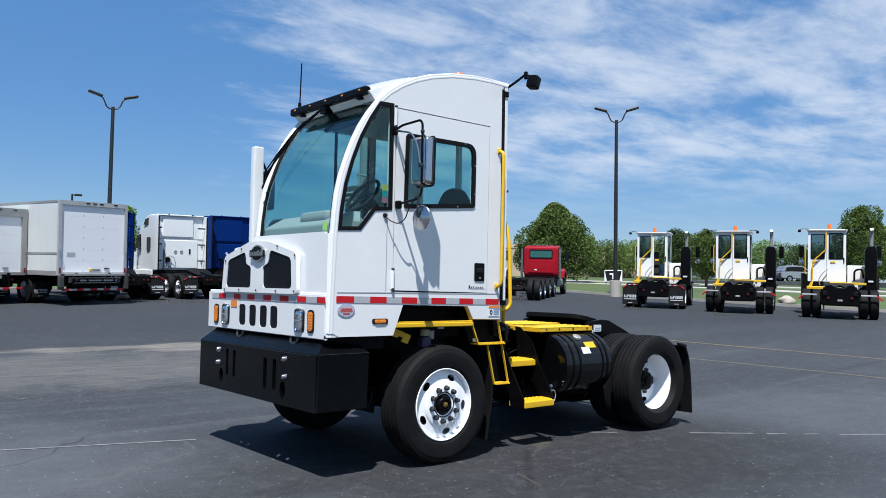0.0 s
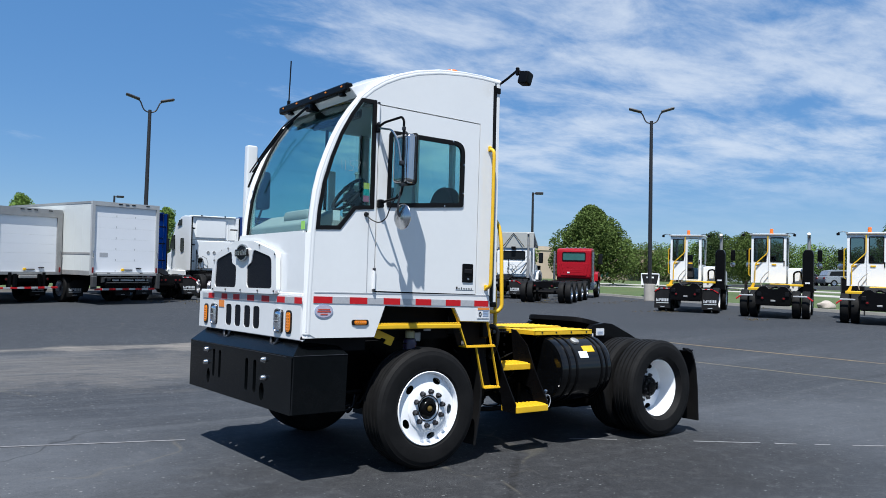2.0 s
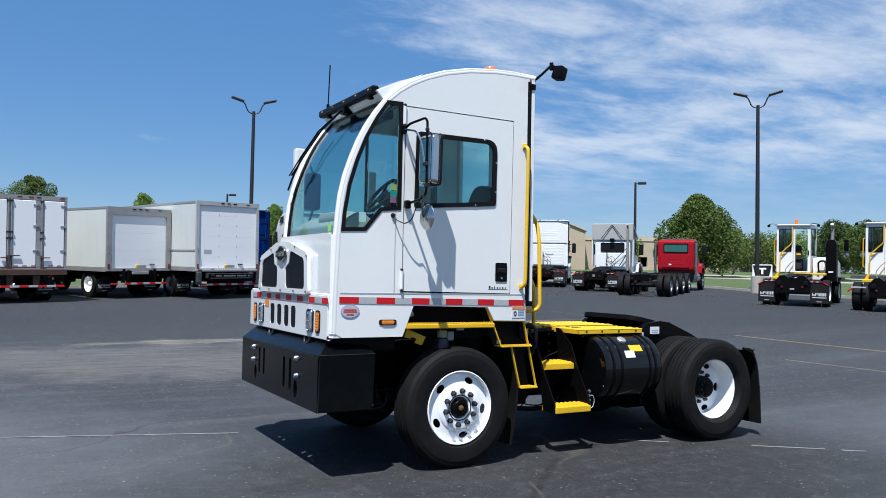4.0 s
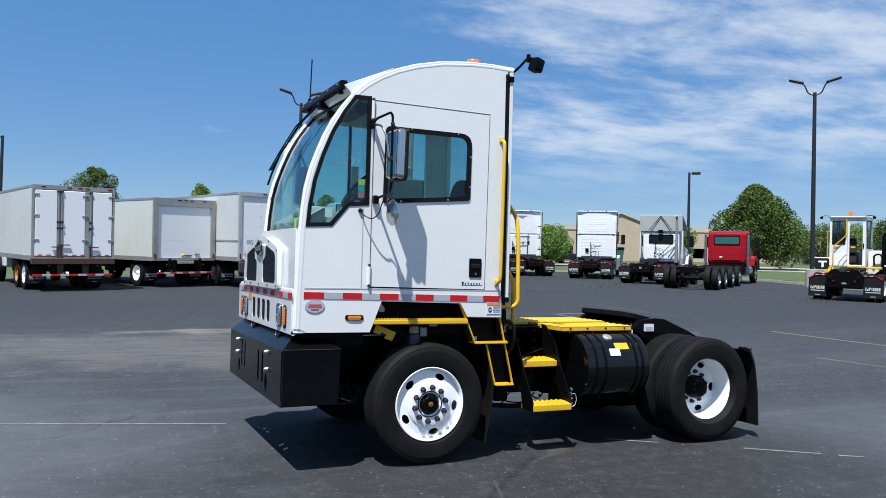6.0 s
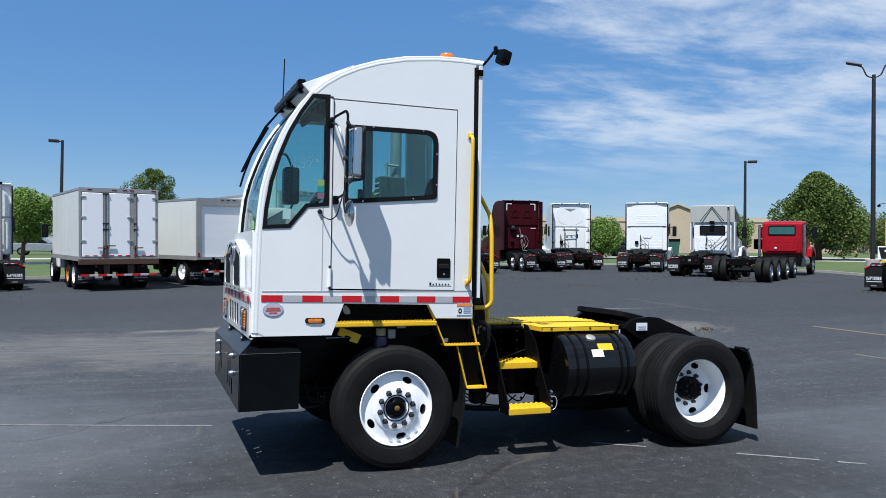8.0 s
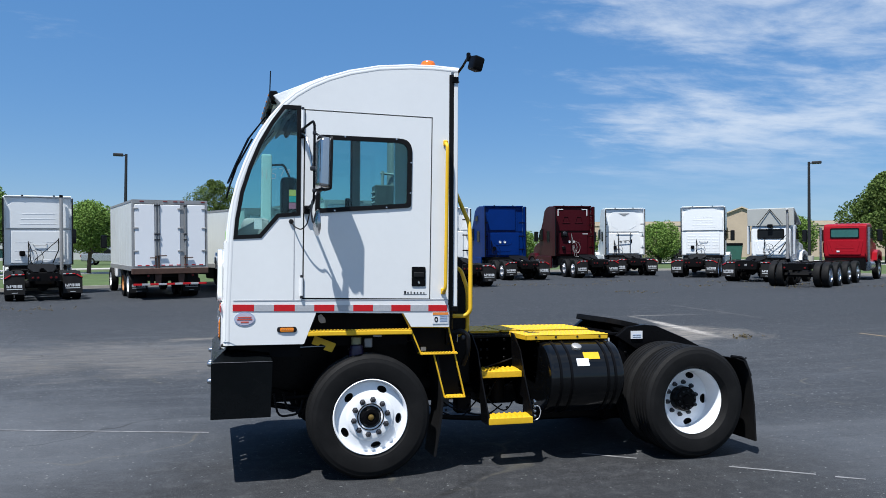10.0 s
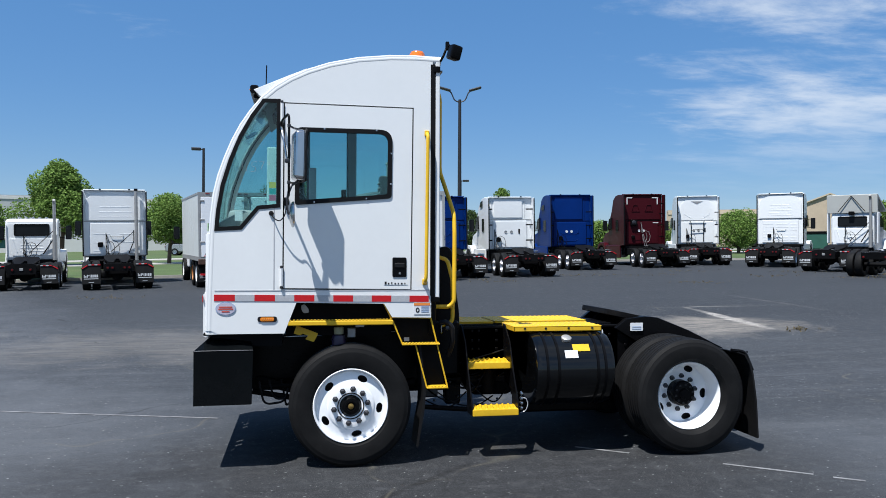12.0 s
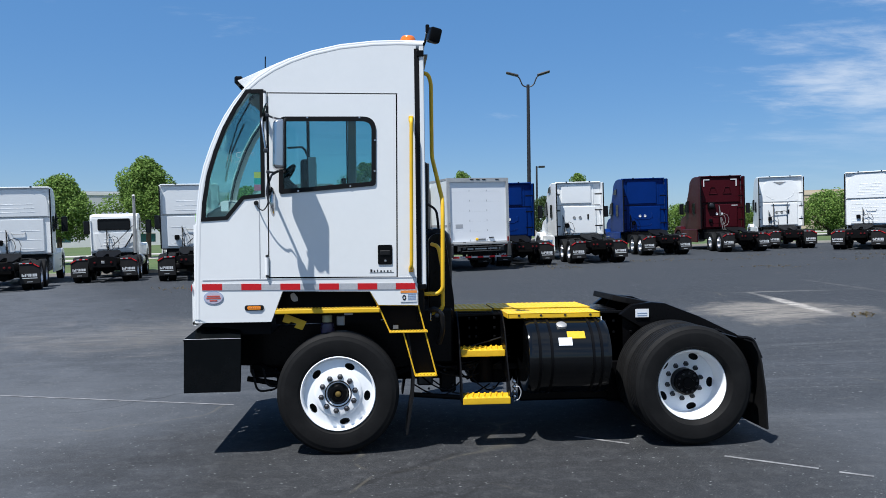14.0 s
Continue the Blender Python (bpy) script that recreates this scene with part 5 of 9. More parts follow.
tread(1.03, 1.41, -0.84, -0.56, 0.785)
tread(1.02, 1.415, -1.085, -0.87, 0.425)

# yellow cab step frame
ys_ = SIDE + 0.03
near("step_bar", box(bm_new(), (-0.505, ys_ - 0.03, 1.148), (0.345, ys_ + 0.10, 1.186), 0.006), YELLOW, "yellow toothed step bar under the door")
bm = bm_new()
for i in range(30):
    x = -0.49 + i * 0.0278
    box(bm, (x, ys_ - 0.028, 1.184), (x + 0.015, ys_ - 0.008, 1.198), 0.003)
near("step_bar_teeth", bm, YELLOW)


def flat_bar(pts, w=0.011, d=0.018, y=None):
    y = ys_ if y is None else y
    bm = bm_new()
    for (x0, z0), (x1, z1) in zip(pts, pts[1:]):
        v = Vector((x1 - x0, z1 - z0)).normalized()
        nx, nz = -v.y * w / 2, v.x * w / 2
        prism(bm, [(x0 + nx, z0 + nz), (x1 + nx, z1 + nz), (x1 - nx, z1 - nz), (x0 - nx, z0 - nz)], "y", y - d / 2, y + d / 2)
    return bm


near("step_frame", flat_bar([(0.262, 1.335), (0.345, 1.172), (0.425, 0.986)]), YELLOW)
near("step_frame", flat_bar([(0.335, 1.208), (0.660, 1.200), (0.805, 0.615)]), YELLOW)
near("step_frame", flat_bar([(0.536, 0.975), (0.629, 0.622), (0.808, 0.618)]), YELLOW)
for x0, x1, z in ((0.42, 0.735, 0.986), (0.628, 0.802, 0.624)):
    bm = bm_new()
    box(bm, (x0, ys_ - 0.03, z - 0.008), (x1, ys_ + 0.10, z + 0.004), 0.002)
    n = int((x1 - x0) / 0.026)
    for i in range(n):
        a = x0 + (x1 - x0) * (i + 0.2) / n
        box(bm, (a, ys_ - 0.028, z + 0.003), (a + 0.013, ys_ - 0.008, z + 0.015), 0.003)
    near("step_tread", bm, YELLOW)
near("step_back_plate", prism(bm_new(), [(0.28, 1.33), (0.66, 1.20), (0.80, 0.62), (0.63, 0.62), (0.54, 0.97), (0.42, 0.98)], "y", SIDE + 0.135, SIDE + 0.145), DARK)
near("arch_back", box(bm_new(), (-0.52, -0.90, 1.05), (0.35, -0.86, 1.34)), DARK)
near("yellow_lever", side_plate(rounded([(-0.459, 1.077), (-0.403, 1.061), (-0.387, 1.076), (-0.340, 1.058), (-0.364, 1.029), (-0.295, 1.005), (-0.260, 1.074), (-0.433, 1.142)], 0.008, 3), [], SIDE + 0.12, 0.012), YELLOW, "hooked yellow steel bracket")
res = near("fluid_reservoir", lathe(bm_new(), [(0.0, 0.90), (0.055, 0.90), (0.058, 1.02), (0.05, 1.055), (0.034, 1.065), (0.0, 1.065)], Matrix.Translation((-0.092, -0.96, 0)), 16), PURPLE, "dark violet fluid reservoir")
near("reservoir_cap", lathe(bm_new(), [(0.0, 1.066), (0.040, 1.066), (0.041, 1.118), (0.034, 1.126), (0.0, 1.126)], Matrix.Translation((-0.092, -0.96, 0)), 16), CREAM, "cream screw cap", res)
near("reservoir_bracket", box(bm_new(), (-0.155, -0.99, 1.018), (-0.025, -0.93, 1.026), 0.003), DARK, "", res)
near("white_tag", box(bm_new(), (0.047, -0.965, 1.121), (0.118, -0.960, 1.146)), GREY_TAPE)
near("paint_splash", prism(bm_new(), rounded([(-0.398, 1.30), (-0.37, 1.31), (-0.338, 1.27), (-0.336, 1.24), (-0.375, 1.235), (-0.395, 1.26)], 0.01, 3), "y", -0.907, -0.902), GREY_TAPE)
near("bracket_plate", box(bm_new(), (-0.02, -0.92, 1.03), (0.05, -0.90, 1.11), 0.006), GREY_METAL)
near("shock_absorber", tube(bm_new(), [(-0.06, -0.92, 0.86), (-0.06, -0.92, 1.06)], 0.04, 10), DARK)

# air cleaner tower and battery box behind the cab
near("air_cleaner", lathe(bm_new(), [(0.0, 1.0), (0.15, 1.0), (0.17, 1.08), (0.17, 1.70), (0.15, 1.80), (0.09, 1.86), (0.0, 1.87)], Matrix.Translation((0.92, 0.72, 0)), 22), BLACK, "black air cleaner canister")
near("intake_tower", box(bm_new(), (0.74, 0.70, 1.1), (0.85, 0.86, 2.56), 0.02), BLACK, "tall black intake duct behind the cab")
near("tower_bracket", tube(bm_new(), bent([(0.84, 0.68, 2.12), (0.93, 0.66, 2.06), (0.95, 0.66, 1.9), (0.95, 0.68, 1.7)], 0.05), 0.014, 6), BLACK)
near("battery_box", box(bm_new(), (0.68, -0.70, 0.66), (0.98, 0.5, 1.14), 0.02), BLACK)
near("gladhand", box(bm_new(), (0.80, -0.99, 1.085), (0.84, -0.95, 1.125), 0.012, 2), SHACKLE)
near("gladhand_hose", tube(bm_new(), bent([(0.76, -0.95, 1.14), (0.80, -0.97, 1.16), (0.86, -0.98, 1.12), (0.87, -0.96, 0.98), (0.84, -0.90, 0.86)], 0.05), 0.022, 8), INK)
near("gladhand", box(bm_new(), (0.755, -0.99, 1.06), (0.775, -0.96, 1.13), 0.008), CHROME)
rnd_ = random.Random(4)
for k in range(7):
    y, z = -0.54 - rnd_.random() * 0.12, 0.62 + rnd_.random() * 0.26
    near("hydraulic_hose", tube(bm_new(), bent([(0.62, y, z + 0.1), (0.85, y - 0.05, z - 0.12 * rnd_.random()), (1.15, y + 0.05, z - 0.2 * rnd_.random()), (1.5, y + 0.1, z + 0.05)], 0.2), 0.007, 6), INK)
for k in range(4):
    near("drain_valve", lathe(bm_new(), [(0.0, 0.0), (0.016, 0.004), (0.02, 0.02), (0.012, 0.035), (0.0, 0.04)], Matrix.Translation((1.462, -0.98, 0.415 + 0.041 * k)) @ Matrix.Rotation(radians(90), 4, "X"), 8), CHROME)
# pipes, fittings and wiring low on the frame
# unseen block added to keep sun off the ground under the tank
near("right_battery_box", box(bm_new(), (1.45, 0.32, 0.52), (2.45, 0.86, 1.0), 0.03, 2), DARK, "unseen dark block closing sun gaps on the far side")
near("air_dryer", lathe(bm_new(), [(0.0, 0.0), (0.06, 0.01), (0.075, 0.03), (0.075, 0.20), (0.05, 0.24), (0.0, 0.25)], Matrix.Translation((1.27, -0.56, 0.46)), 16), DARK, "black air dryer canister")
near("drain_wire", tube(bm_new(), bent([(1.465, -1.0, 0.50), (1.50, -1.01, 0.50), (1.52, -1.01, 0.45), (1.50, -1.01, 0.39), (1.455, -1.0, 0.375)], 0.04), 0.004, 5), GREY_TAPE)
near("step_support", tube(bm_new(), [(0.60, -0.72, 0.40), (1.02, -0.70, 0.36), (1.42, -0.70, 0.36)], 0.022, 8), DARK)
near("valve_block", box(bm_new(), (0.86, -0.66, 0.40), (1.0, -0.54, 0.58), 0.015), DARK)
near("valve_block", box(bm_new(), (0.66, -0.64, 0.46), (0.80, -0.54, 0.62), 0.015), LIFT_STEEL)
for k, (x, z) in enumerate(((0.70, 0.64), (0.76, 0.44), (0.90, 0.60), (0.97, 0.47), (1.10, 0.52), (1.16, 0.62), (1.33, 0.44))):
    near("pipe_fitting", lathe(bm_new(), [(0.0, 0.0), (0.010, 0.0), (0.012, 0.012), (0.007, 0.03), (0.0, 0.03)], Matrix.Translation((x, -0.67, z)) @ Matrix.Rotation(radians(90), 4, "X"), 8), SHACKLE)
for k, (xa, za, xb, zb, sag) in enumerate(((0.64, 0.60, 1.06, 0.50, 0.12), (0.80, 0.50, 1.30, 0.46, 0.10), (1.04, 0.66, 1.42, 0.52, 0.16), (0.62, 0.48, 0.98, 0.42, 0.06), (1.05, 0.56, 1.24, 0.70, 0.05))):
    y = -0.68 - 0.012 * k
    near("air_pipe", tube(bm_new(), bent([(xa, y + 0.08, za), (xa * 0.7 + xb * 0.3, y, za - sag), (xa * 0.3 + xb * 0.7, y, zb - sag * 0.8), (xb, y + 0.06, zb)], 0.08), 0.0065, 6), BLACK)
near("steering_drag_link", tube(bm_new(), [(-0.80, -0.66, 0.56), (-0.42, -0.72, 0.50), (-0.12, -0.74, 0.46)], 0.024, 8), DARK)
near("drag_link_joint", lathe(bm_new(), [(0.0, -0.03), (0.035, -0.02), (0.04, 0.0), (0.035, 0.02), (0.0, 0.03)], Matrix.Translation((-0.44, -0.72, 0.50)), 12), DARK)
near("front_spring", prism(bm_new(), [(-0.78, 0.66), (-0.70, 0.58), (-0.40, 0.50), (0.0, 0.47), (0.40, 0.50), (0.60, 0.58), (0.60, 0.62), (0.40, 0.56), (0.0, 0.53), (-0.40, 0.56), (-0.70, 0.66)], "y", -0.56, -0.48), DARK, "dark leaf spring")
for k, (xa, xb, low) in enumerate(((-0.74, -0.50, 0.47), (-0.66, -0.40, 0.50), (-0.56, -0.46, 0.44))):
    near("brake_hose", tube(bm_new(), bent([(xa, -0.78 + 0.05 * k, 0.66), (xa + 0.04, -0.80 + 0.05 * k, low), (xb - 0.03, -0.80 + 0.05 * k, low + 0.02), (xb, -0.78, 0.60)], 0.06), 0.010, 6), INK)
near("transmission", box(bm_new(), (0.0, -0.30, 0.45), (1.1, 0.24, 0.95), 0.08, 2), DARK)
near("hydraulic_tank", box(bm_new(), (1.15, -0.40, 0.42), (1.55, 0.34, 0.90), 0.05, 2), DARK)
# extended downwards to hold skylight off the ground below the tank
near("inner_tank_frame", box(bm_new(), (1.58, -0.50, 0.27), (2.42, -0.42, 0.60), 0.02), BLACK)
near("spring_hanger", prism(bm_new(), [(2.30, 0.62), (2.52, 0.62), (2.50, 0.40), (2.40, 0.34), (2.32, 0.40)], "y", -0.56, -0.40, 0.01), BLACK)
near("engine_sump", box(bm_new(), (-0.85, -0.32, 0.50), (-0.05, 0.26, 1.0), 0.06, 2), DARK)
near("drive_shaft", tube(bm_new(), [(1.1, -0.03, 0.62), (2.9, -0.03, 0.52)], 0.05, 10), DARK)
near("air_tank", lathe(bm_new(), [(0.0, 0.0), (0.10, 0.02), (0.115, 0.08), (0.115, 0.62), (0.10, 0.68), (0.0, 0.7)], Matrix.Translation((1.55, -0.30, 0.50)) @ Matrix.Rotation(radians(90), 4, "Y"), 16), DARK)
# plain block for the suspension, kept low to cut skylight underneath
near("rear_suspension", box(bm_new(), (2.36, -0.50, 0.24), (3.48, 0.44, 0.62), 0.06, 2), DARK)
near("front_axle", tube(bm_new(), [(0.0, -0.95, 0.50), (0.0, -0.6, 0.42), (0.0, 0.54, 0.42), (0.0, 0.9, 0.50)], 0.06, 8), DARK)
near("tie_rod", tube(bm_new(), [(-0.42, -0.75, 0.62), (-0.75, -0.70, 0.60)], 0.018, 6), DARK)
near("brake_chamber", lathe(bm_new(), [(0.0, 0.0), (0.08, 0.0), (0.09, 0.04), (0.08, 0.12), (0.0, 0.13)], Matrix.Translation((-0.35, -0.70, 0.60)) @ Matrix.Rotation(radians(90), 4, "Y"), 14), DARK)
near("rear_axle", tube(bm_new(), [(2.93, -0.9, 0.50), (2.93, 0.84, 0.50)], 0.10, 10), DARK)
near("differential", lathe(bm_new(), [(0.0, -0.24), (0.16, -0.2), (0.22, 0.0), (0.16, 0.2), (0.0, 0.24)], Matrix.Translation((2.93, -0.03, 0.50)), 16), DARK)


# wheels: outside faces -y before turning
def tyre_bm(bead=((0.292, 0.095), (0.302, 0.118), (0.324, 0.130))):
    half = list(bead) + [(0.327, 0.134), (0.333, 0.1345), (0.340, 0.136), (0.36, 0.1395), (0.40, 0.142), (0.425, 0.1405), (0.432, 0.1412), (0.440, 0.1395), (0.462, 0.1305), (0.467, 0.1308), (0.474, 0.125), (0.486, 0.114), (0.492, 0.108)]
    prof = [(r, -h) for r, h in half]
    gs = (-0.072, -0.026, 0.026, 0.072)
    for g in gs:
        prof += [(0.4955, g - 0.009), (0.482, g - 0.005), (0.482, g + 0.005), (0.4955, g + 0.009)]
    prof += [(r, h) for r, h in half[::-1]]
    prof += [(bead[0][0], -bead[0][1])]
    return prof


def wheel_matrix(x, y, z, side):
    """Local z points out of the tractor's side."""
    return Matrix.Translation((x, y, z)) @ Matrix.Rotation(radians(90 if side < 0 else -90), 4, "X")


TYRE_ME = finish("tyre", lathe(bm_new(), tyre_bm(), None, 72), RUBBER, 30)
REAR_TYRE_ME = finish("tyre", lathe(bm_new(), tyre_bm(((0.284, 0.05), (0.291, 0.070), (0.303, 0.094), (0.315, 0.116))), None, 72), RUBBER, 30)


def disc_with_holes(r0, r1, z0, z1, holes, n=120, rings=14, ecc=(0.026, 0.040)):
    """A dished ring from (r0, z0) to (r1, z1) with oval openings at the given radius and angles."""
    bm = bm_new()
    grid = []
    for i in range(rings + 1):
        f = i / rings
        r = r0 + (r1 - r0) * f
        z = z0 + (z1 - z0) * (f ** 1.6)
        grid.append([bm.verts.new((r * math.cos(2 * math.pi * k / n), r * math.sin(2 * math.pi * k / n), z)) for k in range(n)])
    for i in range(rings):
        for k in range(n):
            c = (grid[i][k].co + grid[i + 1][(k + 1) % n].co) / 2
            r, a = math.hypot(c.x, c.y), math.atan2(c.y, c.x)
            gap = False
            for hr, ha in holes:
                da = (a - ha + math.pi) % (2 * math.pi) - math.pi
                gap |= ((r - hr) / ecc[0]) ** 2 + (da * hr / ecc[1]) ** 2 < 1
            if not gap:
                bm.faces.new((grid[i][k], grid[i][(k + 1) % n], grid[i + 1][(k + 1) % n], grid[i + 1][k]))
    # draw the rim of each hole onto a true oval
    for v in bm.verts:
        r, a = math.hypot(v.co.x, v.co.y), math.atan2(v.co.y, v.co.x)
        if not v.is_boundary or not r0 + 0.01 < r < r1 - 0.01:
            continue
        for hr, ha in holes:
            da = (a - ha + math.pi) % (2 * math.pi) - math.pi
            p, q = (r - hr) / ecc[0], da * hr / ecc[1]
            k = math.hypot(p, q)
            if 0.3 < k < 1.8:
                nr, na = hr + p / k * ecc[0], ha + q / k * ecc[1] / hr
                v.co.x, v.co.y = nr * math.cos(na), nr * math.sin(na)
    return bm


def front_wheel(y, side):
    w = near("front_wheel", lathe(bm_new(), [(0.300, 0.112), (0.304, 0.124), (0.298, 0.130), (0.290, 0.126), (0.284, 0.10), (0.276, 0.07), (0.268, -0.10), (0.30, -0.115)], None, 64), RIM, "front wheel with white steel disc rim")
    w.matrix_basis = wheel_matrix(0.0, y, 0.498, side)
    t = near("tyre", bm_new(), RUBBER, "worn black rubber tyre", w)
    t.data = TYRE_ME
    holes = [(0.234, math.radians(-6 + 72 * k)) for k in range(5)]
    near("disc", disc_with_holes(0.09, 0.280, 0.112, 0.088, holes, ecc=(0.026, 0.042)), RIM, "", w)
    # black plate painting the dark behind the disc's holes
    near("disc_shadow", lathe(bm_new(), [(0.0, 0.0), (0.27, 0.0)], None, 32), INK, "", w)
    # dark drum added for the shade on the wheel's inner side
    near("brake_drum", lathe(bm_new(), [(0.0, -0.16), (0.24, -0.16), (0.262, -0.14), (0.262, -0.02)], None, 32), DARK, "", w)
    near("bolt_ring", lathe(bm_new(), [(0.088, 0.112), (0.10, 0.121), (0.172, 0.121), (0.192, 0.108)], None, 48), RIM, "", w)
    near("hub_ring", lathe(bm_new(), [(0.110, 0.119), (0.106, 0.126), (0.100, 0.124), (0.095, 0.085), (0.090, 0.080), (0.088, 0.10), (0.080, 0.102)], None, 32), RUST, "rust-stained hub flange", w)
    near("hub", lathe(bm_new(), [(0.084, 0.08), (0.080, 0.126), (0.064, 0.144), (0.040, 0.146), (0.036, 0.136), (0.0, 0.134)], None, 32), BLACK, "black hub", w)
    near("hub_cap", lathe(bm_new(), [(0.024, 0.132), (0.022, 0.146), (0.012, 0.150), (0.0, 0.150)], None, 20), BRASS, "small brass hub plug", w)
    nut = None
    for k in range(10):
        a = 2 * math.pi * (k + 0.3) / 10
        m = Matrix.Translation((0.138 * math.cos(a), 0.138 * math.sin(a), 0.119))
        if nut is None:
            nut = near("lug_nut", lathe(bm_new(), [(0.024, 0.0), (0.024, 0.008), (0.0185, 0.011), (0.0175, 0.036), (0.011, 0.042), (0.0, 0.043)], None, 6), NUT, "", w)
            nut.matrix_basis = m
        else:
            part_copy(nut, m)
    return w


def rear_wheel(y, side):
    w = near("rear_wheel", lathe(bm_new(), [(0.288, 0.058), (0.295, 0.074), (0.289, 0.082), (0.281, 0.077), (0.272, 0.055), (0.263, 0.02), (0.258, -0.06), (0.250, -0.115)], None, 64), RIM, "dual rear wheel with deep white rim")
    w.matrix_basis = wheel_matrix(2.93, y, 0.505, side)
    for dz in (0.0, -0.345):
        t = near("tyre", bm_new(), RUBBER, "worn black rubber tyre", w)
        t.data = REAR_TYRE_ME
        t.matrix_basis = Matrix.Translation((0, 0, dz))
    holes = [(0.222, math.radians(-3 + 72 * k)) for k in range(5)]
    near("disc", disc_with_holes(0.09, 0.254, -0.120, -0.092, holes, ecc=(0.028, 0.043)), RIM, "", w)
    # black plate, the dark seen through the disc's holes
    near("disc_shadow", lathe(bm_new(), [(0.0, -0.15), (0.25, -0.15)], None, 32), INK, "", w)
    near("hub", lathe(bm_new(), [(0.115, -0.123), (0.112, -0.095), (0.112, -0.05), (0.098, -0.04), (0.096, -0.02), (0.05, -0.015), (0.045, -0.002), (0.0, 0.0)], None, 32), BLACK, "black drive hub", w)
    nut = bolt = None
    for k in range(10):
        a = 2 * math.pi * (k + 0.3) / 10
        m = Matrix.Translation((0.148 * math.cos(a), 0.148 * math.sin(a), -0.116))
        m2 = Matrix.Translation((0.080 * math.cos(a), 0.080 * math.sin(a), -0.022))
        if nut is None:
            nut = near("lug_nut", lathe(bm_new(), [(0.023, 0.0), (0.023, 0.008), (0.0175, 0.010), (0.0165, 0.032), (0.0, 0.036)], None, 6), NUT, "", w)
            bolt = near("hub_bolt", lathe(bm_new(), [(0.010, 0.0), (0.009, 0.014), (0.0, 0.016)], None, 6), NUT, "", w)
            nut.matrix_basis, bolt.matrix_basis = m, m2
        else:
            part_copy(nut, m)
            part_copy(bolt, m2)
    return w


front_wheel(-1.0, -1)
front_wheel(0.94, 1)
rear_wheel(-1.085, -1)
rear_wheel(1.025, 1)

# mud flaps and fender bracket
for y0, y1 in ((-1.225, -0.60), (0.54, 1.165)):
    bm = bm_new()
    pts = [(3.36, 0.885), (3.43, 0.86), (3.475, 0.78), (3.505, 0.68), (3.535, 0.45), (3.553, 0.13)]
    prism(bm, pts + [(x - 0.014, z - 0.004) for x, z in pts[::-1]], "y", y0, y1)
    fl = near("mud_flap", bm, FLAP, "black rubber mud flap")
    bm = bm_new()
    tube(bm, bent([(3.30, y0 + 0.02, 0.90), (3.43, y0 + 0.02, 0.885), (3.50, y0 + 0.02, 0.72)], 0.05), 0.016, 6)
    near("flap_bracket", bm, BLACK, "", fl)
    bm = bm_new()
    tube(bm, bent([(3.30, y1 - 0.02, 0.90), (3.43, y1 - 0.02, 0.885), (3.50, y1 - 0.02, 0.72)], 0.05), 0.016, 6)
    near("flap_bracket", bm, BLACK, "", fl)
    for z in (0.875, 0.78, 0.70):
        near("flap_bolt", box(bm_new(), (3.455 + 0.03 * (z < 0.75), y0 + 0.004, z), (3.475 + 0.03 * (z < 0.75) - 0.03 * (z > 0.8), y0 + 0.028, z + 0.018), 0.005), NUT, "", fl)
for y0, y1 in ((-1.06, -0.76), (0.70, 1.0)):
    near("front_mud_flap", prism(bm_new(), [(0.58, 0.98), (0.625, 0.60), (0.616, 0.45), (0.588, 0.28), (0.562, 0.13), (0.546, 0.133), (0.566, 0.285), (0.596, 0.45), (0.603, 0.60), (0.562, 0.98)], "y", y0, y1), FLAP, "black rubber mud flap behind the front wheel")


# ---- parked vehicles behind ----
YARD_GLASS = glass_material("dark_tinted_glass", (0.40, 0.50, 0.50))
ORANGE_RIM = material("rusty_orange_rim", (0.40, 0.16, 0.04), 0.6, vary=0.3, scale=8, dirt=(0.12, 0.06, 0.03), dirt_amount=0.6)
FLAP_PRINT = material("pale_flap_print", (0.40, 0.42, 0.44), 0.7, vary=0.1, scale=6)
# Each stands in its own axes: x to its right, y ahead, z up; the cab's back wall is at y = 0.
TYRE_PROF = [(0.285, -0.10), (0.33, -0.132), (0.42, -0.14), (0.475, -0.128), (0.495, -0.10), (0.497, 0.0), (0.495, 0.10), (0.475, 0.128), (0.42, 0.14), (0.33, 0.132), (0.285, 0.10)]


def far_tyre():
    return finish("tyre", lathe(bm_new(), [(r * 1.02, h) for r, h in TYRE_PROF], Matrix.Rotation(radians(90), 4, "Y"), 26), RUBBER)


def far_rim(dish):
    """A wheel disc facing +x; dish: how far the face lies in from the rim's edge."""
    bm = bm_new()
    lathe(bm, [(0.29, 0.12), (0.275, 0.11), (0.262, 0.04), (0.25, 0.10 - dish), (0.16, 0.115 - dish), (0.12, 0.115 - dish), (0.10, 0.16 - dish * 0.6), (0.06, 0.18 - dish * 0.6), (0.0, 0.18 - dish * 0.6)], Matrix.Rotation(radians(90), 4, "Y"), 22)
    return bm


FAR_TYRE = far_tyre()
FAR_RIM_ALU_OUT = finish("rim", far_rim(0.0), ALU)
FAR_RIM_ALU_IN = finish("rim", far_rim(0.14), ALU)
FAR_RIM_WHITE_IN = finish("rim", far_rim(0.14), RIM)
FAR_RIM_ORANGE_IN = finish("rim", far_rim(0.14), ORANGE_RIM)


def put(name, mesh, parent, m, label=""):
    o = new(name, mesh)
    o.parent = parent
    o.matrix_basis = m
    if label:
        o["label"] = label
    return o


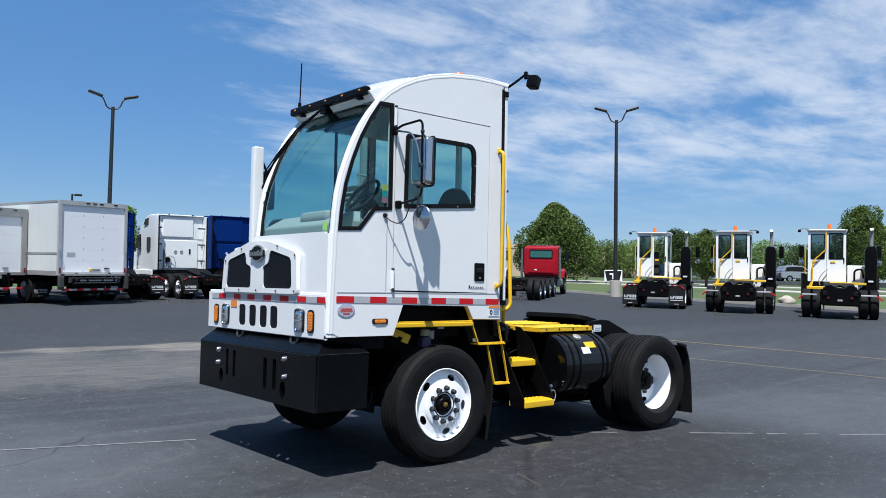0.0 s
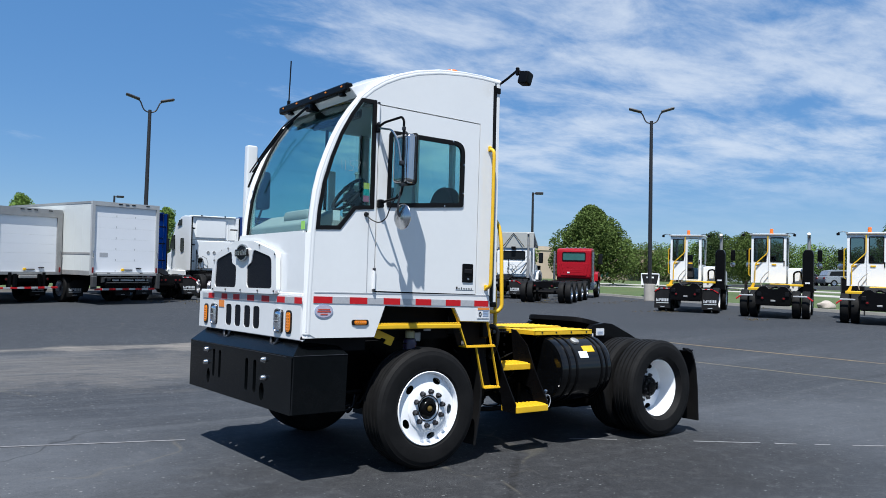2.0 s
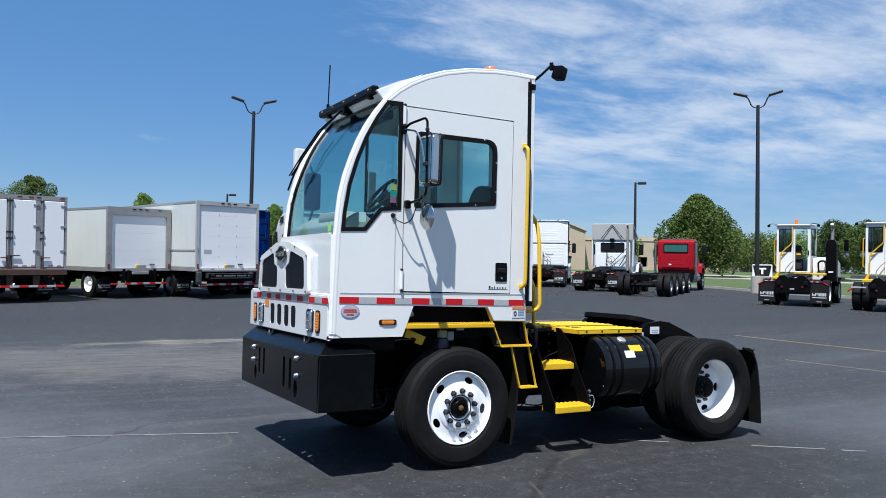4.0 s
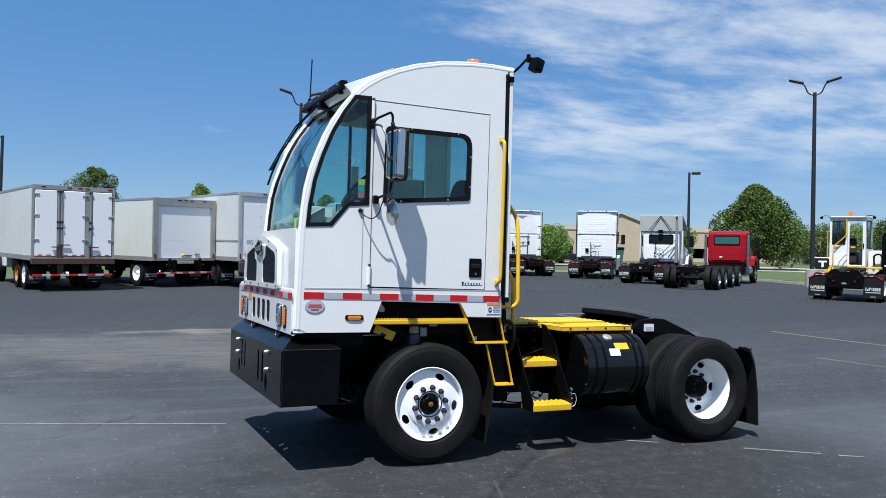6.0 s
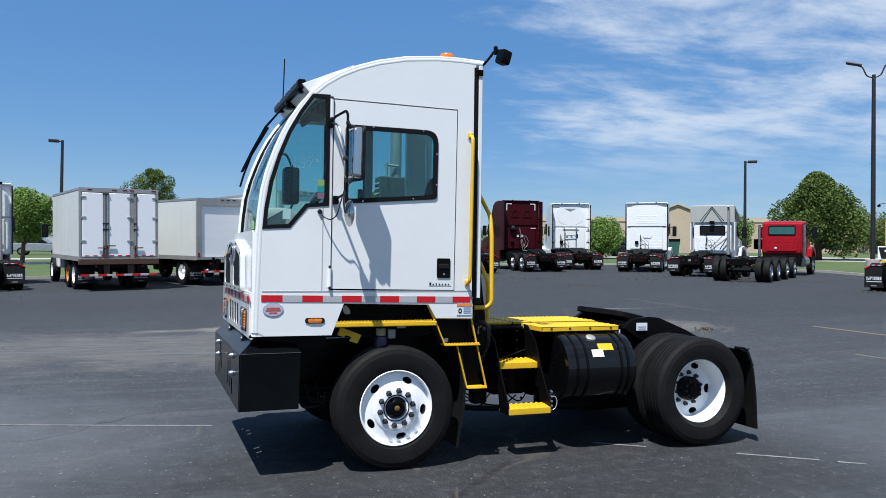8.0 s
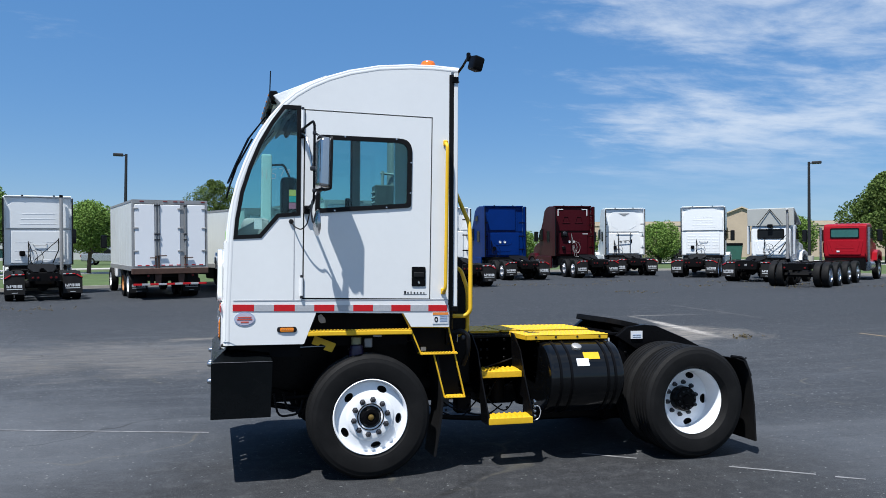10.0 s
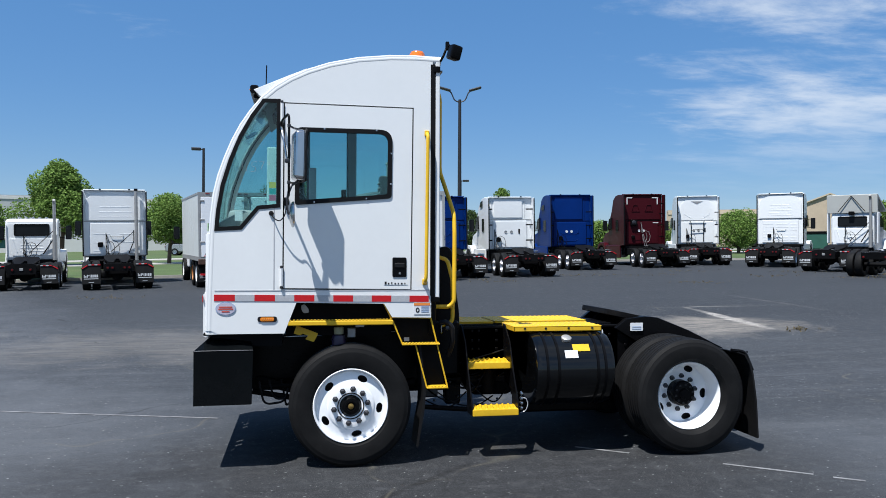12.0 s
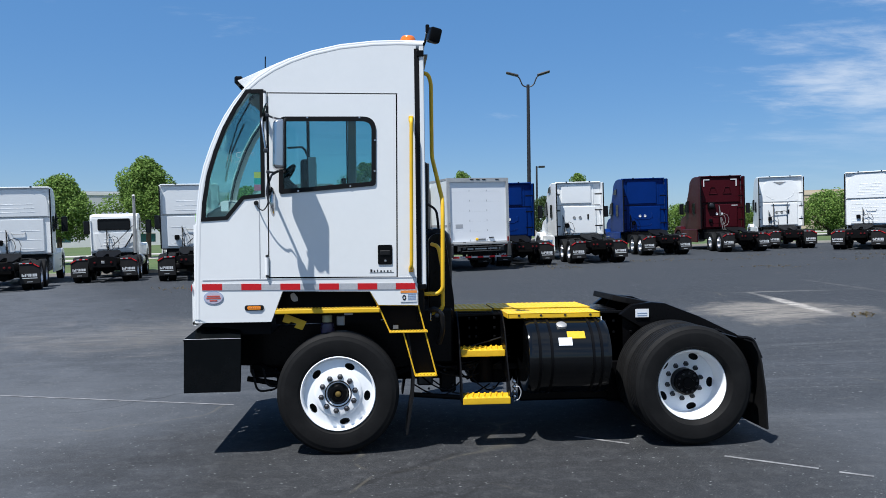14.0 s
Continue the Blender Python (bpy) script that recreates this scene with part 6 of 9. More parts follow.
def wheel(parent, x, y, side, rim, dual=False, z=0.505):
    """One wheel end of an axle: side is +1 on the right; dual tyres sit side by side."""
    turn = pose(x, y, z, 0, 0, 0 if side > 0 else 180)
    t = put("tyre", FAR_TYRE, parent, turn)
    put("rim", rim, t, Matrix())
    if dual:
        put("tyre", FAR_TYRE, parent, pose(x - side * 0.33, y, z, 0, 0, 0))


def hung_flap(parent, x, y, top, h, w=0.60, marks=True, lean=0, hanger=True):
    bm = bm_new()
    s = 1 if x > 0 else -1
    c = w * 0.36
    prism(bm, [(-s * w / 2, -h), (s * w / 2, -h), (s * w / 2, -c * 0.62), (s * (w / 2 - c), 0), (-s * w / 2, 0)], "y", -0.008, 0.008, 0.0)
    f = part("mud_flap", bm, FLAP, parent, "black rubber mud flap with pale printed bars" if marks else "plain black rubber mud flap")
    f.matrix_basis = pose(x, y, top, lean, 0, 0)
    if marks:
        bm = bm_new()
        a = -w * 0.39
        for k, u in enumerate((0.05, 0.06, 0.06, 0.05, 0.03, 0.09, 0.04, 0.09, 0.09)):
            box(bm, (a, -0.014, -h * (0.65 if k != 3 else 0.58)), (a + w * u, -0.008, -h * (0.50 if k != 1 else 0.56)))
            a += w * (u + 0.024)
        box(bm, (-w * 0.38, -0.014, -h * 0.745), (w * 0.38, -0.008, -h * 0.705))
        box(bm, (-w * 0.14, -0.014, -h * 0.93), (w * 0.14, -0.008, -h * 0.905))
        part("print", bm, FLAP_PRINT, f)
    if hanger:
        bm = bm_new()
        n = 4
        flat = w - c
        lo = -w / 2 if s > 0 else w / 2 - flat
        box(bm, (lo, -0.03, 0.0), (lo + flat, 0.01, 0.045), 0.006)
        part("hanger", bm, BLACK, f)
        bm = bm_new()
        ln = math.hypot(c, c * 0.62)
        box(bm, (0, -0.03, 0.0), (ln, 0.01, 0.045), 0.006)
        arm = part("hanger_end", bm, BLACK, f)
        arm.matrix_basis = Matrix.Translation((s * (w / 2 - c), 0, 0)) @ Matrix.Diagonal((s, 1, 1, 1)) @ Matrix.Rotation(math.atan2(0.62, 1), 4, "Y")
        for k in range(n):
            bm = bm_new()
            box(bm, (lo + k * flat / n, -0.034, 0.008), (lo + (k + 1) * flat / n - 0.004, -0.03, 0.038))
            part("reflective_strip", bm, RED_TAPE if k % 2 else GREY_TAPE, f)
        bm = bm_new()
        box(bm, (ln * 0.1, -0.034, 0.008), (ln * 0.9, -0.03, 0.038))
        part("reflective_strip", bm, RED_TAPE, f).matrix_basis = arm.matrix_basis
    return f


def chassis(parent, back, front, rail_z=0.95):
    for s in (-1, 1):
        bm = bm_new()
        box(bm, (s * 0.43 - 0.04, back, rail_z - 0.25), (s * 0.43 + 0.04, front, rail_z), 0.008)
        part("frame_rail", bm, BLACK, parent)
    for y in np.arange(back + 0.05, front, 1.3):
        bm = bm_new()
        box(bm, (-0.42, y, rail_z - 0.22), (0.42, y + 0.10, rail_z - 0.03), 0.01)
        part("crossmember", bm, DARK, parent)


def under_gear(parent, y0, y1, axles):
    """Air-ride running gear between the rails: spring pots, tank, axle beams, brake pots."""
    part("suspension", box(bm_new(), (-0.36, y0, 0.55), (0.36, y1, 0.80), 0.04), DARK, parent)
    for y in axles:
        bm = bm_new()
        tube(bm, [(-0.75, y, 0.5), (0.75, y, 0.5)], 0.08, 8)
        lathe(bm, [(0.0, -0.2), (0.17, -0.15), (0.2, 0), (0.17, 0.15), (0.0, 0.2)], Matrix.Translation((0, y, 0.5)) @ Matrix.Rotation(radians(90), 4, "X"), 12)
        part("drive_axle", bm, DARK, parent)
        for s in (-1, 1):
            bm = bm_new()
            lathe(bm, [(0.0, 0.0), (0.12, 0.0), (0.15, 0.05), (0.15, 0.17), (0.12, 0.22), (0.0, 0.22)], Matrix.Translation((s * 0.48, y - 0.32, 0.45)), 14)
            part("air_spring", bm, DARK, parent)
            bm = bm_new()
            lathe(bm, [(0.0, 0.0), (0.09, 0.0), (0.10, 0.05), (0.10, 0.16), (0.06, 0.22), (0.0, 0.22)], Matrix.Translation((s * 0.30, y - 0.18, 0.62)) @ Matrix.Rotation(radians(90), 4, "X"), 12)
            part("brake_pot", bm, BLACK, parent)


def fifth_wheel(parent, y, z, tilt=13):
    """The coupling plate, tipped back on its stand, with its ramps."""
    bm = bm_new()
    out = [(-0.40, 0.44), (-0.46, 0.2), (-0.46, -0.15), (-0.36, -0.50), (-0.30, -0.72), (-0.14, -0.72), (-0.05, -0.2), (0.05, -0.2), (0.14, -0.72), (0.30, -0.72), (0.36, -0.50), (0.46, -0.15), (0.46, 0.2), (0.40, 0.44)]
    prism(bm, out, "z", -0.03, 0.035, 0.008)
    for s in (-1, 1):
        box(bm, (s * 0.40 - 0.03, -0.3, -0.12), (s * 0.40 + 0.03, 0.3, -0.03))
    bm.transform(Matrix.Translation((0, y, z)) @ Matrix.Rotation(radians(tilt), 4, "X"))
    fw = part("fifth_wheel", bm, DARK, parent, "greasy black fifth wheel plate tipped back")
    for s in (-1, 1):
        part("stand", prism(bm_new(), [(y - 0.32, z - 0.20), (y + 0.32, z - 0.20), (y + 0.12, z - 0.02), (y - 0.12, z - 0.02)], "x", s * 0.42 - 0.03, s * 0.42 + 0.03), BLACK, fw)


def tail_lights(parent, y, z, xs):
    for x in xs:
        bm = bm_new()
        lathe(bm, [(0.0, 0.0), (0.04, 0.0), (0.042, 0.010), (0.03, 0.016), (0.0, 0.018)], Matrix.Translation((x, y, z)) @ Matrix.Rotation(radians(90), 4, "X"), 14)
        tl = part("tail_light", bm, RED_LENS, parent, "round red tail light")
        bm = bm_new()
        lathe(bm, [(0.042, 0.0), (0.058, 0.0), (0.056, 0.02), (0.042, 0.02)], Matrix.Translation((x, y, z)) @ Matrix.Rotation(radians(90), 4, "X"), 14)
        part("lamp_ring", bm, GASKET, tl)


def hoses(parent, x, z0, z1, y=-0.06, reach=-1.0, mat=None):
    """Air lines that hang in a loop from a pole and run back over the deck."""
    rnd = random.Random(int(abs(x) * 100) + 7)
    part("hose_pole", tube(bm_new(), [(x, y - 0.03, z1), (x, y - 0.03, z0 + 0.15)], 0.014, 6), BLACK, parent)
    for k in range(2):
        a = x + 0.04 + k * 0.07
        r = 0.16 + 0.07 * k
        loop = [(x, y - 0.05, z0 + 0.12)]
        for i in range(9):
            an = math.pi * (0.75 - 1.9 * i / 8)
            loop.append((a + r * 0.75 + r * math.cos(an), y - 0.08 - 0.02 * i, (z0 + z1) / 2 - 0.1 + (0.30 + 0.04 * k) * math.sin(an)))
        loop += [(a + 0.05 + rnd.uniform(-0.1, 0.1), y - 0.35, z1 - 0.02), (a + 0.15, reach, z1 - 0.06)]
        part("air_hose", tube(bm_new(), loop, 0.011, 5), mat or DARK, parent)


def mirror_pair(parent, x, y, z, mat=BLACK, h=0.55):
    for s in (-1, 1):
        bm = bm_new()
        box(bm, (s * (x + 0.18) - 0.12, y - 0.06, z), (s * (x + 0.18) + 0.12, y + 0.08, z + h), 0.04, 2)
        mi = part("mirror", bm, mat, parent)
        bm = bm_new()
        box(bm, (s * (x + 0.18) - 0.09, y - 0.066, z + 0.04), (s * (x + 0.18) + 0.09, y - 0.06, z + h - 0.04))
        part("mirror_glass", bm, DARK_GLASS, mi)
        for u, v in ((0.85, 0.92), (0.15, 0.08)):
            part("mirror_arm", tube(bm_new(), [(s * (x - 0.2), y + 0.1, z + h * u), (s * (x + 0.16), y + 0.02, z + h * v)], 0.016, 6), BLACK, mi)


def rib(parent, x0, x1, z, y, paint, h=0.035):
    """A pressed rib standing proud of a back wall."""
    part("pressed_rib", box(bm_new(), (x0, y - 0.005, z), (x1, y + 0.004, z + h), 0.005), paint, parent)


def tapered(bm, y0, y1, k):
    """Draws the front of a cab in, from its full width at y0 to the share k at y1."""
    for v in bm.verts:
        f = min(max((v.co.y - y0) / (y1 - y0), 0.0), 1.0)
        v.co.x *= 1 - (1 - k) * f * f
    return bm


def arched(w, z0, z1, n=10):
    """A panel outline (x, z) with a broad arch for its top."""
    pts = [(-w, z0), (w, z0)]
    for i in range(n + 1):
        a = math.pi * i / n
        pts.append((w * math.cos(a), z1 - 0.55 + 0.55 * math.sin(a) ** 0.7))
    return pts


def sleeper_truck(place, paint, style, label, rim=None, group="parked road tractors", top=3.95, pipe=False, w=1.2, tail=-3.75, ribbed=False):
    """A highway tractor with a sleeper, seen mostly from behind; tail: where its mud flaps hang."""
    rim = rim or FAR_RIM_ALU_IN
    t = thing("sleeper_tractor_truck", label, "truck", group, place)
    white = paint is WHITE_FAR
    prof = [(0.0, 1.16), (0.0, top - 0.03), (0.06, top), (0.7, top + 0.03), (1.15, top - 0.02), (1.6, top - 0.22), (1.95, 3.25), (2.3, 2.9), (2.62, 2.65), (3.0, 2.05), (3.05, 1.10), (0.3, 1.10)]
    part("cab", tapered(prism(bm_new(), prof, "x", -w + 0.03, w - 0.03, 0.05), 0.9, 3.0, 0.84), paint, t)
    hood = part("hood", tapered(prism(bm_new(), [(3.0, 0.85), (3.0, 2.02), (4.1, 1.85), (4.75, 1.62), (4.95, 1.2), (4.98, 0.6), (4.6, 0.5)], "x", -0.92, 0.92, 0.09), 3.0, 5.0, 0.8), paint, t)
    for s in (-1, 1):
        part("fender", prism(bm_new(), [(3.25, 0.75), (3.3, 1.05), (3.6, 1.28), (4.3, 1.30), (4.75, 1.1), (4.9, 0.7), (4.75, 0.7), (4.55, 0.98), (4.2, 1.12), (3.8, 1.1), (3.5, 0.95), (3.42, 0.75)], "x", s * 0.72, s * 1.14, 0.02), paint, hood)
        part("side_skirt", box(bm_new(), (s * (w - 0.05) - 0.03, 0.35, 0.42), (s * (w - 0.05) + 0.03, 3.0, 1.14), 0.02), paint, t)
        for z in (0.55, 0.85):
            part("cab_step", box(bm_new(), (s * w - 0.10, 2.2, z), (s * w + 0.02, 2.75, z + 0.05), 0.01), ALU, t)
        x = s * (w - 0.03) * 0.93
        part("door_window", prism(bm_new(), [(2.05, 2.12), (2.72, 2.12), (2.40, 2.70), (2.05, 2.78)], "x", x - 0.06, x + 0.06), DARK_GLASS, t)
        part("bunk_window", prism(bm_new(), rounded(rect(0.62, 2.0, 1.08, 2.62), 0.08), "x", s * (w - 0.05), s * (w - 0.018)), DARK_GLASS, t)
        if style == "round":
            part("roof_window", prism(bm_new(), [(0.95, 3.2), (1.55, 3.2), (1.35, 3.45), (0.95, 3.5)], "x", s * (w - 0.09), s * (w - 0.02)), DARK_GLASS, t)
        out = -0.12 if style == "tall" else -0.40
        ext = part("side_extender", box(bm_new(), (s * (w - 0.02) - 0.022, out, 1.16), (s * (w - 0.02) + 0.022, 0.03, top - 0.03), 0.018, 2), paint, t)
        part("rubber_edge", box(bm_new(), (s * (w - 0.02) - 0.026, out - 0.05, 1.16), (s * (w - 0.02) + 0.026, out, top - 0.06), 0.01), GASKET, ext)
        if style in ("round", "square", "plain"):
            reach = {"round": 0.34, "square": 0.2, "plain": 0.26}[style]
            zs = (1.62, 2.28, 2.92, 3.5) if style == "plain" else (1.55, 2.28, 3.02)
            for z in zs:
                if z > top - 0.3:
                    continue
                a, b = sorted((s * (w - 0.045 - reach * (1 if s > 0 else 0.5)), s * (w - 0.045)))
                part("extender_brace", box(bm_new(), (a, -0.30, z), (b, -0.24, z + 0.06), 0.008), BLACK, t)
    # back wall: a raised lower panel, a seam, and an upper panel
    low_top = 2.50
    part("back_panel", box(bm_new(), (-w + 0.28, -0.05, 1.24), (w - 0.28, 0.01, low_top), 0.03, 2), paint, t)
    part("wall_seam", box(bm_new(), (-w + 0.06, -0.012, low_top + 0.05), (w - 0.06, 0.004, low_top + 0.075)), GREY_METAL if white else BLACK, t)
    part("roof_edge", box(bm_new(), (-w + 0.05, -0.10, top - 0.03), (w - 0.05, 0.04, top + 0.025), 0.014), paint, t)
    for x in (-0.55, 0.55):
        part("roof_clip", box(bm_new(), (x - 0.035, -0.11, top - 0.005), (x + 0.035, -0.05, top + 0.05), 0.01), BLACK, t)
    if style == "tall":
        bm = bm_new()
        prism(bm, arched(w - 0.12, low_top + 0.10, top - 0.06), "y", -0.05, 0.004, 0.012)
        part("upper_back_panel", bm, paint, t)
        n = 5 if ribbed else 3
        for k in range(n):
            z = low_top + 0.25 + (top - low_top - 0.75) / n * k
            rib(t, -0.62 + 0.03 * k, 0.66 - 0.03 * k, z, -0.05, paint, 0.03 if ribbed else 0.02)
        for k in range(6 if ribbed else 3):
            z = 1.36 + (0.18 if ribbed else 0.34) * k
            for a, b in ((-w + 0.34, -0.35), (-0.25, 0.42), (0.52, w - 0.34)) if ribbed else ((-w + 0.4, -0.2), (0.15, w - 0.4)):
                rib(t, a, b, z, -0.05, paint, 0.03 if ribbed else 0.018)
        part("wall_handle", tube(bm_new(), bent([(-0.2, -0.055, 2.0), (-0.15, -0.09, 1.94), (0.25, -0.09, 1.94), (0.3, -0.055, 2.0)], 0.03), 0.012, 6), GREY_METAL, t)
    elif style == "square":
        part("upper_back_panel", prism(bm_new(), rounded([(-0.95, low_top + 0.1), (0.95, low_top + 0.1), (0.95, top - 0.5), (0.6, top - 0.16), (-0.6, top - 0.16), (-0.95, top - 0.5)], 0.12), "y", -0.018, 0.004, 0.008), paint, t)
        part("pressed_panel", prism(bm_new(), [(-0.34, top - 0.30), (0.34, top - 0.30), (0.2, top - 0.36), (0.0, top - 0.47), (-0.2, top - 0.36)], "y", -0.034, -0.01), GREY_METAL, t, "grey wedge badge on the sleeper back")
        for s in (-1, 1):
            part("pressed_rib", tube(bm_new(), [(s * 0.35, -0.02, 2.72), (s * 0.72, -0.02, 2.95), (s * 0.78, -0.02, 3.25)], 0.012, 6), paint, t)
        part("grab_hoop", tube(bm_new(), bent([(-0.36, -0.10, 1.3), (-0.36, -0.14, 2.42), (-0.42, -0.12, 2.55)], 0.05), 0.022, 6), BLACK, t)
        part("grab_hoop", tube(bm_new(), bent([(0.36, -0.10, 1.3), (0.36, -0.14, 2.42), (0.42, -0.12, 2.55)], 0.05), 0.022, 6), BLACK, t)
        part("grab_bar", tube(bm_new(), bent([(-0.36, -0.14, 1.98), (-0.1, -0.15, 2.02), (0.28, -0.15, 2.05), (0.36, -0.14, 1.92)], 0.06), 0.018, 6), BLACK, t)
        part("grab_bar", box(bm_new(), (-0.5, -0.13, 2.52), (0.5, -0.10, 2.55), 0.006), GREY_METAL, t)
    elif style == "plain":
        part("upper_back_panel", box(bm_new(), (-w + 0.14, -0.035, low_top + 0.12), (w - 0.14, 0.01, top - 0.14), 0.03, 2), paint, t)
        for s in (-1, 1):
            loop = [(s * 0.16, -0.045, 3.10), (s * 0.62, -0.045, 3.10), (s * 0.52, -0.045, 3.46), (s * 0.28, -0.045, 3.46), (s * 0.16, -0.045, 3.10)]
            part("pressed_rib", tube(bm_new(), loop, 0.02, 6), paint, t)
            part("reflective_strip", prism(bm_new(), [(s * 0.58, top - 0.16), (s * 0.92, top - 0.16), (s * 0.92, top - 0.56), (s * 0.87, top - 0.56), (s * 0.87, top - 0.21), (s * 0.58, top - 0.21)], "y", -0.06, -0.03), LABEL, t, "white corner reflector strip")
        sb = part("side_box", box(bm_new(), (-0.72, -0.20, 2.28), (-0.34, -0.04, 2.62), 0.02), BLACK, t)
        part("box_fan", lathe(bm_new(), [(0.0, 0.02), (0.10, 0.02), (0.13, 0.0), (0.14, -0.01)], Matrix.Translation((-0.53, -0.2, 2.45)) @ Matrix.Rotation(radians(90), 4, "X"), 16), NUT, sb)
        part("reflective_strip", box(bm_new(), (0.62, -0.062, 2.42), (0.95, -0.05, 2.46)), LABEL, t)
    else:
        part("upper_back_panel", box(bm_new(), (-w + 0.34, -0.045, low_top + 0.14), (w - 0.50, 0.01, top - 0.12), 0.03, 2), paint, t)
        for x in (-w + 0.22, w - 0.40):
            part("wall_bead", box(bm_new(), (x - 0.012, -0.02, 1.3), (x + 0.012, 0.004, top - 0.15), 0.006), paint, t)
    for z in () if white else (1.46, 1.82):
        part("pressed_rib", tube(bm_new(), [(-0.55, -0.055, z + 0.10), (-0.38, -0.055, z), (0.30, -0.055, z), (0.45, -0.055, z + 0.10)], 0.010, 6), paint, t)
    if style != "tall":
        for x in (-0.20, 0.08):
            bm = bm_new()
            lathe(bm, [(0.0, 0.01), (0.045, 0.01), (0.05, 0.02), (0.068, 0.02), (0.072, 0.0)], Matrix.Translation((x, -0.05, 1.98)) @ Matrix.Rotation(radians(90), 4, "X"), 16)
            part("round_vent", bm, GREY_METAL if white else LABEL, t)
        part("small_hatch", box(bm_new(), (0.42, -0.07, 1.88), (0.50, -0.04, 2.12), 0.012), GASKET if white else paint, t)
    # deck, rails, running gear
    chassis(t, tail - 0.35, 4.2)
    part("deck_plate", box(bm_new(), (-0.62, -1.25, 0.97), (0.62, -0.2, 1.02), 0.01), DARK, t)
    part("battery_box", box(bm_new(), (-0.95, -0.62, 0.62), (-0.5, 0.0, 1.0), 0.03), DARK, t)
    part("air_tank", lathe(bm_new(), [(0.0, 0.0), (0.11, 0.02), (0.13, 0.06), (0.13, 0.74), (0.11, 0.78), (0.0, 0.8)], Matrix.Translation((0.62, -0.85, 0.72)) @ Matrix.Rotation(radians(-90), 4, "X"), 16), DARK, t)
    part("underbody", box(bm_new(), (-1.0, 0.0, 0.60), (1.0, 2.9, 1.14), 0.03), DARK, t)
    ax = (tail + 1.95, tail + 0.62)
    fifth_wheel(t, tail + 1.3, 1.12)
    under_gear(t, tail + 0.1, tail + 2.4, ax)
    if pipe:
        part("exhaust_pipe", tube(bm_new(), [(0.80, -0.22, 0.95), (0.80, -0.22, top - 0.02)], 0.066, 12), GREY_METAL, t, "tall grey exhaust pipe")
        part("pipe_cap", tube(bm_new(), [(0.80, -0.22, top - 0.04), (0.80, -0.22, top + 0.06)], 0.072, 12), BLACK, t)
        part("diagonal_stay", tube(bm_new(), [(-0.15, -0.12, 1.35), (0.70, -0.2, 2.15)], 0.016, 6), BLACK, t)
        part("diagonal_stay", tube(bm_new(), [(0.50, -0.16, 1.25), (0.70, -0.2, 1.75), (0.70, -0.2, 2.2)], 0.022, 6), BLACK, t)
    hoses(t, {"plain": -0.1, "square": -0.62, "tall": -0.35}.get(style, -0.75), 1.95 if style != "plain" else 2.35, 1.15, mat=GREY_METAL if paint is MAROON else None)
    part("gladhand_rack", box(bm_new(), (-0.66, -0.14, 1.52), (-0.46, -0.05, 1.72), 0.03), BLACK, t)
    for y in ax:
        for s in (-1, 1):
            wheel(t, s * 1.06, y, s, rim, True)
    for s in (-1, 1):
        wheel(t, s * 1.02, 4.05, s, rim)
        hung_flap(t, s * 0.90, tail, 0.90, 0.66, w=0.62, lean=-7)
        bm = bm_new()
        lathe(bm, [(0.0, 0), (0.3, 0.0), (0.31, 0.02), (0.31, 1.18), (0.3, 1.2), (0.0, 1.2)], Matrix.Translation((s * 0.86, 0.6, 0.75)) @ Matrix.Rotation(radians(-90), 4, "X"), 20)
        part("fuel_tank", bm, ALU, t)
    yb = tail - 0.35
    part("tail_plate", prism(bm_new(), [(-0.50, 0.70), (0.50, 0.70), (0.50, 0.92), (0.42, 0.98), (-0.42, 0.98), (-0.50, 0.92)], "y", yb - 0.06, yb, 0.008), DARK, t)
    tail_lights(t, yb - 0.06, 0.82, (-0.36, -0.2, 0.2, 0.36))
    mirror_pair(t, w + 0.02, 2.35, 2.0, h=0.62)
    return t


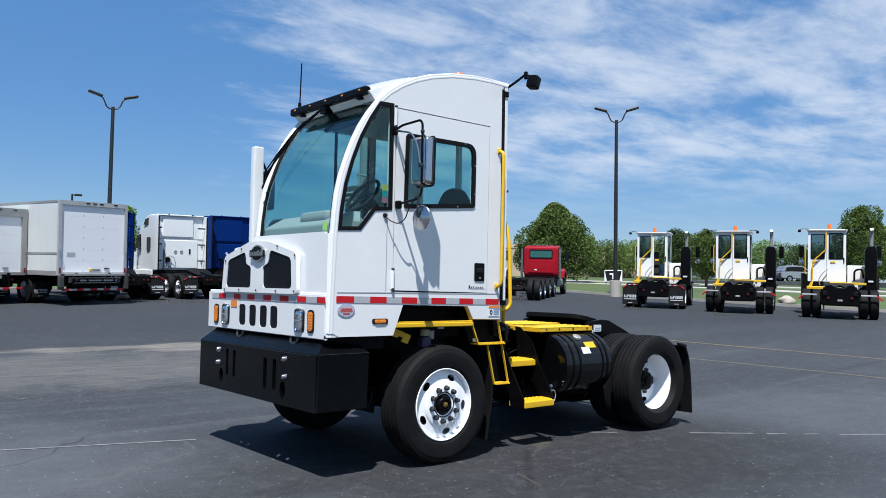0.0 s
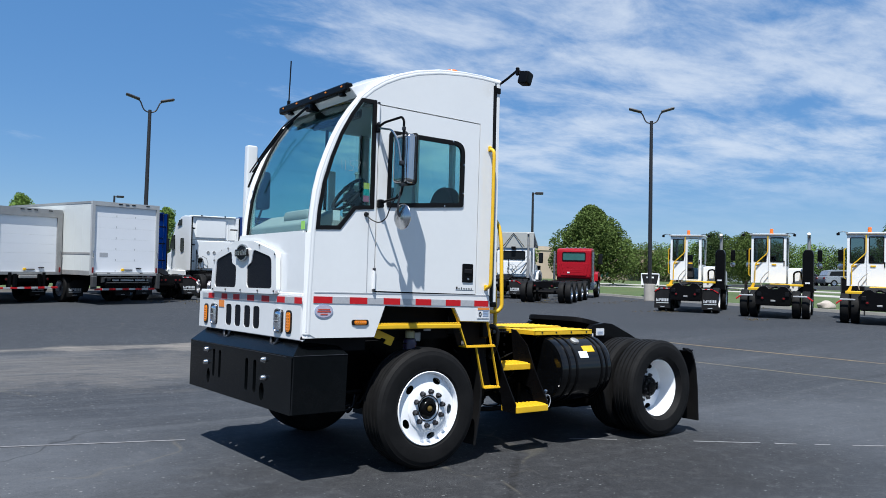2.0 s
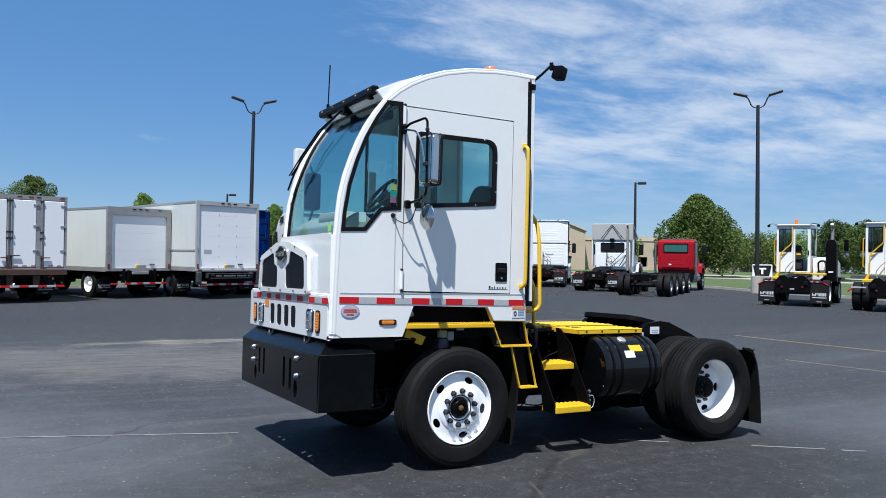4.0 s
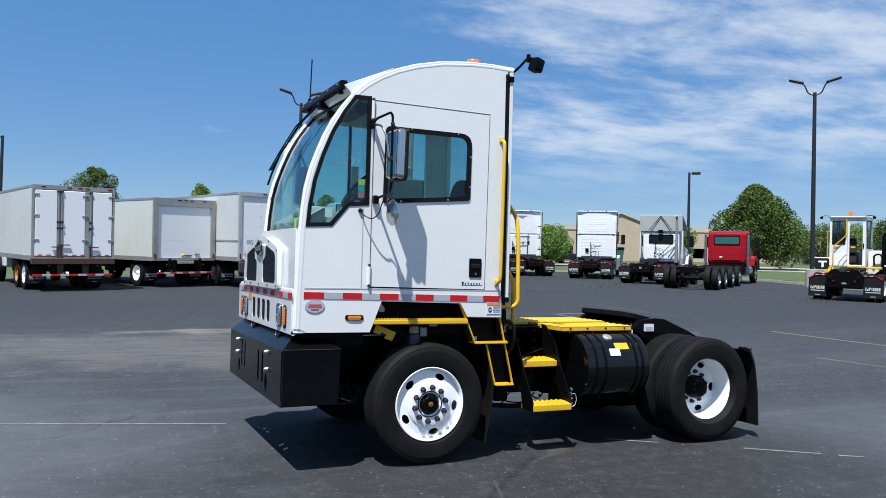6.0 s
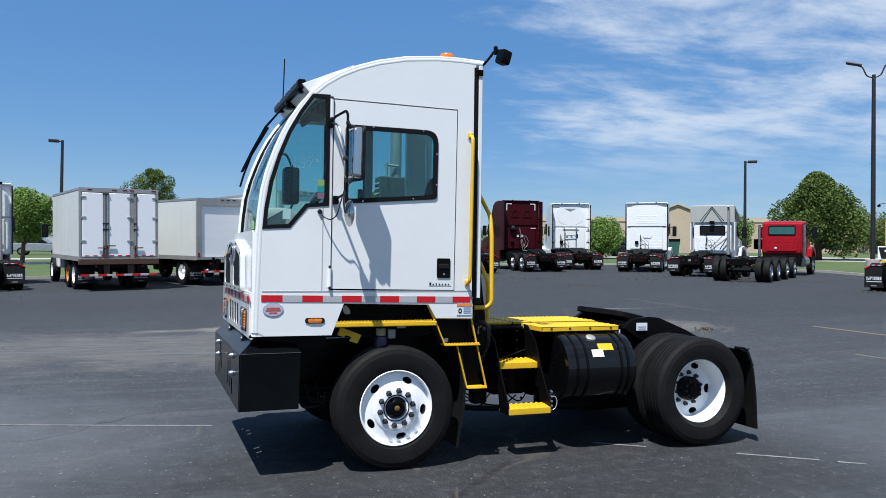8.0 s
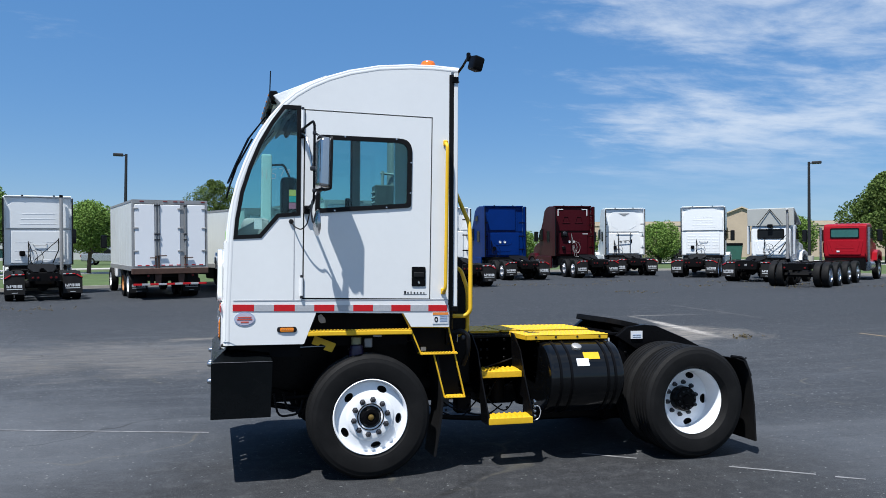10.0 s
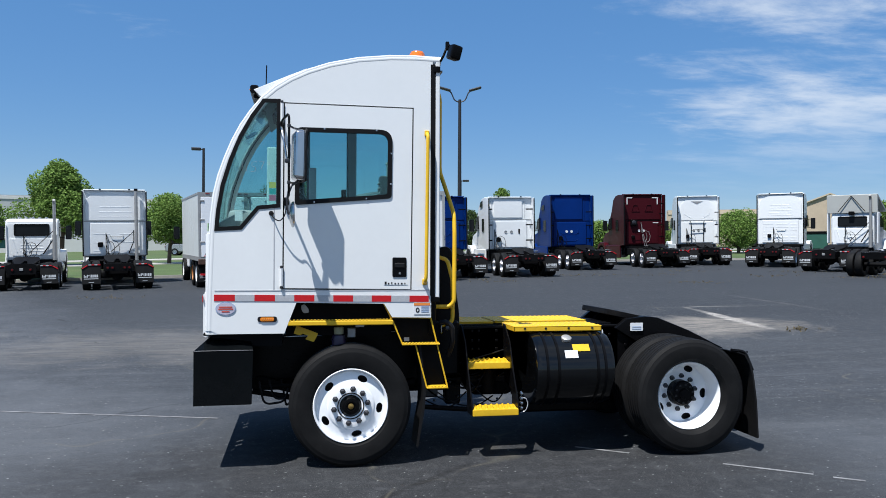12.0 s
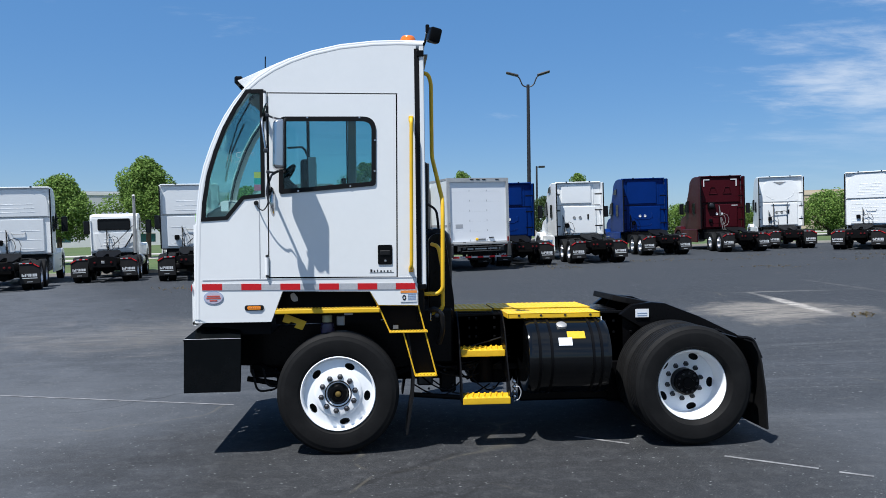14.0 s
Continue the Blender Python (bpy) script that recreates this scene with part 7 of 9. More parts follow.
def day_cab_truck(place, paint, label, stack=True, fairing=False, long_axles=False, group="parked road tractors", marks=True, tail=-3.45):
    """A day cab with a back window; long_axles: a bare chassis with a rear tandem and two lift axles."""
    t = thing("day_cab_truck", label, "truck", group, place)
    w = 0.98
    cab = part("cab", tapered(prism(bm_new(), [(0.0, 1.14), (0.0, 2.62), (0.05, 2.72), (0.18, 2.76), (0.9, 2.80), (1.25, 2.72), (1.75, 2.05), (1.9, 0.85), (0.3, 0.85)], "x", -w, w, 0.09), 0.9, 1.9, 0.9), paint, t)
    hood = part("hood", tapered(prism(bm_new(), [(1.8, 0.8), (1.8, 1.98), (3.1, 1.78), (3.5, 1.5), (3.6, 0.6), (3.2, 0.55)], "x", -0.84, 0.84, 0.09), 1.8, 3.6, 0.85), paint, t)
    bm = front_plate(rounded(rect(-0.66, 2.06, 0.66, 2.56), 0.08), [rounded(rect(-0.61, 2.11, 0.61, 2.51), 0.06)], 0, 0.03)
    bm.transform(Matrix.Rotation(radians(90), 4, "Z"))
    bm.transform(Matrix.Translation((0, -0.012, 0)))
    win = part("back_window_seal", bm, GASKET, t)
    part("back_window", box(bm_new(), (-0.62, -0.010, 2.10), (0.62, 0.004, 2.52)), DARK_GLASS if paint is not RED else TEAL_GLASS, win)
    # pressed lower panel with ribs that slope in to its middle
    part("lower_back_panel", prism(bm_new(), rounded([(-0.72, 1.25), (0.72, 1.25), (0.84, 1.95), (-0.84, 1.95)], 0.06), "y", -0.030, 0.01, 0.010), paint, t)
    for k in range(3):
        rib(t, -0.45 + 0.02 * k, 0.45 - 0.02 * k, 1.42 + 0.13 * k, -0.03, paint, 0.03)
    for s in (-1, 1):
        part("pressed_rib", tube(bm_new(), [(s * 0.70, -0.03, 1.92), (s * 0.55, -0.03, 1.40)], 0.016, 6), paint, t)
        part("corner_rib", tube(bm_new(), [(s * (w - 0.06), -0.012, 1.3), (s * (w - 0.04), -0.012, 2.5)], 0.03, 6), paint, t)
    part("panel_latch", box(bm_new(), (-0.36, -0.05, 1.36), (-0.22, -0.03, 1.44), 0.01), LABEL, t)
    part("underbody", box(bm_new(), (-0.9, 0.05, 0.5), (0.9, 1.8, 1.1), 0.03), DARK, t)
    for x in (-0.5, -0.25, 0.0, 0.25, 0.5):
        part("roof_marker", box(bm_new(), (x - 0.06, 0.55, 2.79), (x + 0.06, 0.70, 2.85), 0.02), CHROME, cab)
    for s in (-1, 1):
        part("door_window", prism(bm_new(), [(0.70, 2.05), (1.55, 2.02), (1.22, 2.56), (0.70, 2.6)], "x", s * (w - 0.07), s * (w + 0.004)), DARK_GLASS, t)
        part("fender", prism(bm_new(), [(1.35, 0.95), (1.45, 1.35), (2.0, 1.48), (2.5, 1.35), (2.7, 0.9), (2.55, 0.9), (2.35, 1.15), (2.0, 1.27), (1.6, 1.17), (1.5, 0.9)], "x", s * 0.78, s * 1.16, 0.02), paint, hood)
        wheel(t, s * 1.02, 2.0, s, FAR_RIM_ALU_OUT)
        bm = bm_new()
        lathe(bm, [(0.0, 0), (0.28, 0.0), (0.29, 0.02), (0.29, 0.88), (0.28, 0.9), (0.0, 0.9)], Matrix.Translation((s * 0.85, 0.3, 0.72)) @ Matrix.Rotation(radians(-90), 4, "X"), 20)
        part("fuel_tank", bm, ALU, t)
    if stack:
        sx = 0.86
        part("muffler", tube(bm_new(), [(sx, -0.18, 1.05), (sx, -0.18, 2.1)], 0.085, 12), GREY_METAL, t, "grey steel muffler")
        part("exhaust_pipe", tube(bm_new(), bent([(sx, -0.18, 2.1), (sx, -0.18, 3.42), (sx, -0.28, 3.55)], 0.08), 0.06, 12), GREY_METAL, t, "tall grey steel exhaust stack")
        part("diagonal_stay", tube(bm_new(), [(-0.1, -0.10, 1.35), (sx - 0.06, -0.18, 2.25)], 0.016, 6), BLACK, t)
        part("diagonal_stay", tube(bm_new(), [(0.42, -0.12, 1.30), (sx - 0.06, -0.18, 1.9)], 0.026, 6), BLACK, t)
    if long_axles:
        for s in (-1, 1):
            part("exhaust_pipe", tube(bm_new(), [(s * 1.08, -0.05, 0.9), (s * 1.08, -0.05, 2.6)], 0.07, 12), CHROME, t, "polished steel exhaust stack")
    if fairing:
        bm = bm_new()
        prism(bm, [(-0.06, 2.72), (-0.14, 3.60), (0.0, 3.62), (1.35, 2.86), (1.28, 2.76), (0.06, 3.46), (0.02, 2.72)], "x", -1.14, 1.14, 0.02)
        fr = part("roof_fairing", bm, FAIRING, t, "pale translucent roof fairing open at the back")
        bm = bm_new()
        tube(bm, [(-0.62, -0.14, 2.78), (0.0, -0.17, 3.55)], 0.018, 6)
        tube(bm, [(0.62, -0.14, 2.78), (0.0, -0.17, 3.55)], 0.018, 6)
        part("brace", bm, BLACK, fr)
        part("fairing_mount", box(bm_new(), (-0.12, -0.20, 2.62), (0.12, -0.02, 2.80), 0.02), BLACK, fr)
        part("wing_panel", box(bm_new(), (-1.16, -0.05, 1.25), (-1.10, 0.25, 2.74), 0.02), paint, t)
        part("wing_panel", box(bm_new(), (1.10, -0.05, 1.25), (1.16, 0.25, 2.74), 0.02), paint, t)
    if long_axles:
        back = -8.3
        chassis(t, back, 3.0, 1.0)
        for y, lift_axle in ((-7.5, False), (-6.1, False), (-4.4, True), (-2.75, True)):
            for s in (-1, 1):
                wheel(t, s * 1.06, y, s, FAR_RIM_ALU_OUT if lift_axle else FAR_RIM_ALU_IN, not lift_axle)
            part("axle", tube(bm_new(), [(-0.75, y, 0.5), (0.75, y, 0.5)], 0.09, 8), DARK, t)
        part("tail_plate", box(bm_new(), (-0.5, back - 0.04, 0.72), (0.5, back, 1.0), 0.01), BLACK, t)
        tail_lights(t, back - 0.04, 0.82, (-0.40, 0.40))
    else:
        chassis(t, tail - 0.3, 3.0)
        fifth_wheel(t, tail + 1.25, 1.10)
        ax = (tail + 1.95, tail + 0.62)
        under_gear(t, tail + 0.1, tail + 2.3, ax)
        hoses(t, -0.3, 2.0, 1.15)
        for y in ax:
            for s in (-1, 1):
                wheel(t, s * 1.06, y, s, FAR_RIM_ALU_IN, True)
        for s in (-1, 1):
            hung_flap(t, s * 0.90, tail, 0.90, 0.66, w=0.62, marks=marks, lean=-7)
        part("tail_plate", prism(bm_new(), [(-0.48, 0.62), (0.48, 0.62), (0.52, 0.95), (0.36, 1.02), (-0.36, 1.02), (-0.52, 0.95)], "y", tail - 0.36, tail - 0.30, 0.008), DARK, t)
        tail_lights(t, tail - 0.36, 0.80, (-0.30, 0.30))
        part("plate_lamp", box(bm_new(), (-0.06, tail - 0.375, 0.76), (0.06, tail - 0.36, 0.86), 0.006), GREY_METAL, t)
    mirror_pair(t, w + 0.14, 1.35, 1.9, h=0.6)
    return t


def box_truck(place, label, length=7.0, floor=1.12, top=3.55, swing=False, lift=False, group="box trucks"):
    """A box body truck seen from behind; y = 0 is the box's back."""
    t = thing("box_truck", label, "truck", group, place)
    w = 1.27
    edge, head = (0.06, 0.12) if swing else ((0.10, 0.13) if lift else (0.18, 0.26))
    part("box_body", box(bm_new(), (-w, 0.02, floor), (w, length, top), 0.025), BOX_SIDE, t)
    bm = front_plate([(-w - 0.01, floor - 0.08), (w + 0.01, floor - 0.08), (w + 0.01, top + 0.02), (-w - 0.01, top + 0.02)], [rect(-w + edge, floor + 0.02, w - edge, top - head)], 0, 0.10)
    bm.transform(Matrix.Rotation(radians(90), 4, "Z"))
    part("rear_frame", bm, PALE_TRIM if lift else GREY_METAL, t, "galvanised rear door frame")
    for s in (-1, 1):
        bm = bm_new()
        box(bm, (s * w - 0.012, 0.05, floor - 0.10), (s * w + 0.016, length, floor + 0.06))
        part("side_rail", bm, GREY_METAL, t)
        bm = bm_new()
        box(bm, (s * w - 0.012, 0.05, top - 0.06), (s * w + 0.016, length, top + 0.015))
        part("side_rail", bm, GREY_METAL, t)
        if lift:
            part("rub_rail", box(bm_new(), (s * w - 0.012, 0.05, floor + 0.62), (s * w + 0.022, length, floor + 0.70), 0.006), GREY_METAL, t)
        # upright posts that show faintly through the side sheets
        n = int(length / 0.6)
        for k in range(1, n):
            y = length * k / n
            part("side_post", box(bm_new(), (s * w - 0.003, y - 0.012, floor + 0.07), (s * w + 0.005, y + 0.012, top - 0.07)), BOX_SIDE, t)
    if swing:
        for x0, x1 in ((-w + 0.08, -0.53), (-0.36, 0.33), (0.58, w - 0.08)):
            part("rear_door", box(bm_new(), (x0, -0.06, floor + 0.05), (x1, -0.01, top - 0.15), 0.012), DOOR_WHITE, t)
        for x0, x1 in ((-0.53, -0.36), (0.33, 0.58)):
            part("door_edge", box(bm_new(), (x0, -0.045, floor + 0.03), (x1, -0.01, top - 0.13)), GREY_METAL, t)
        for x, s in ((-0.50, -1), (-0.40, 1), (0.50, 1)):
            rod = part("lock_rod", tube(bm_new(), [(x, -0.085, floor - 0.02), (x, -0.085, top - 0.08)], 0.018, 8), GREY_METAL, t)
            part("rod_foot", tube(bm_new(), [(x, -0.085, floor - 0.02), (x, -0.085, floor + 0.42)], 0.024, 8), WOOD, rod, "rusty lower end of the rod")
            zh = floor + (0.33 if x < -0.45 or x > 0 else 0.40)
            part("rod_lever", box(bm_new(), (x - 0.20 if s < 0 else x - 0.06, -0.12, zh), (x + 0.06 if s < 0 else x + 0.26, -0.085, zh + 0.035), 0.006), WOOD, rod)
            for z in (floor + 0.95, floor + 1.15, top - 0.2):
                part("rod_guide", box(bm_new(), (x - 0.05, -0.11, z), (x + 0.05, -0.05, z + 0.05), 0.006), NUT, rod)
        for x, d in ((-w + 0.04, 0.16), (0.40, -0.16), (0.36, 0.06), (w - 0.04, -0.16)):
            for z in (floor + 0.55, floor + 1.35, top - 0.32):
                part("hinge", box(bm_new(), (min(x, x + d), -0.078, z), (max(x, x + d), -0.055, z + 0.06), 0.006), GREY_METAL, t)
        for k in range(9):
            x = -1.1 + 0.26 * k
            part("reflective_strip", box(bm_new(), (x, -0.064, floor + 0.07), (x + 0.13, -0.06, floor + 0.10)), RED_TAPE, t)
        sill = part("rear_sill", box(bm_new(), (-w - 0.03, -0.16, floor - 0.22), (w + 0.01, 0.02, floor - 0.02), 0.015), WOOD, t, "rusty brown rear sill")
        for x in (-0.42, 0.36):
            part("bumper_hanger", prism(bm_new(), [(x - 0.11, floor - 0.22), (x + 0.11, floor - 0.22), (x + 0.08, 0.5), (x - 0.08, 0.5)], "y", -0.08, 0.0), WOOD, sill)
    else:
        n = 6
        h = (top - head - floor - 0.02) / n
        for k in range(n):
            part("door_panel", box(bm_new(), (-w + edge, 0.0, floor + 0.021 + k * h), (w - edge, 0.04, floor + 0.0195 + (k + 1) * h), 0.002), DOOR_WHITE, t)
        if lift:
            for x in (-0.36, 0.36):
                for k in range(n):
                    part("panel_hinge", box(bm_new(), (x - 0.012, -0.003, floor + 0.03 + k * h), (x + 0.012, 0.002, floor + 0.10 + k * h)), GREY_TAPE, t)
        part("latch_bar", box(bm_new(), (-0.02, -0.05, floor + 0.09), (0.28, -0.005, floor + 0.12), 0.006), DARK, t)
        part("latch_bar", box(bm_new(), (0.42, -0.05, floor + 0.15), (0.62, -0.005, floor + 0.18), 0.006), DARK, t)
        part("latch_guard", box(bm_new(), (-0.15, -0.05, floor + 0.06), (-0.03, -0.01, floor + 0.15), 0.015), YELLOW, t, "yellow guard on the roll-up door's latch")
        if lift:
            part("label_plate", box(bm_new(), (-0.95, -0.004, floor + 0.55), (-0.65, 0.0, floor + 0.70)), GREY_TAPE, t)
        for s in (-1, 1):
            part("corner_light", box(bm_new(), (s * (w - 0.06) - 0.03, -0.075, floor + 0.0), (s * (w - 0.06) + 0.03, -0.045, floor + 0.18), 0.008), RED_LENS, t)
            part("frame_step", tube(bm_new(), bent([(s * (w - 0.05), -0.05, floor + 0.5), (s * (w - 0.05), -0.10, floor + 0.55), (s * (w - 0.05), -0.10, floor + 0.72), (s * (w - 0.05), -0.05, floor + 0.77)], 0.03), 0.010, 5), CHROME, t)
    for x in ((-0.95, -0.17, 0.17, 0.40, 1.12) if swing else (-0.25, 0.0, 0.25, 0.8)):
        part("marker_light", box(bm_new(), (x - 0.07, -0.062, top - 0.055), (x + 0.07, -0.045, top - 0.02), 0.004), RED_LENS if swing else DARK, t)
    chassis(t, 0.02, length + 1.5, floor - 0.12)
    # under-run bar in red and white
    n = 9
    reach, off = (1.23, -0.01) if swing else (1.12, 0.0)
    for k in range(n):
        a, b = off - reach + 2 * reach * k / n, off - reach + 2 * reach * (k + 1) / n
        part("underrun_bar", box(bm_new(), (a, -0.12, 0.51), (b - 0.003, -0.04, 0.575), 0.004), RED_TAPE if k % 2 == 0 else GREY_TAPE, t)
    for s in (-1, 1):
        part("bumper_bracket", box(bm_new(), (s * 0.62 - 0.06, -0.06, 0.5), (s * 0.62 + 0.06, 0.06, floor), 0.008), DARK, t)
    # solid dark block in place of the clutter and shadow beneath the box
    part("underbody", box(bm_new(), (-0.62, 0.55, 0.62), (0.62, length, floor - 0.06), 0.04), DARK, t)
    if lift:
        for s in (-1, 1):
            part("lift_post", box(bm_new(), (s * 1.2 - 0.07, -0.22, 0.55), (s * 1.2 + 0.07, -0.02, floor - 0.02), 0.01), LIFT_STEEL, t)
            part("lift_bracket", prism(bm_new(), [(s * 0.95, 0.78), (s * 0.62, 0.86), (s * 0.62, 0.95), (s * 0.95, 0.98)], "y", -0.2, -0.12), LIFT_STEEL, t)
        part("lift_edge", box(bm_new(), (-1.30, -0.20, floor - 0.10), (1.30, -0.05, floor - 0.03), 0.008), GREY_METAL, t)
        part("lift_platform", tube(bm_new(), [(-0.55, -0.2, 0.86), (0.8, -0.2, 0.86)], 0.032, 10), PALE_TRIM, t, "folded pale lift platform")
        part("reflective_strip", box(bm_new(), (-0.5, -0.25, 0.765), (0.75, -0.22, 0.78)), RED_TAPE, t)
        for x in (-0.8, -0.3, 0.25, 0.7):
            part("lift_arm", box(bm_new(), (x - 0.03, -0.24, 0.70), (x + 0.03, -0.10, 1.0), 0.01), DARK, t)
        for k, z in enumerate((0.93, 0.76)):
            part("lift_tread", box(bm_new(), (-0.9 + 0.1 * k, -0.27, z), (0.95 - 0.15 * k, -0.21, z + 0.03), 0.006), LIFT_STEEL, t)
        part("lift_beam", box(bm_new(), (-1.1, -0.12, 0.66), (1.1, -0.02, 0.72), 0.008), DARK, t)
        part("lift_motor", box(bm_new(), (-0.4, -0.05, 0.42), (0.4, 0.3, 0.78), 0.03), DARK, t)
        part("control_box", box(bm_new(), (-1.34, -0.28, 0.62), (-1.16, -0.14, 1.0), 0.02), LIFT_STEEL, t)
    elif not swing:
        for s in (-1, 1):
            part("hitch_arm", box(bm_new(), (s * 0.45 - 0.06, -0.10, 0.55), (s * 0.45 + 0.06, 0.02, floor - 0.05), 0.01), BLACK, t)
        part("hitch_plate", box(bm_new(), (-0.32, -0.14, 0.88), (0.32, -0.05, 0.98), 0.01), GREY_METAL, t)
    ya = 1.55 if swing else (2.3 if lift else 1.35)
    for s in (-1, 1):
        wheel(t, s * 1.08, ya, s, FAR_RIM_ALU_IN if lift else FAR_RIM_WHITE_IN, True)
        wheel(t, s * 1.0, length + 1.3, s, FAR_RIM_WHITE_IN)
        if swing:
            wheel(t, s * 1.08, ya + 1.25, s, FAR_RIM_ORANGE_IN, True)
        hung_flap(t, s * 0.92, ya - 0.62, 0.8, 0.58, marks=True, hanger=False)
        part("side_locker", box(bm_new(), (s * 0.82 - 0.24, ya + 2.0, 0.5), (s * 0.82 + 0.24, ya + 2.9, 0.98), 0.05), DARK, t)
    tail_lights(t, -0.06, 0.84, (-0.75, 0.75))
    cabp = tapered(prism(bm_new(), [(length + 0.15, 0.6), (length + 0.15, 2.5), (length + 0.3, 2.65), (length + 1.1, 2.6), (length + 1.65, 1.85), (length + 2.6, 1.65), (length + 2.75, 0.6)], "x", -1.05, 1.05, 0.08), length + 1.0, length + 2.75, 0.85)
    part("cab", cabp, DOOR_WHITE, t)
    for s in (-1, 1):
        part("door_window", prism(bm_new(), [(length + 0.55, 1.85), (length + 1.5, 1.85), (length + 1.1, 2.4), (length + 0.55, 2.42)], "x", s * 1.0, s * 1.056), DARK_GLASS, t)
    mirror_pair(t, 1.2, length + 1.3, 1.8)
    return t


def yard_tractor(place, label, door_open=False, flaps=True, group="yard tractors in a row"):
    """A white yard tractor seen from behind; y = 0 is the cab's back, and the cab stands over its left half."""
    t = thing("yard_tractor", label, "truck", group, place)
    x0, x1, z0, z1, L = -1.06, 0.22, 1.26, 3.16, 1.5
    mid = x0 + 0.64
    # back wall with two tall openings
    lo, ro = rect(x0 + 0.10, 2.10, mid - 0.08, 3.02), rect(mid + 0.07, 2.10 if not door_open else 1.30, x1 - 0.10, 3.06)
    bm = front_plate(rect(x0, z0, x1, z1), [rounded(lo, 0.04), rounded(ro, 0.04)], 0, 0.05)
    bm.transform(Matrix.Diagonal((-1, 1, 1, 1)) @ Matrix.Rotation(radians(90), 4, "Z"))
    part("back_wall", bm, WHITE_FAR, t)
    for s, x in ((-1, x0), (1, x1)):
        pane = [(0.22, 1.95), (1.42, 1.95), (1.2, 3.04), (0.22, 3.04)]
        bm = outline_panel(rect(0.026, z0, L - 0.026, z1), [rounded(pane, 0.05)], 0.05)
        bm.transform(Matrix(((0, 0, 1, x - s * 0.025), (1, 0, 0, 0), (0, 1, 0, 0), (0, 0, 0, 1))))
        part("side_wall", bm, WHITE_FAR, t)
        part("side_window", prism(bm_new(), pane, "x", x - s * 0.025 - 0.004, x - s * 0.025 + 0.004), GLASS, t)
        part("window_seal", outline_panel(rounded(inset(pane, -0.015), 0.06), [rounded(inset(pane, 0.025), 0.05)], 0.012), GASKET, t).matrix_basis = Matrix(((0, 0, 1, x + s * 0.006), (1, 0, 0, 0), (0, 1, 0, 0), (0, 0, 0, 1)))
    bm = front_plate(rect(x0, z0, x1, z1), [rounded(rect(x0 + 0.08, 1.8, x1 - 0.08, 3.08), 0.06)], 0, 0.05)
    bm.transform(Matrix.Translation((0, L, 0)) @ Matrix.Diagonal((-1, 1, 1, 1)) @ Matrix.Rotation(radians(90), 4, "Z"))
    part("front_wall", bm, WHITE_FAR, t)
    part("roof", prism(bm_new(), [(-0.06, z1), (-0.06, z1 + 0.05), (0.8, z1 + 0.08), (L + 0.1, z1 + 0.03), (L + 0.1, z1 - 0.01)], "x", x0 - 0.05, x1 + 0.05, 0.015), WHITE_FAR, t)
    part("roof_lip", box(bm_new(), (x0 - 0.05, -0.09, z1 - 0.02), (x1 + 0.05, -0.03, z1 + 0.035), 0.008), GREY_METAL, t)
    part("back_window", box(bm_new(), (lo[0][0], -0.004, lo[0][1]), (lo[2][0], 0.004, lo[2][1])), YARD_GLASS, t)
    for hole in (lo,) if door_open else (lo, ro):
        ring = front_plate(rounded(inset(hole, -0.012), 0.05), [rounded(inset(hole, 0.022), 0.04)], 0, 0.012)
        ring.transform(Matrix.Translation((0, -0.031, 0)) @ Matrix.Diagonal((-1, 1, 1, 1)) @ Matrix.Rotation(radians(90), 4, "Z"))
        part("window_seal", ring, GASKET, t)
    if not door_open:
        part("door_window", box(bm_new(), (ro[0][0], -0.004, ro[0][1]), (ro[2][0], 0.004, ro[2][1])), YARD_GLASS, t)
    part("driver_seat", box(box(bm_new(), (-0.65, 0.45, z0 + 0.08), (-0.18, 0.95, z0 + 0.55), 0.08, 2), (-0.65, 0.38, z0 + 0.5), (-0.18, 0.52, z0 + 1.1), 0.05, 2), SEAT, t)
    part("cab_floor", box(bm_new(), (x0 + 0.05, 0.03, z0), (x1 - 0.05, L - 0.03, z0 + 0.06)), DARK, t)
    for x in (x0 + 0.14, mid + 0.12):
        part("door_pull", box(bm_new(), (x, -0.05, 1.96), (x + 0.17, -0.026, 2.02), 0.006), YELLOW, t)
    part("door_split", box(bm_new(), (mid - 0.010, -0.036, z0 + 0.05), (mid + 0.010, -0.026, z1 - 0.06)), GREY_TAPE, t)
    part("door_latch", box(bm_new(), (x1 - 0.09, -0.05, 1.95), (x1 - 0.05, -0.026, 2.15), 0.008), BLACK, t)
    # yellow rails
    part("grab_rail", tube(bm_new(), bent([(mid - 0.03, -0.06, z1 - 0.04), (mid - 0.03, -0.10, 2.45), (x0 + 0.16, -0.14, 2.0), (x0 + 0.16, -0.14, 1.30)], 0.1), 0.022, 6), YELLOW, t)
    part("step_rail", tube(bm_new(), bent([(x0 + 0.42, -0.2, 1.12), (x0 + 0.36, -0.2, 1.35), (x0 + 0.55, -0.16, 1.62), (mid + 0.03, -0.12, 1.72)], 0.12), 0.018, 6), GREY_METAL, t)
    part("grab_rail", tube(bm_new(), bent([(x0 - 0.02, 0.12, 2.62), (x0 - 0.10, 0.12, 2.60), (x0 - 0.10, 0.12, 1.55), (x0 - 0.02, 0.12, 1.50)], 0.04), 0.02, 6), YELLOW, t)
    part("deck", box(bm_new(), (mid + 0.1, -0.55, 1.16), (x1 + 0.65, 0.0, 1.24), 0.01), YELLOW, t)
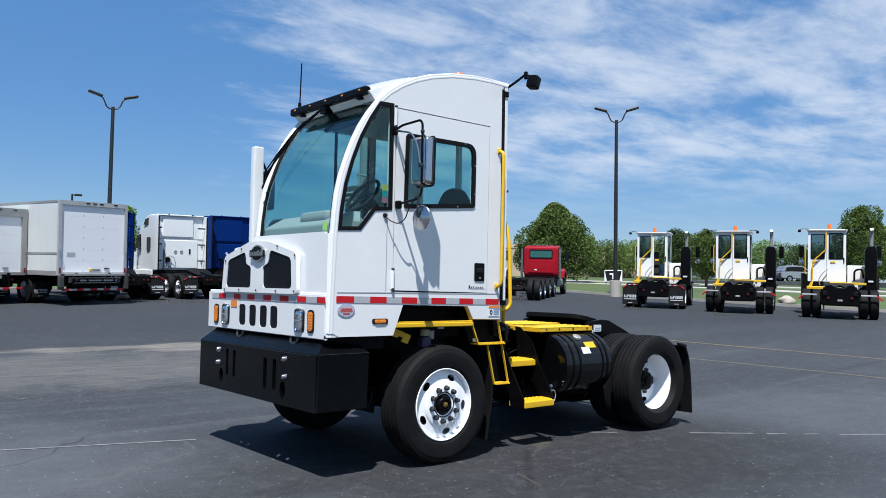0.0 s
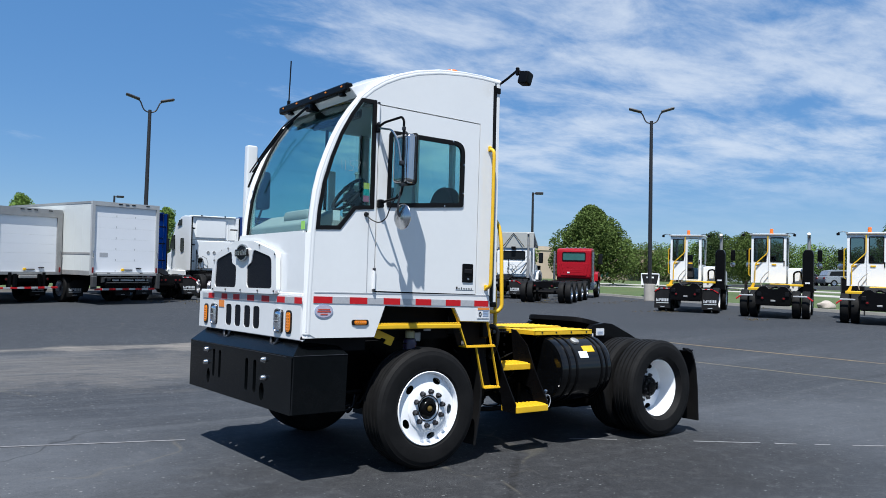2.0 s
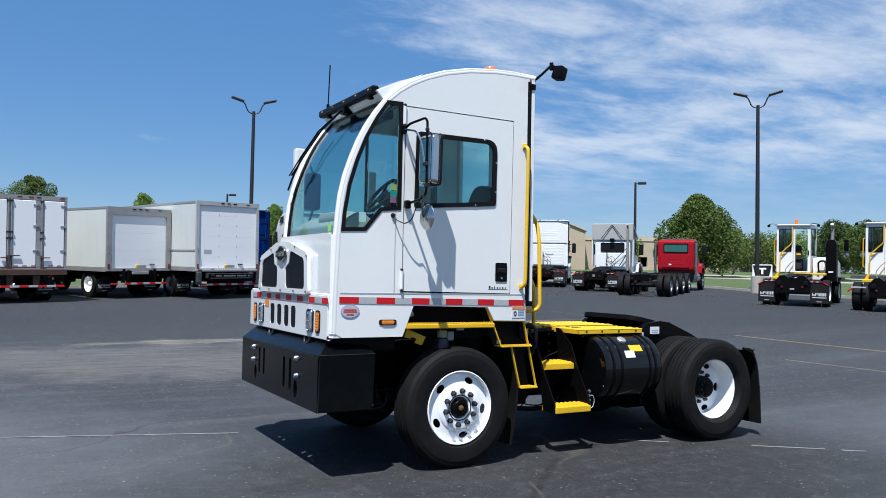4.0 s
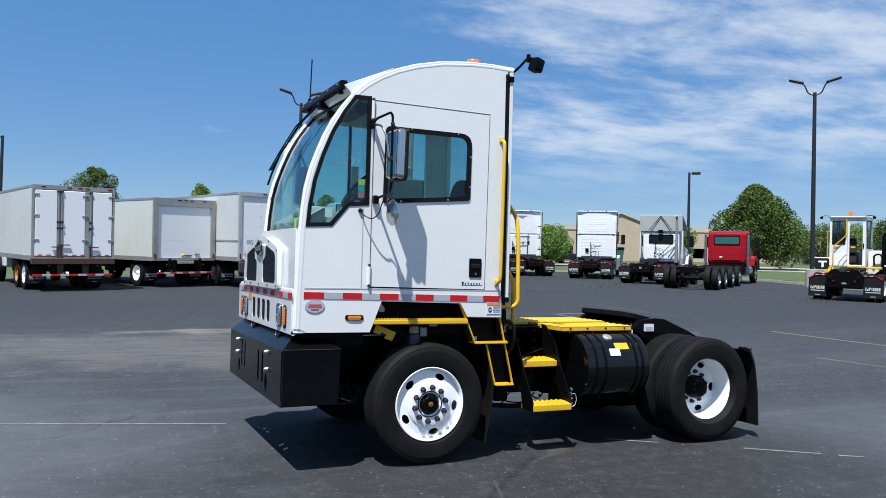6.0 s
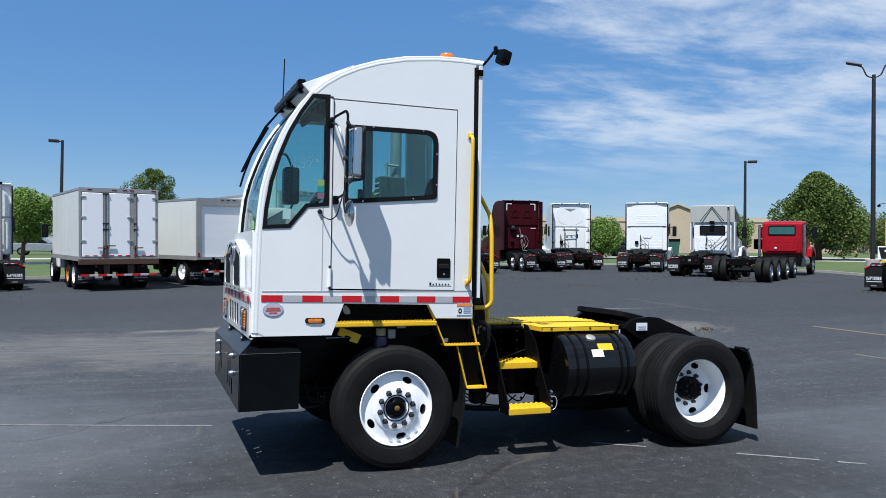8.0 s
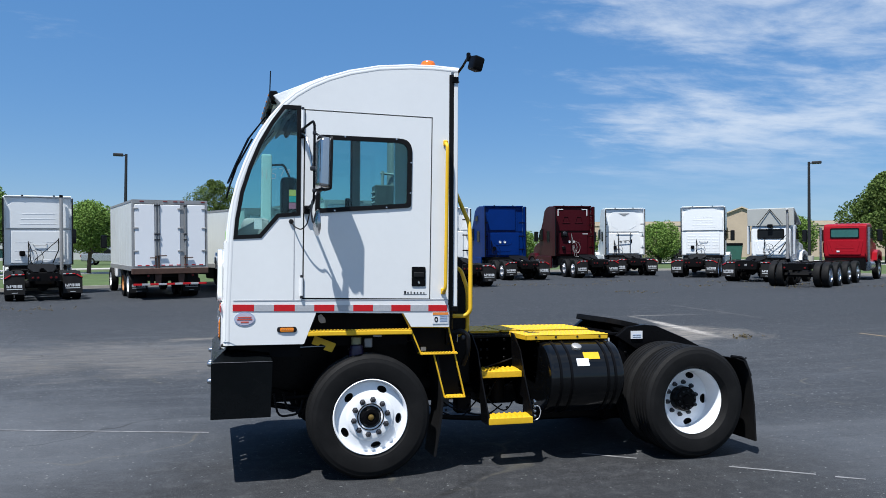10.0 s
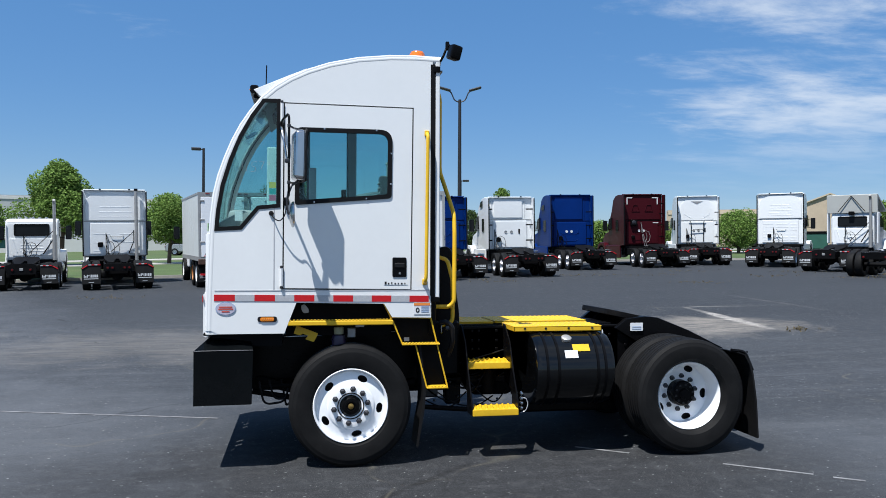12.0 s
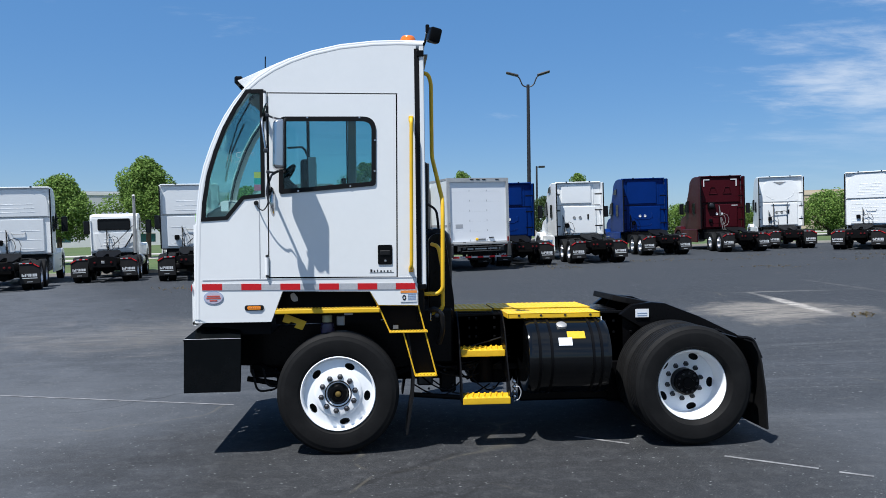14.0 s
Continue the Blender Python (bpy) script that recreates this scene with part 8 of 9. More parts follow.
    part("side_step", box(bm_new(), (x0 - 0.02, -0.75, 0.98), (x0 + 0.62, -0.25, 1.08), 0.01), YELLOW, t)
    part("side_step", prism(bm_new(), [(x0 + 0.02, 1.06), (x0 + 0.12, 1.26), (x0 + 0.20, 1.26), (x0 + 0.14, 1.06)], "y", -0.5, -0.25), YELLOW, t)
    bm = bm_new()
    lathe(bm, [(0.0, 0.0), (0.085, 0.0), (0.08, 0.02), (0.065, 0.02), (0.065, 0.17), (0.055, 0.19), (0.0, 0.195)], Matrix.Translation((mid + 0.08, 0.15, z1 + 0.06)), 14)
    part("beacon", bm, BEACON, t, "orange roof beacon")
    for s, x in ((-1, x0), (1, x1)):
        bm = bm_new()
        tube(bm, bent([(x - s * 0.1, -0.04, z1 + 0.02), (x + s * 0.12, -0.06, z1 + 0.08), (x + s * 0.30, -0.08, z1 + 0.05)], 0.05), 0.014, 6)
        arm = part("work_lamp_arm", bm, BLACK, t)
        part("work_lamp", box(bm_new(), (x + s * 0.30 - 0.055, -0.12, z1 - 0.06), (x + s * 0.30 + 0.055, -0.04, z1 + 0.04), 0.02), BLACK, arm)
    # engine cover, exhaust tower, mirrors
    part("hood", prism(bm_new(), [(0.25, 0.9), (0.25, 1.85), (1.0, 1.88), (2.1, 1.66), (2.25, 0.9)], "x", 0.26, 1.06, 0.06), WHITE_FAR, t)
    part("engine_hoses", tube(bm_new(), bent([(0.5, 0.18, 1.3), (0.5, 0.05, 1.7), (0.75, 0.05, 1.75), (0.8, 0.16, 1.4)], 0.12), 0.035, 8), BLACK, t)
    bm = bm_new()
    prism(bm, [(-0.20, 0.0), (0.20, 0.0), (0.20, 1.30), (0.13, 1.46), (-0.13, 1.46), (-0.20, 1.30)], "y", -0.2, 0.2, 0.05)
    bm.transform(Matrix.Translation((1.02, -0.15, 1.12)))
    st = part("exhaust_tower", bm, BLACK, t, "tall black exhaust tower")
    part("tower_label", box(bm_new(), (0.93, -0.358, 1.27), (1.10, -0.349, 1.33)), LABEL, st)
    part("stack_base", prism(bm_new(), [(0.55, 0.92), (1.24, 0.92), (1.22, 1.14), (0.84, 1.45), (0.80, 1.14)], "y", -0.35, 0.05), BLACK, st)
    part("tailpipe", tube(bm_new(), bent([(1.04, -0.15, 2.5), (1.04, -0.15, 3.08), (1.04, -0.30, 3.2)], 0.08), 0.062, 12), GREY_METAL, st)
    part("fender", box(bm_new(), (0.95, 0.75, 0.98), (1.26, 1.95, 1.08), 0.03), BLACK, t)
    for s, x in ((-1, -1.32), (1, 1.36)):
        mi = part("mirror", box(bm_new(), (x - 0.09, 1.35, 2.15), (x + 0.09, 1.43, 2.62), 0.03, 2), BLACK, t)
        part("round_mirror", lathe(bm_new(), [(0.0, 0.06), (0.09, 0.05), (0.11, 0.0)], Matrix.Translation((x, 1.35, 1.98)) @ Matrix.Rotation(radians(90), 4, "X"), 14), CHROME, mi)
        part("mirror_arm", tube(bm_new(), [(x, 1.42, 2.64), (x - s * 0.30, 1.45, 2.68)], 0.014, 6), BLACK, mi)
        part("mirror_arm", tube(bm_new(), [(x, 1.42, 2.12), (x - s * 0.30, 1.45, 2.05)], 0.014, 6), BLACK, mi)
    chassis(t, -2.55, 2.1, 0.95)
    fifth_wheel(t, -1.35, 1.14, 6)
    # tail: slanted plate with a dip in its top edge, ramps at both sides
    part("tail_plate", prism(bm_new(), [(-0.64, 0.92), (-0.44, 1.16), (-0.26, 1.18), (-0.14, 1.08), (0.14, 1.08), (0.26, 1.18), (0.44, 1.16), (0.64, 0.92), (0.58, 0.50), (-0.58, 0.50)], "y", -2.66, -2.50, 0.012), BLACK, t)
    part("tail_body", box(bm_new(), (-0.56, -2.5, 0.46), (0.56, 1.2, 0.98), 0.02), BLACK, t)
    for s in (-1, 1):
        part("tail_ramp", prism(bm_new(), [(-1.7, 1.10), (-2.68, 0.96), (-2.72, 0.82), (-1.7, 0.82)], "x", s * 0.47 - 0.07, s * 0.47 + 0.07, 0.01), BLACK, t)
    tail_lights(t, -2.67, 0.74, (-0.36, 0.36))
    part("plate_lamp", box(bm_new(), (-0.08, -2.68, 0.62), (0.08, -2.66, 0.68), 0.006), GREY_METAL, t)
    for s in (-1, 1):
        wheel(t, s * 1.06, -1.75, s, FAR_RIM_WHITE_IN, True)
        wheel(t, s * 1.0, 1.35, s, FAR_RIM_WHITE_IN)
        if flaps:
            hung_flap(t, s * 0.92, -2.45, 0.92, 0.78, w=0.64, lean=-4)
        else:
            part("flap_hanger", box(bm_new(), (s * 0.92 - 0.28, -2.36, 0.80), (s * 0.92 + 0.20, -2.32, 0.85), 0.008), GREY_TAPE, t)
            end = part("hanger_end", box(bm_new(), (0.0, -0.02, -0.025), (0.24, 0.02, 0.025), 0.008), RED_TAPE, t)
            end.matrix_basis = Matrix.Translation((s * 1.12, -2.34, 0.82)) @ Matrix.Diagonal((s, 1, 1, 1)) @ Matrix.Rotation(radians(38), 4, "Y")
    return t


def stand(x, y, bearing, back=3.5):
    """A pose lying on the sloping ground, the thing's front pointing at that bearing from +y towards +x."""
    b = radians(bearing)
    f, r = Vector((math.sin(b), math.cos(b))), Vector((math.cos(b), -math.sin(b)))
    here = lambda u, v: ground_z(x + f.x * u + r.x * v, y + f.y * u + r.y * v)
    fz = (here(2.0, 0) - here(-back, 0)) / (2.0 + back)
    rz = (here(0, 1.0) - here(0, -1.0)) / 2.0
    ya = Vector((f.x, f.y, fz)).normalized()
    za = Vector((r.x, r.y, rz)).cross(ya).normalized()
    xa = ya.cross(za)
    m = Matrix((xa, ya, za)).transposed().to_4x4()
    m.translation = (x, y, here(-back, 0) + fz * back)
    return m


sleeper_truck(stand(9.44, 28.79, 0), WHITE_FAR, "round", "white highway tractor with tall sleeper, black side braces and mud flaps", top=3.62, w=1.12, tail=-3.56)
sleeper_truck(stand(14.33, 34.10, 1.2), BLUE, "round", "deep blue highway tractor with tall sleeper and polished wheels", top=3.99, w=1.22)
sleeper_truck(stand(18.96, 34.92, 4.1), MAROON, "plain", "dark maroon highway tractor with sleeper and white corner reflectors", top=4.06, w=1.22, tail=-3.7)
sleeper_truck(stand(23.2, 36.47, 17.5), WHITE_FAR, "square", "white highway tractor with black grab hoops on the sleeper back", top=4.03, w=1.22, tail=-3.5)
sleeper_truck(stand(26.04, 32.38, 41.5), WHITE_FAR, "tall", "white highway tractor with arched, ribbed sleeper back", top=3.97, w=1.22, tail=-3.65, ribbed=True)
day_cab_truck(stand(26.12, 26.66, 54.6), WHITE_FAR, "white day cab tractor with pale open-backed roof fairing", True, True, tail=-3.66)
day_cab_truck(stand(28.72, 24.51, 56, 7.0), RED, "red day cab truck on a long bare five-axle chassis", False, False, True)
sleeper_truck(stand(6.13, 28.97, -2.4), BLUE, "round", "deep blue highway tractor standing half hidden behind a box truck", top=3.66, w=1.2)
box_truck(stand(4.04, 22.9, -14.9), "white box truck with roll-up door, tail lift and galvanised frame", 7.2, 1.12, 3.58, False, True)
box_truck(stand(1.08, 24.0, -23.5), "white box truck with broad grey door frame and black chassis", 6.2, 1.08, 3.29, False, False)
box_truck(stand(-2.7, 22.02, -13.5), "white box truck with swing doors, lock rods and rusty brown sill", 5.8, 1.12, 3.47, True, False)
sleeper_truck(stand(-7.81, 26.57, -13.5), WHITE_FAR, "tall", "white highway tractor with ribbed sleeper back and exhaust pipe", top=3.84, pipe=True, w=1.22, tail=-3.96)
day_cab_truck(stand(-10.98, 26.59, -11.7) @ Matrix.Scale(0.97, 4), WHITE_FAR, "white day cab tractor with dark back window and grey stack", True)
sleeper_truck(stand(-13.54, 23.48, -15.8), WHITE_FAR, "tall", "white highway tractor with sleeper, hoses and slanted mud flaps", top=3.70, w=1.22)
yard_tractor(stand(25.1, 13.98, 63), "white yard tractor with open rear door and lettered flaps", True, True)
yard_tractor(stand(25.42, 10.35, 65), "white yard tractor with closed rear door and orange beacon", False, False)
yard_tractor(stand(25.81, 6.76, 66), "white yard tractor with closed rear door beside mirror arms", False, False)


# ---- far surroundings ----
def tree(x, y, h, w, leaf, label, n=2600, seed=1, shape="cone", trunk=0.16, base=0.22, size=0.19, z=None):
    """A tapered trunk with limbs and a crown of many small leaf clumps with gaps and an uneven outline."""
    rnd = random.Random(seed)
    z = ground_z(x, y) if z is None else z
    t = thing("tree", label, "tree", "trees round the lot", pose(x, y, z))
    bm = bm_new()
    lean = rnd.uniform(-0.2, 0.2)
    tube(bm, [(0, 0, -0.2), (lean * 0.3, 0, h * 0.25), (lean, 0.1, h * 0.55), (lean, 0, h * 0.86)], w * 0.028, 8)
    for v in bm.verts:
        k = max(0.15, 1 - v.co.z / h)
        v.co.x, v.co.y = v.co.x * (0.4 + 0.8 * k), v.co.y * (0.4 + 0.8 * k)
    lobes = []
    nl = 26
    for i in range(nl):
        f = (i + 0.5) / nl
        zz = h * (base + 0.06 + (0.90 - base) * f)
        if shape == "spire":
            prof = min(1.0, (f + 0.20) * 3.2) * (1.04 - f) ** 0.95
        elif shape == "cone":
            prof = min(1.0, (f + 0.14) * 3.2) * (1.02 - f) ** 0.72
        else:
            prof = math.sqrt(max(0.02, 1 - (2 * f - 0.95) ** 2)) * 0.95
        a = i * 2.39996 + rnd.uniform(-0.5, 0.5)
        rr = w / 2 * prof * rnd.uniform(0.42, 0.78)
        p = Vector((rr * math.cos(a), rr * math.sin(a), zz))
        lobes.append((p, w * rnd.uniform(0.13, 0.21) * (0.5 + 0.6 * prof)))
        if i % 2 == 0:
            tube(bm, [(lean * 0.5, 0, max(h * 0.12, zz - 0.25 * rr - 0.5)), tuple(p)], w * 0.009, 5)
    part("trunk", bm, BARK, t)
    verts, faces = [], []
    for i in range(n):
        p, r = lobes[int(rnd.random() * nl)]
        d = Vector((rnd.gauss(0, 1), rnd.gauss(0, 1), rnd.gauss(0, 0.8))).normalized()
        c = p + d * r * (0.55 + 0.55 * rnd.random() ** 0.6)
        s = size * rnd.uniform(0.6, 1.4)
        e = Euler((rnd.uniform(-1.1, 1.1), rnd.uniform(-1.1, 1.1), rnd.uniform(0, 6.28))).to_matrix()
        b = len(verts)
        for u, v in ((-0.5, -0.1), (0.1, -0.5), (0.55, 0.1), (-0.05, 0.5)):
            verts.append(c + e @ Vector((u * s, v * s, 0.12 * s * (1 if u * v > 0 else -1))))
        faces.append((b, b + 1, b + 2, b + 3))
    me = bpy.data.meshes.new("crown")
    me.from_pydata([tuple(v) for v in verts], [], faces)
    me.materials.append(leaf)
    o = new("crown", me)
    o.parent = t
    return t


def lamp_post(x, y, h, arms, label, turn=0, footing=0.9):
    t = thing("street_lamp", label, "street lamp", "lot lamps", pose(x, y, ground_z(x, y), 0, 0, turn))
    bm = bm_new()
    lathe(bm, [(0.0, 0), (0.3, 0.0), (0.3, footing - 0.02), (0.28, footing), (0.0, footing)], None, 24)
    part("footing", bm, CONCRETE, t, "round concrete footing")
    bm = bm_new()
    lathe(bm, [(0.12, footing), (0.11, footing + 0.1), (0.105, h * 0.5), (0.085, h)], None, 12, True)
    part("pole", bm, POLE, t)
    for s in arms:
        bm = bm_new()
        if len(arms) > 1:
            tube(bm, bent([(0, 0, h - 0.15), (s * 0.30, 0, h - 0.05), (s * 0.48, 0, h + 0.40), (s * 0.62, 0, h + 0.50)], 0.2), 0.035, 8)
            arm = part("arm", bm, POLE, t)
            bm = bm_new()
            box(bm, (s * 0.86 - 0.36, -0.15, -0.06), (s * 0.86 + 0.36, 0.15, 0.06), 0.05, 2)
            bm.transform(Matrix.Translation((0, 0, h + 0.60)) @ Matrix.Translation((s * 0.86, 0, 0)) @ Matrix.Rotation(radians(-16 * s), 4, "Y") @ Matrix.Translation((-s * 0.86, 0, 0)))
        else:
            tube(bm, [(0, 0, h - 0.1), (s * 0.25, 0, h - 0.08)], 0.04, 8)
            arm = part("arm", bm, POLE, t)
            bm = bm_new()
            box(bm, (s * 0.5 - 0.32, -0.2, h - 0.16), (s * 0.5 + 0.32, 0.2, h + 0.02), 0.03)
        part("lamp_head", bm, POLE, arm)
    return t


lamp_post(8.37, 35.63, 9.44, (-1, 1), "tall dark twin-arm lamp post on the lot", -10)
lamp_post(30.78, 20.85, 9.8, (-1, 1), "tall dark twin-arm lamp post on round concrete footing", -48)
lamp_post(39.65, 39.43, 7.64, (1,), "dark lamp post with one flat head", -40)
lamp_post(15.44, 69.74, 7.34, (1,), "dark lamp post with one flat head", -10)
lamp_post(-7.06, 49.47, 8.1, (-1,), "dark lamp post with one flat head", 5)

TREES = [
    (48.9, 41.5, 9.3, 11.4, LEAF, 9500, "spire", "large dense linden with a broad pointed crown"),
    (41.5, 43.2, 5.2, 4.8, LEAF_BRIGHT, 2600, "round", "small round green tree behind the trucks"),
    (34.0, 49.9, 4.5, 5.4, LEAF_BRIGHT, 2600, "round", "small round green tree behind the trucks"),
    (55.0, 33.0, 6.5, 5.6, LEAF_DARK, 2600, "round", "dark green tree beyond the grass"),
    (51.5, 28.0, 6.2, 4.6, LEAF, 2800, "round", "dark green tree beyond the grass"),
    (61.0, 19.0, 7.0, 6.0, LEAF_BRIGHT, 2600, "round", "green tree beyond the grass"),
    (60.0, 12.5, 7.2, 5.6, LEAF, 2800, "round", "dark green tree beyond the grass"),
    (48.7, 15.1, 7.9, 4.6, LEAF, 3200, "round", "dark green tree beyond the grass"),
    (57.0, -2.0, 9.0, 7.0, LEAF, 3200, "round", "dark green tree beyond the grass"),
    (-15.5, 46.5, 9.0, 7.4, LEAF_BRIGHT, 6000, "cone", "leafy maple with a pointed crown on the grass strip"),
    (-18.2, 39.0, 6.9, 6.2, LEAF_BRIGHT, 4200, "cone", "leafy maple on the grass strip"),
    (-27.0, 37.0, 7.4, 6.2, LEAF_BRIGHT, 3600, "cone", "leafy maple on the grass strip"),
    (-8.9, 46.7, 6.1, 5.2, LEAF_BRIGHT, 3600, "round", "small leafy maple on the grass strip"),
    (-1.4, 66.0, 10.6, 6.0, LEAF, 3200, "round", "leafy tree standing behind the box trucks"),
    (8.3, 73.0, 9.7, 6.4, LEAF_BRIGHT, 3000, "cone", "leafy tree standing behind the trucks"),
    (17.1, 59.7, 8.1, 4.6, LEAF_BRIGHT, 2600, "cone", "leafy tree standing behind the trucks"),
    (13.2, 55.0, 5.1, 3.8, LEAF_DARK, 1600, "round", "dark green tree beyond the parked trucks"),
    (24.2, 55.0, 3.7, 4.0, LEAF_BRIGHT, 1600, "round", "low green tree beyond the parked trucks"),
    (30.2, 56.0, 3.6, 3.4, LEAF_BRIGHT, 1400, "round", "low green tree beyond the parked trucks"),
    (78.0, 58.7, 6.1, 10.4, LEAF, 1500, "round", "green tree in the far row"),
    (80.5, 55.4, 6.4, 10.9, LEAF_BRIGHT, 1500, "round", "green tree in the far row"),
    (82.8, 52.2, 6.3, 10.8, LEAF_DARK, 1500, "round", "dark green tree in the far row"),
    (84.9, 48.9, 5.2, 9.7, LEAF, 1500, "round", "green tree in the far row"),
    (86.8, 45.7, 6.6, 10.1, LEAF, 1500, "round", "green tree in the far row"),
    (88.6, 42.5, 6.6, 8.8, LEAF_BRIGHT, 1500, "round", "green tree in the far row"),
    (90.2, 39.3, 5.9, 9.1, LEAF_DARK, 1500, "round", "dark green tree in the far row"),
    (91.6, 36.2, 6.0, 9.9, LEAF, 1500, "round", "green tree in the far row"),
    (93.0, 32.7, 5.1, 9.0, LEAF, 1500, "round", "green tree in the far row"),
    (95.0, 28.5, 5.6, 10.8, LEAF_BRIGHT, 1500, "round", "green tree in the far row"),
]
for i, (x, y, h, w, leaf, n, shape, label) in enumerate(TREES):
    tree(x, y, h * 0.74, w * 0.82, leaf, label, int(n * 4.6), 11 + i, shape, size=0.065 + 0.0085 * w, base=0.36 if "maple" in label else 0.22)


def building(name, place, w, d, h, mat, label, bays, glass, band=None, gable=None, base=None, zs=1.0, ze=2.2):
    """A long low hall: walls, roof edge, and windows let into the front (its y = 0 side)."""
    b = thing(name, label, "building", "", place)
    holes = [rect(c - s / 2, zs, c + s / 2, ze) for c, s in bays]
    bm = front_plate(rect(-w / 2, -2.5, w / 2, h), holes, 0, 0.4)
    bm.transform(Matrix.Rotation(radians(90), 4, "Z"))
    bm.transform(Matrix.Diagonal((-1, 1, 1, 1)))
    part("wall", bm, mat, b)
    if base:
        bm = front_plate(rect(-w / 2, -2.5, w / 2, ze + 0.25), holes, 0, 0.12)
        bm.transform(Matrix.Translation((0, -0.27, 0)) @ Matrix.Diagonal((-1, 1, 1, 1)) @ Matrix.Rotation(radians(90), 4, "Z"))
        part("base_wall", bm, base, b, "white concrete base wall")
    bm = bm_new()
    for s in (-1, 1):
        box(bm, (s * w / 2 - 0.2, 0.2, -2.5), (s * w / 2 + 0.2, d, h))
    box(bm, (-w / 2, d, -2.5), (w / 2, d + 0.4, h))
    part("side_walls", bm, mat, b)
    bm = bm_new()
    box(bm, (-w / 2 - 0.1, -0.1, h - 0.2), (w / 2 + 0.1, d, h + 0.02))
    part("roof", bm, GREY_METAL, b)
    if band:
        bm = bm_new()
        box(bm, (-w / 2, -0.28, h - 0.5), (w / 2, -0.2, h - 0.15))
        part("stone_band", bm, band, b)
    for c, s in bays:
        bm = bm_new()
        box(bm, (-s / 2, 0.06, zs), (s / 2, 0.1, ze))
        g = part("window", bm, glass, b)
        g.matrix_basis = pose(-c, 0, 0)
        bm = bm_new()
        box(bm, (-0.05, 0.0, zs), (0.05, 0.08, ze))
        box(bm, (-s / 2, 0.0, ze - 0.06), (s / 2, 0.08, ze))
        part("window_frame", bm, POLE, g)
    if gable:
        gx, gw, gh = gable
        bm = bm_new()
        prism(bm, [(gx - gw / 2, -2.0), (gx + gw / 2, -2.0), (gx + gw / 2, gh - 0.85), (gx, gh), (gx - gw / 2, gh - 0.85)], "y", -2.5, 3.0)
        part("gabled_porch", bm, mat, b)
        bm = bm_new()
        prism(bm, [(gx - gw / 2 - 0.2, gh - 0.97), (gx, gh + 0.0), (gx + gw / 2 + 0.2, gh - 0.97), (gx + gw / 2 + 0.2, gh - 0.83), (gx, gh + 0.16), (gx - gw / 2 - 0.2, gh - 0.83)], "y", -2.7, 3.0)
        part("gable_roof", bm, band or mat, b)
    return b


building("brick_building", pose(63.6, 68.77, 2.45, 0, 0, -28), 47.2, 30, 4.7, BRICK, "long tan brick hall with teal windows beyond the lot", [(-18.6, 1.4), (-12.6, 1.4), (3.4, 1.4), (11.9, 1.4), (13.6, 1.4)], TEAL_GLASS, BAND, (-6.5, 4.6, 6.1))
building("metal_building", pose(-32, 102, 2.3, 0, 0, 14), 90, 30, 6.9, SIDING, "long grey metal-clad hall with white base and windows", [(-42 + 5.25 * k, 2.3) for k in range(17)], TEAL_GLASS, PALE_WALL, None, PALE_WALL, 0.12, 1.25)



# ---- verge beyond the lot ----
EDGE = [(-90, 24), (-60, 25), (-30, 27.5), (-10, 29.5), (4, 34), (12, 38.5), (22, 41.5), (30, 39.5), (33.6, 33), (33.4, 26), (31.2, 20), (30.4, 10), (29.6, 0), (29, -20), (28, -60)]


def offset_edge(d, lift):
    out = []
    k = len(EDGE)
    for i, p in enumerate(EDGE):
        a, b = Vector(EDGE[max(i - 1, 0)]), Vector(EDGE[min(i + 1, k - 1)])
        t = (b - a).normalized()
        q = Vector(p) + Vector((-t.y, t.x)) * d
        out.append((q.x, q.y, ground_z(q.x, q.y) + lift))
    return out


def edge_band(name, ds, lifts, mat, label, category):
    bm = bm_new()
    rows = [[bm.verts.new(v) for v in offset_edge(d, z)] for d, z in zip(ds, lifts)]
    for a, b in zip(rows, rows[1:]):
        for i in range(len(a) - 1):
            bm.faces.new((a[i], a[i + 1], b[i + 1], b[i]))
    return one(name, bm, mat, label, category, kind="structure")


edge_band("kerb", (0.0, 0.01, 0.16, 0.17), (-0.02, 0.13, 0.13, 0.06), KERB, "pale concrete kerb round the lot", "kerb")
edge_band("grass_verge", (0.17, 4, 9, 14, 20, 30, 45, 70, 120, 260), (0.12, 0.16, 0.16, 0.16, 0.16, 0.18, 0.2, 0.2, 0.2, 0.2), GRASS, "mown green grass verge beyond the kerb", "grass")
edge_band("footpath", (15.0, 15.01, 18.0, 18.01), (0.10, 0.19, 0.19, 0.10), WALK, "pale concrete path through the grass", "path")
edge_band("far_road", (24.0, 24.01, 27.0, 27.01), (0.12, 0.225, 0.225, 0.12), WALK, "pale concrete drive beyond the grass", "road")


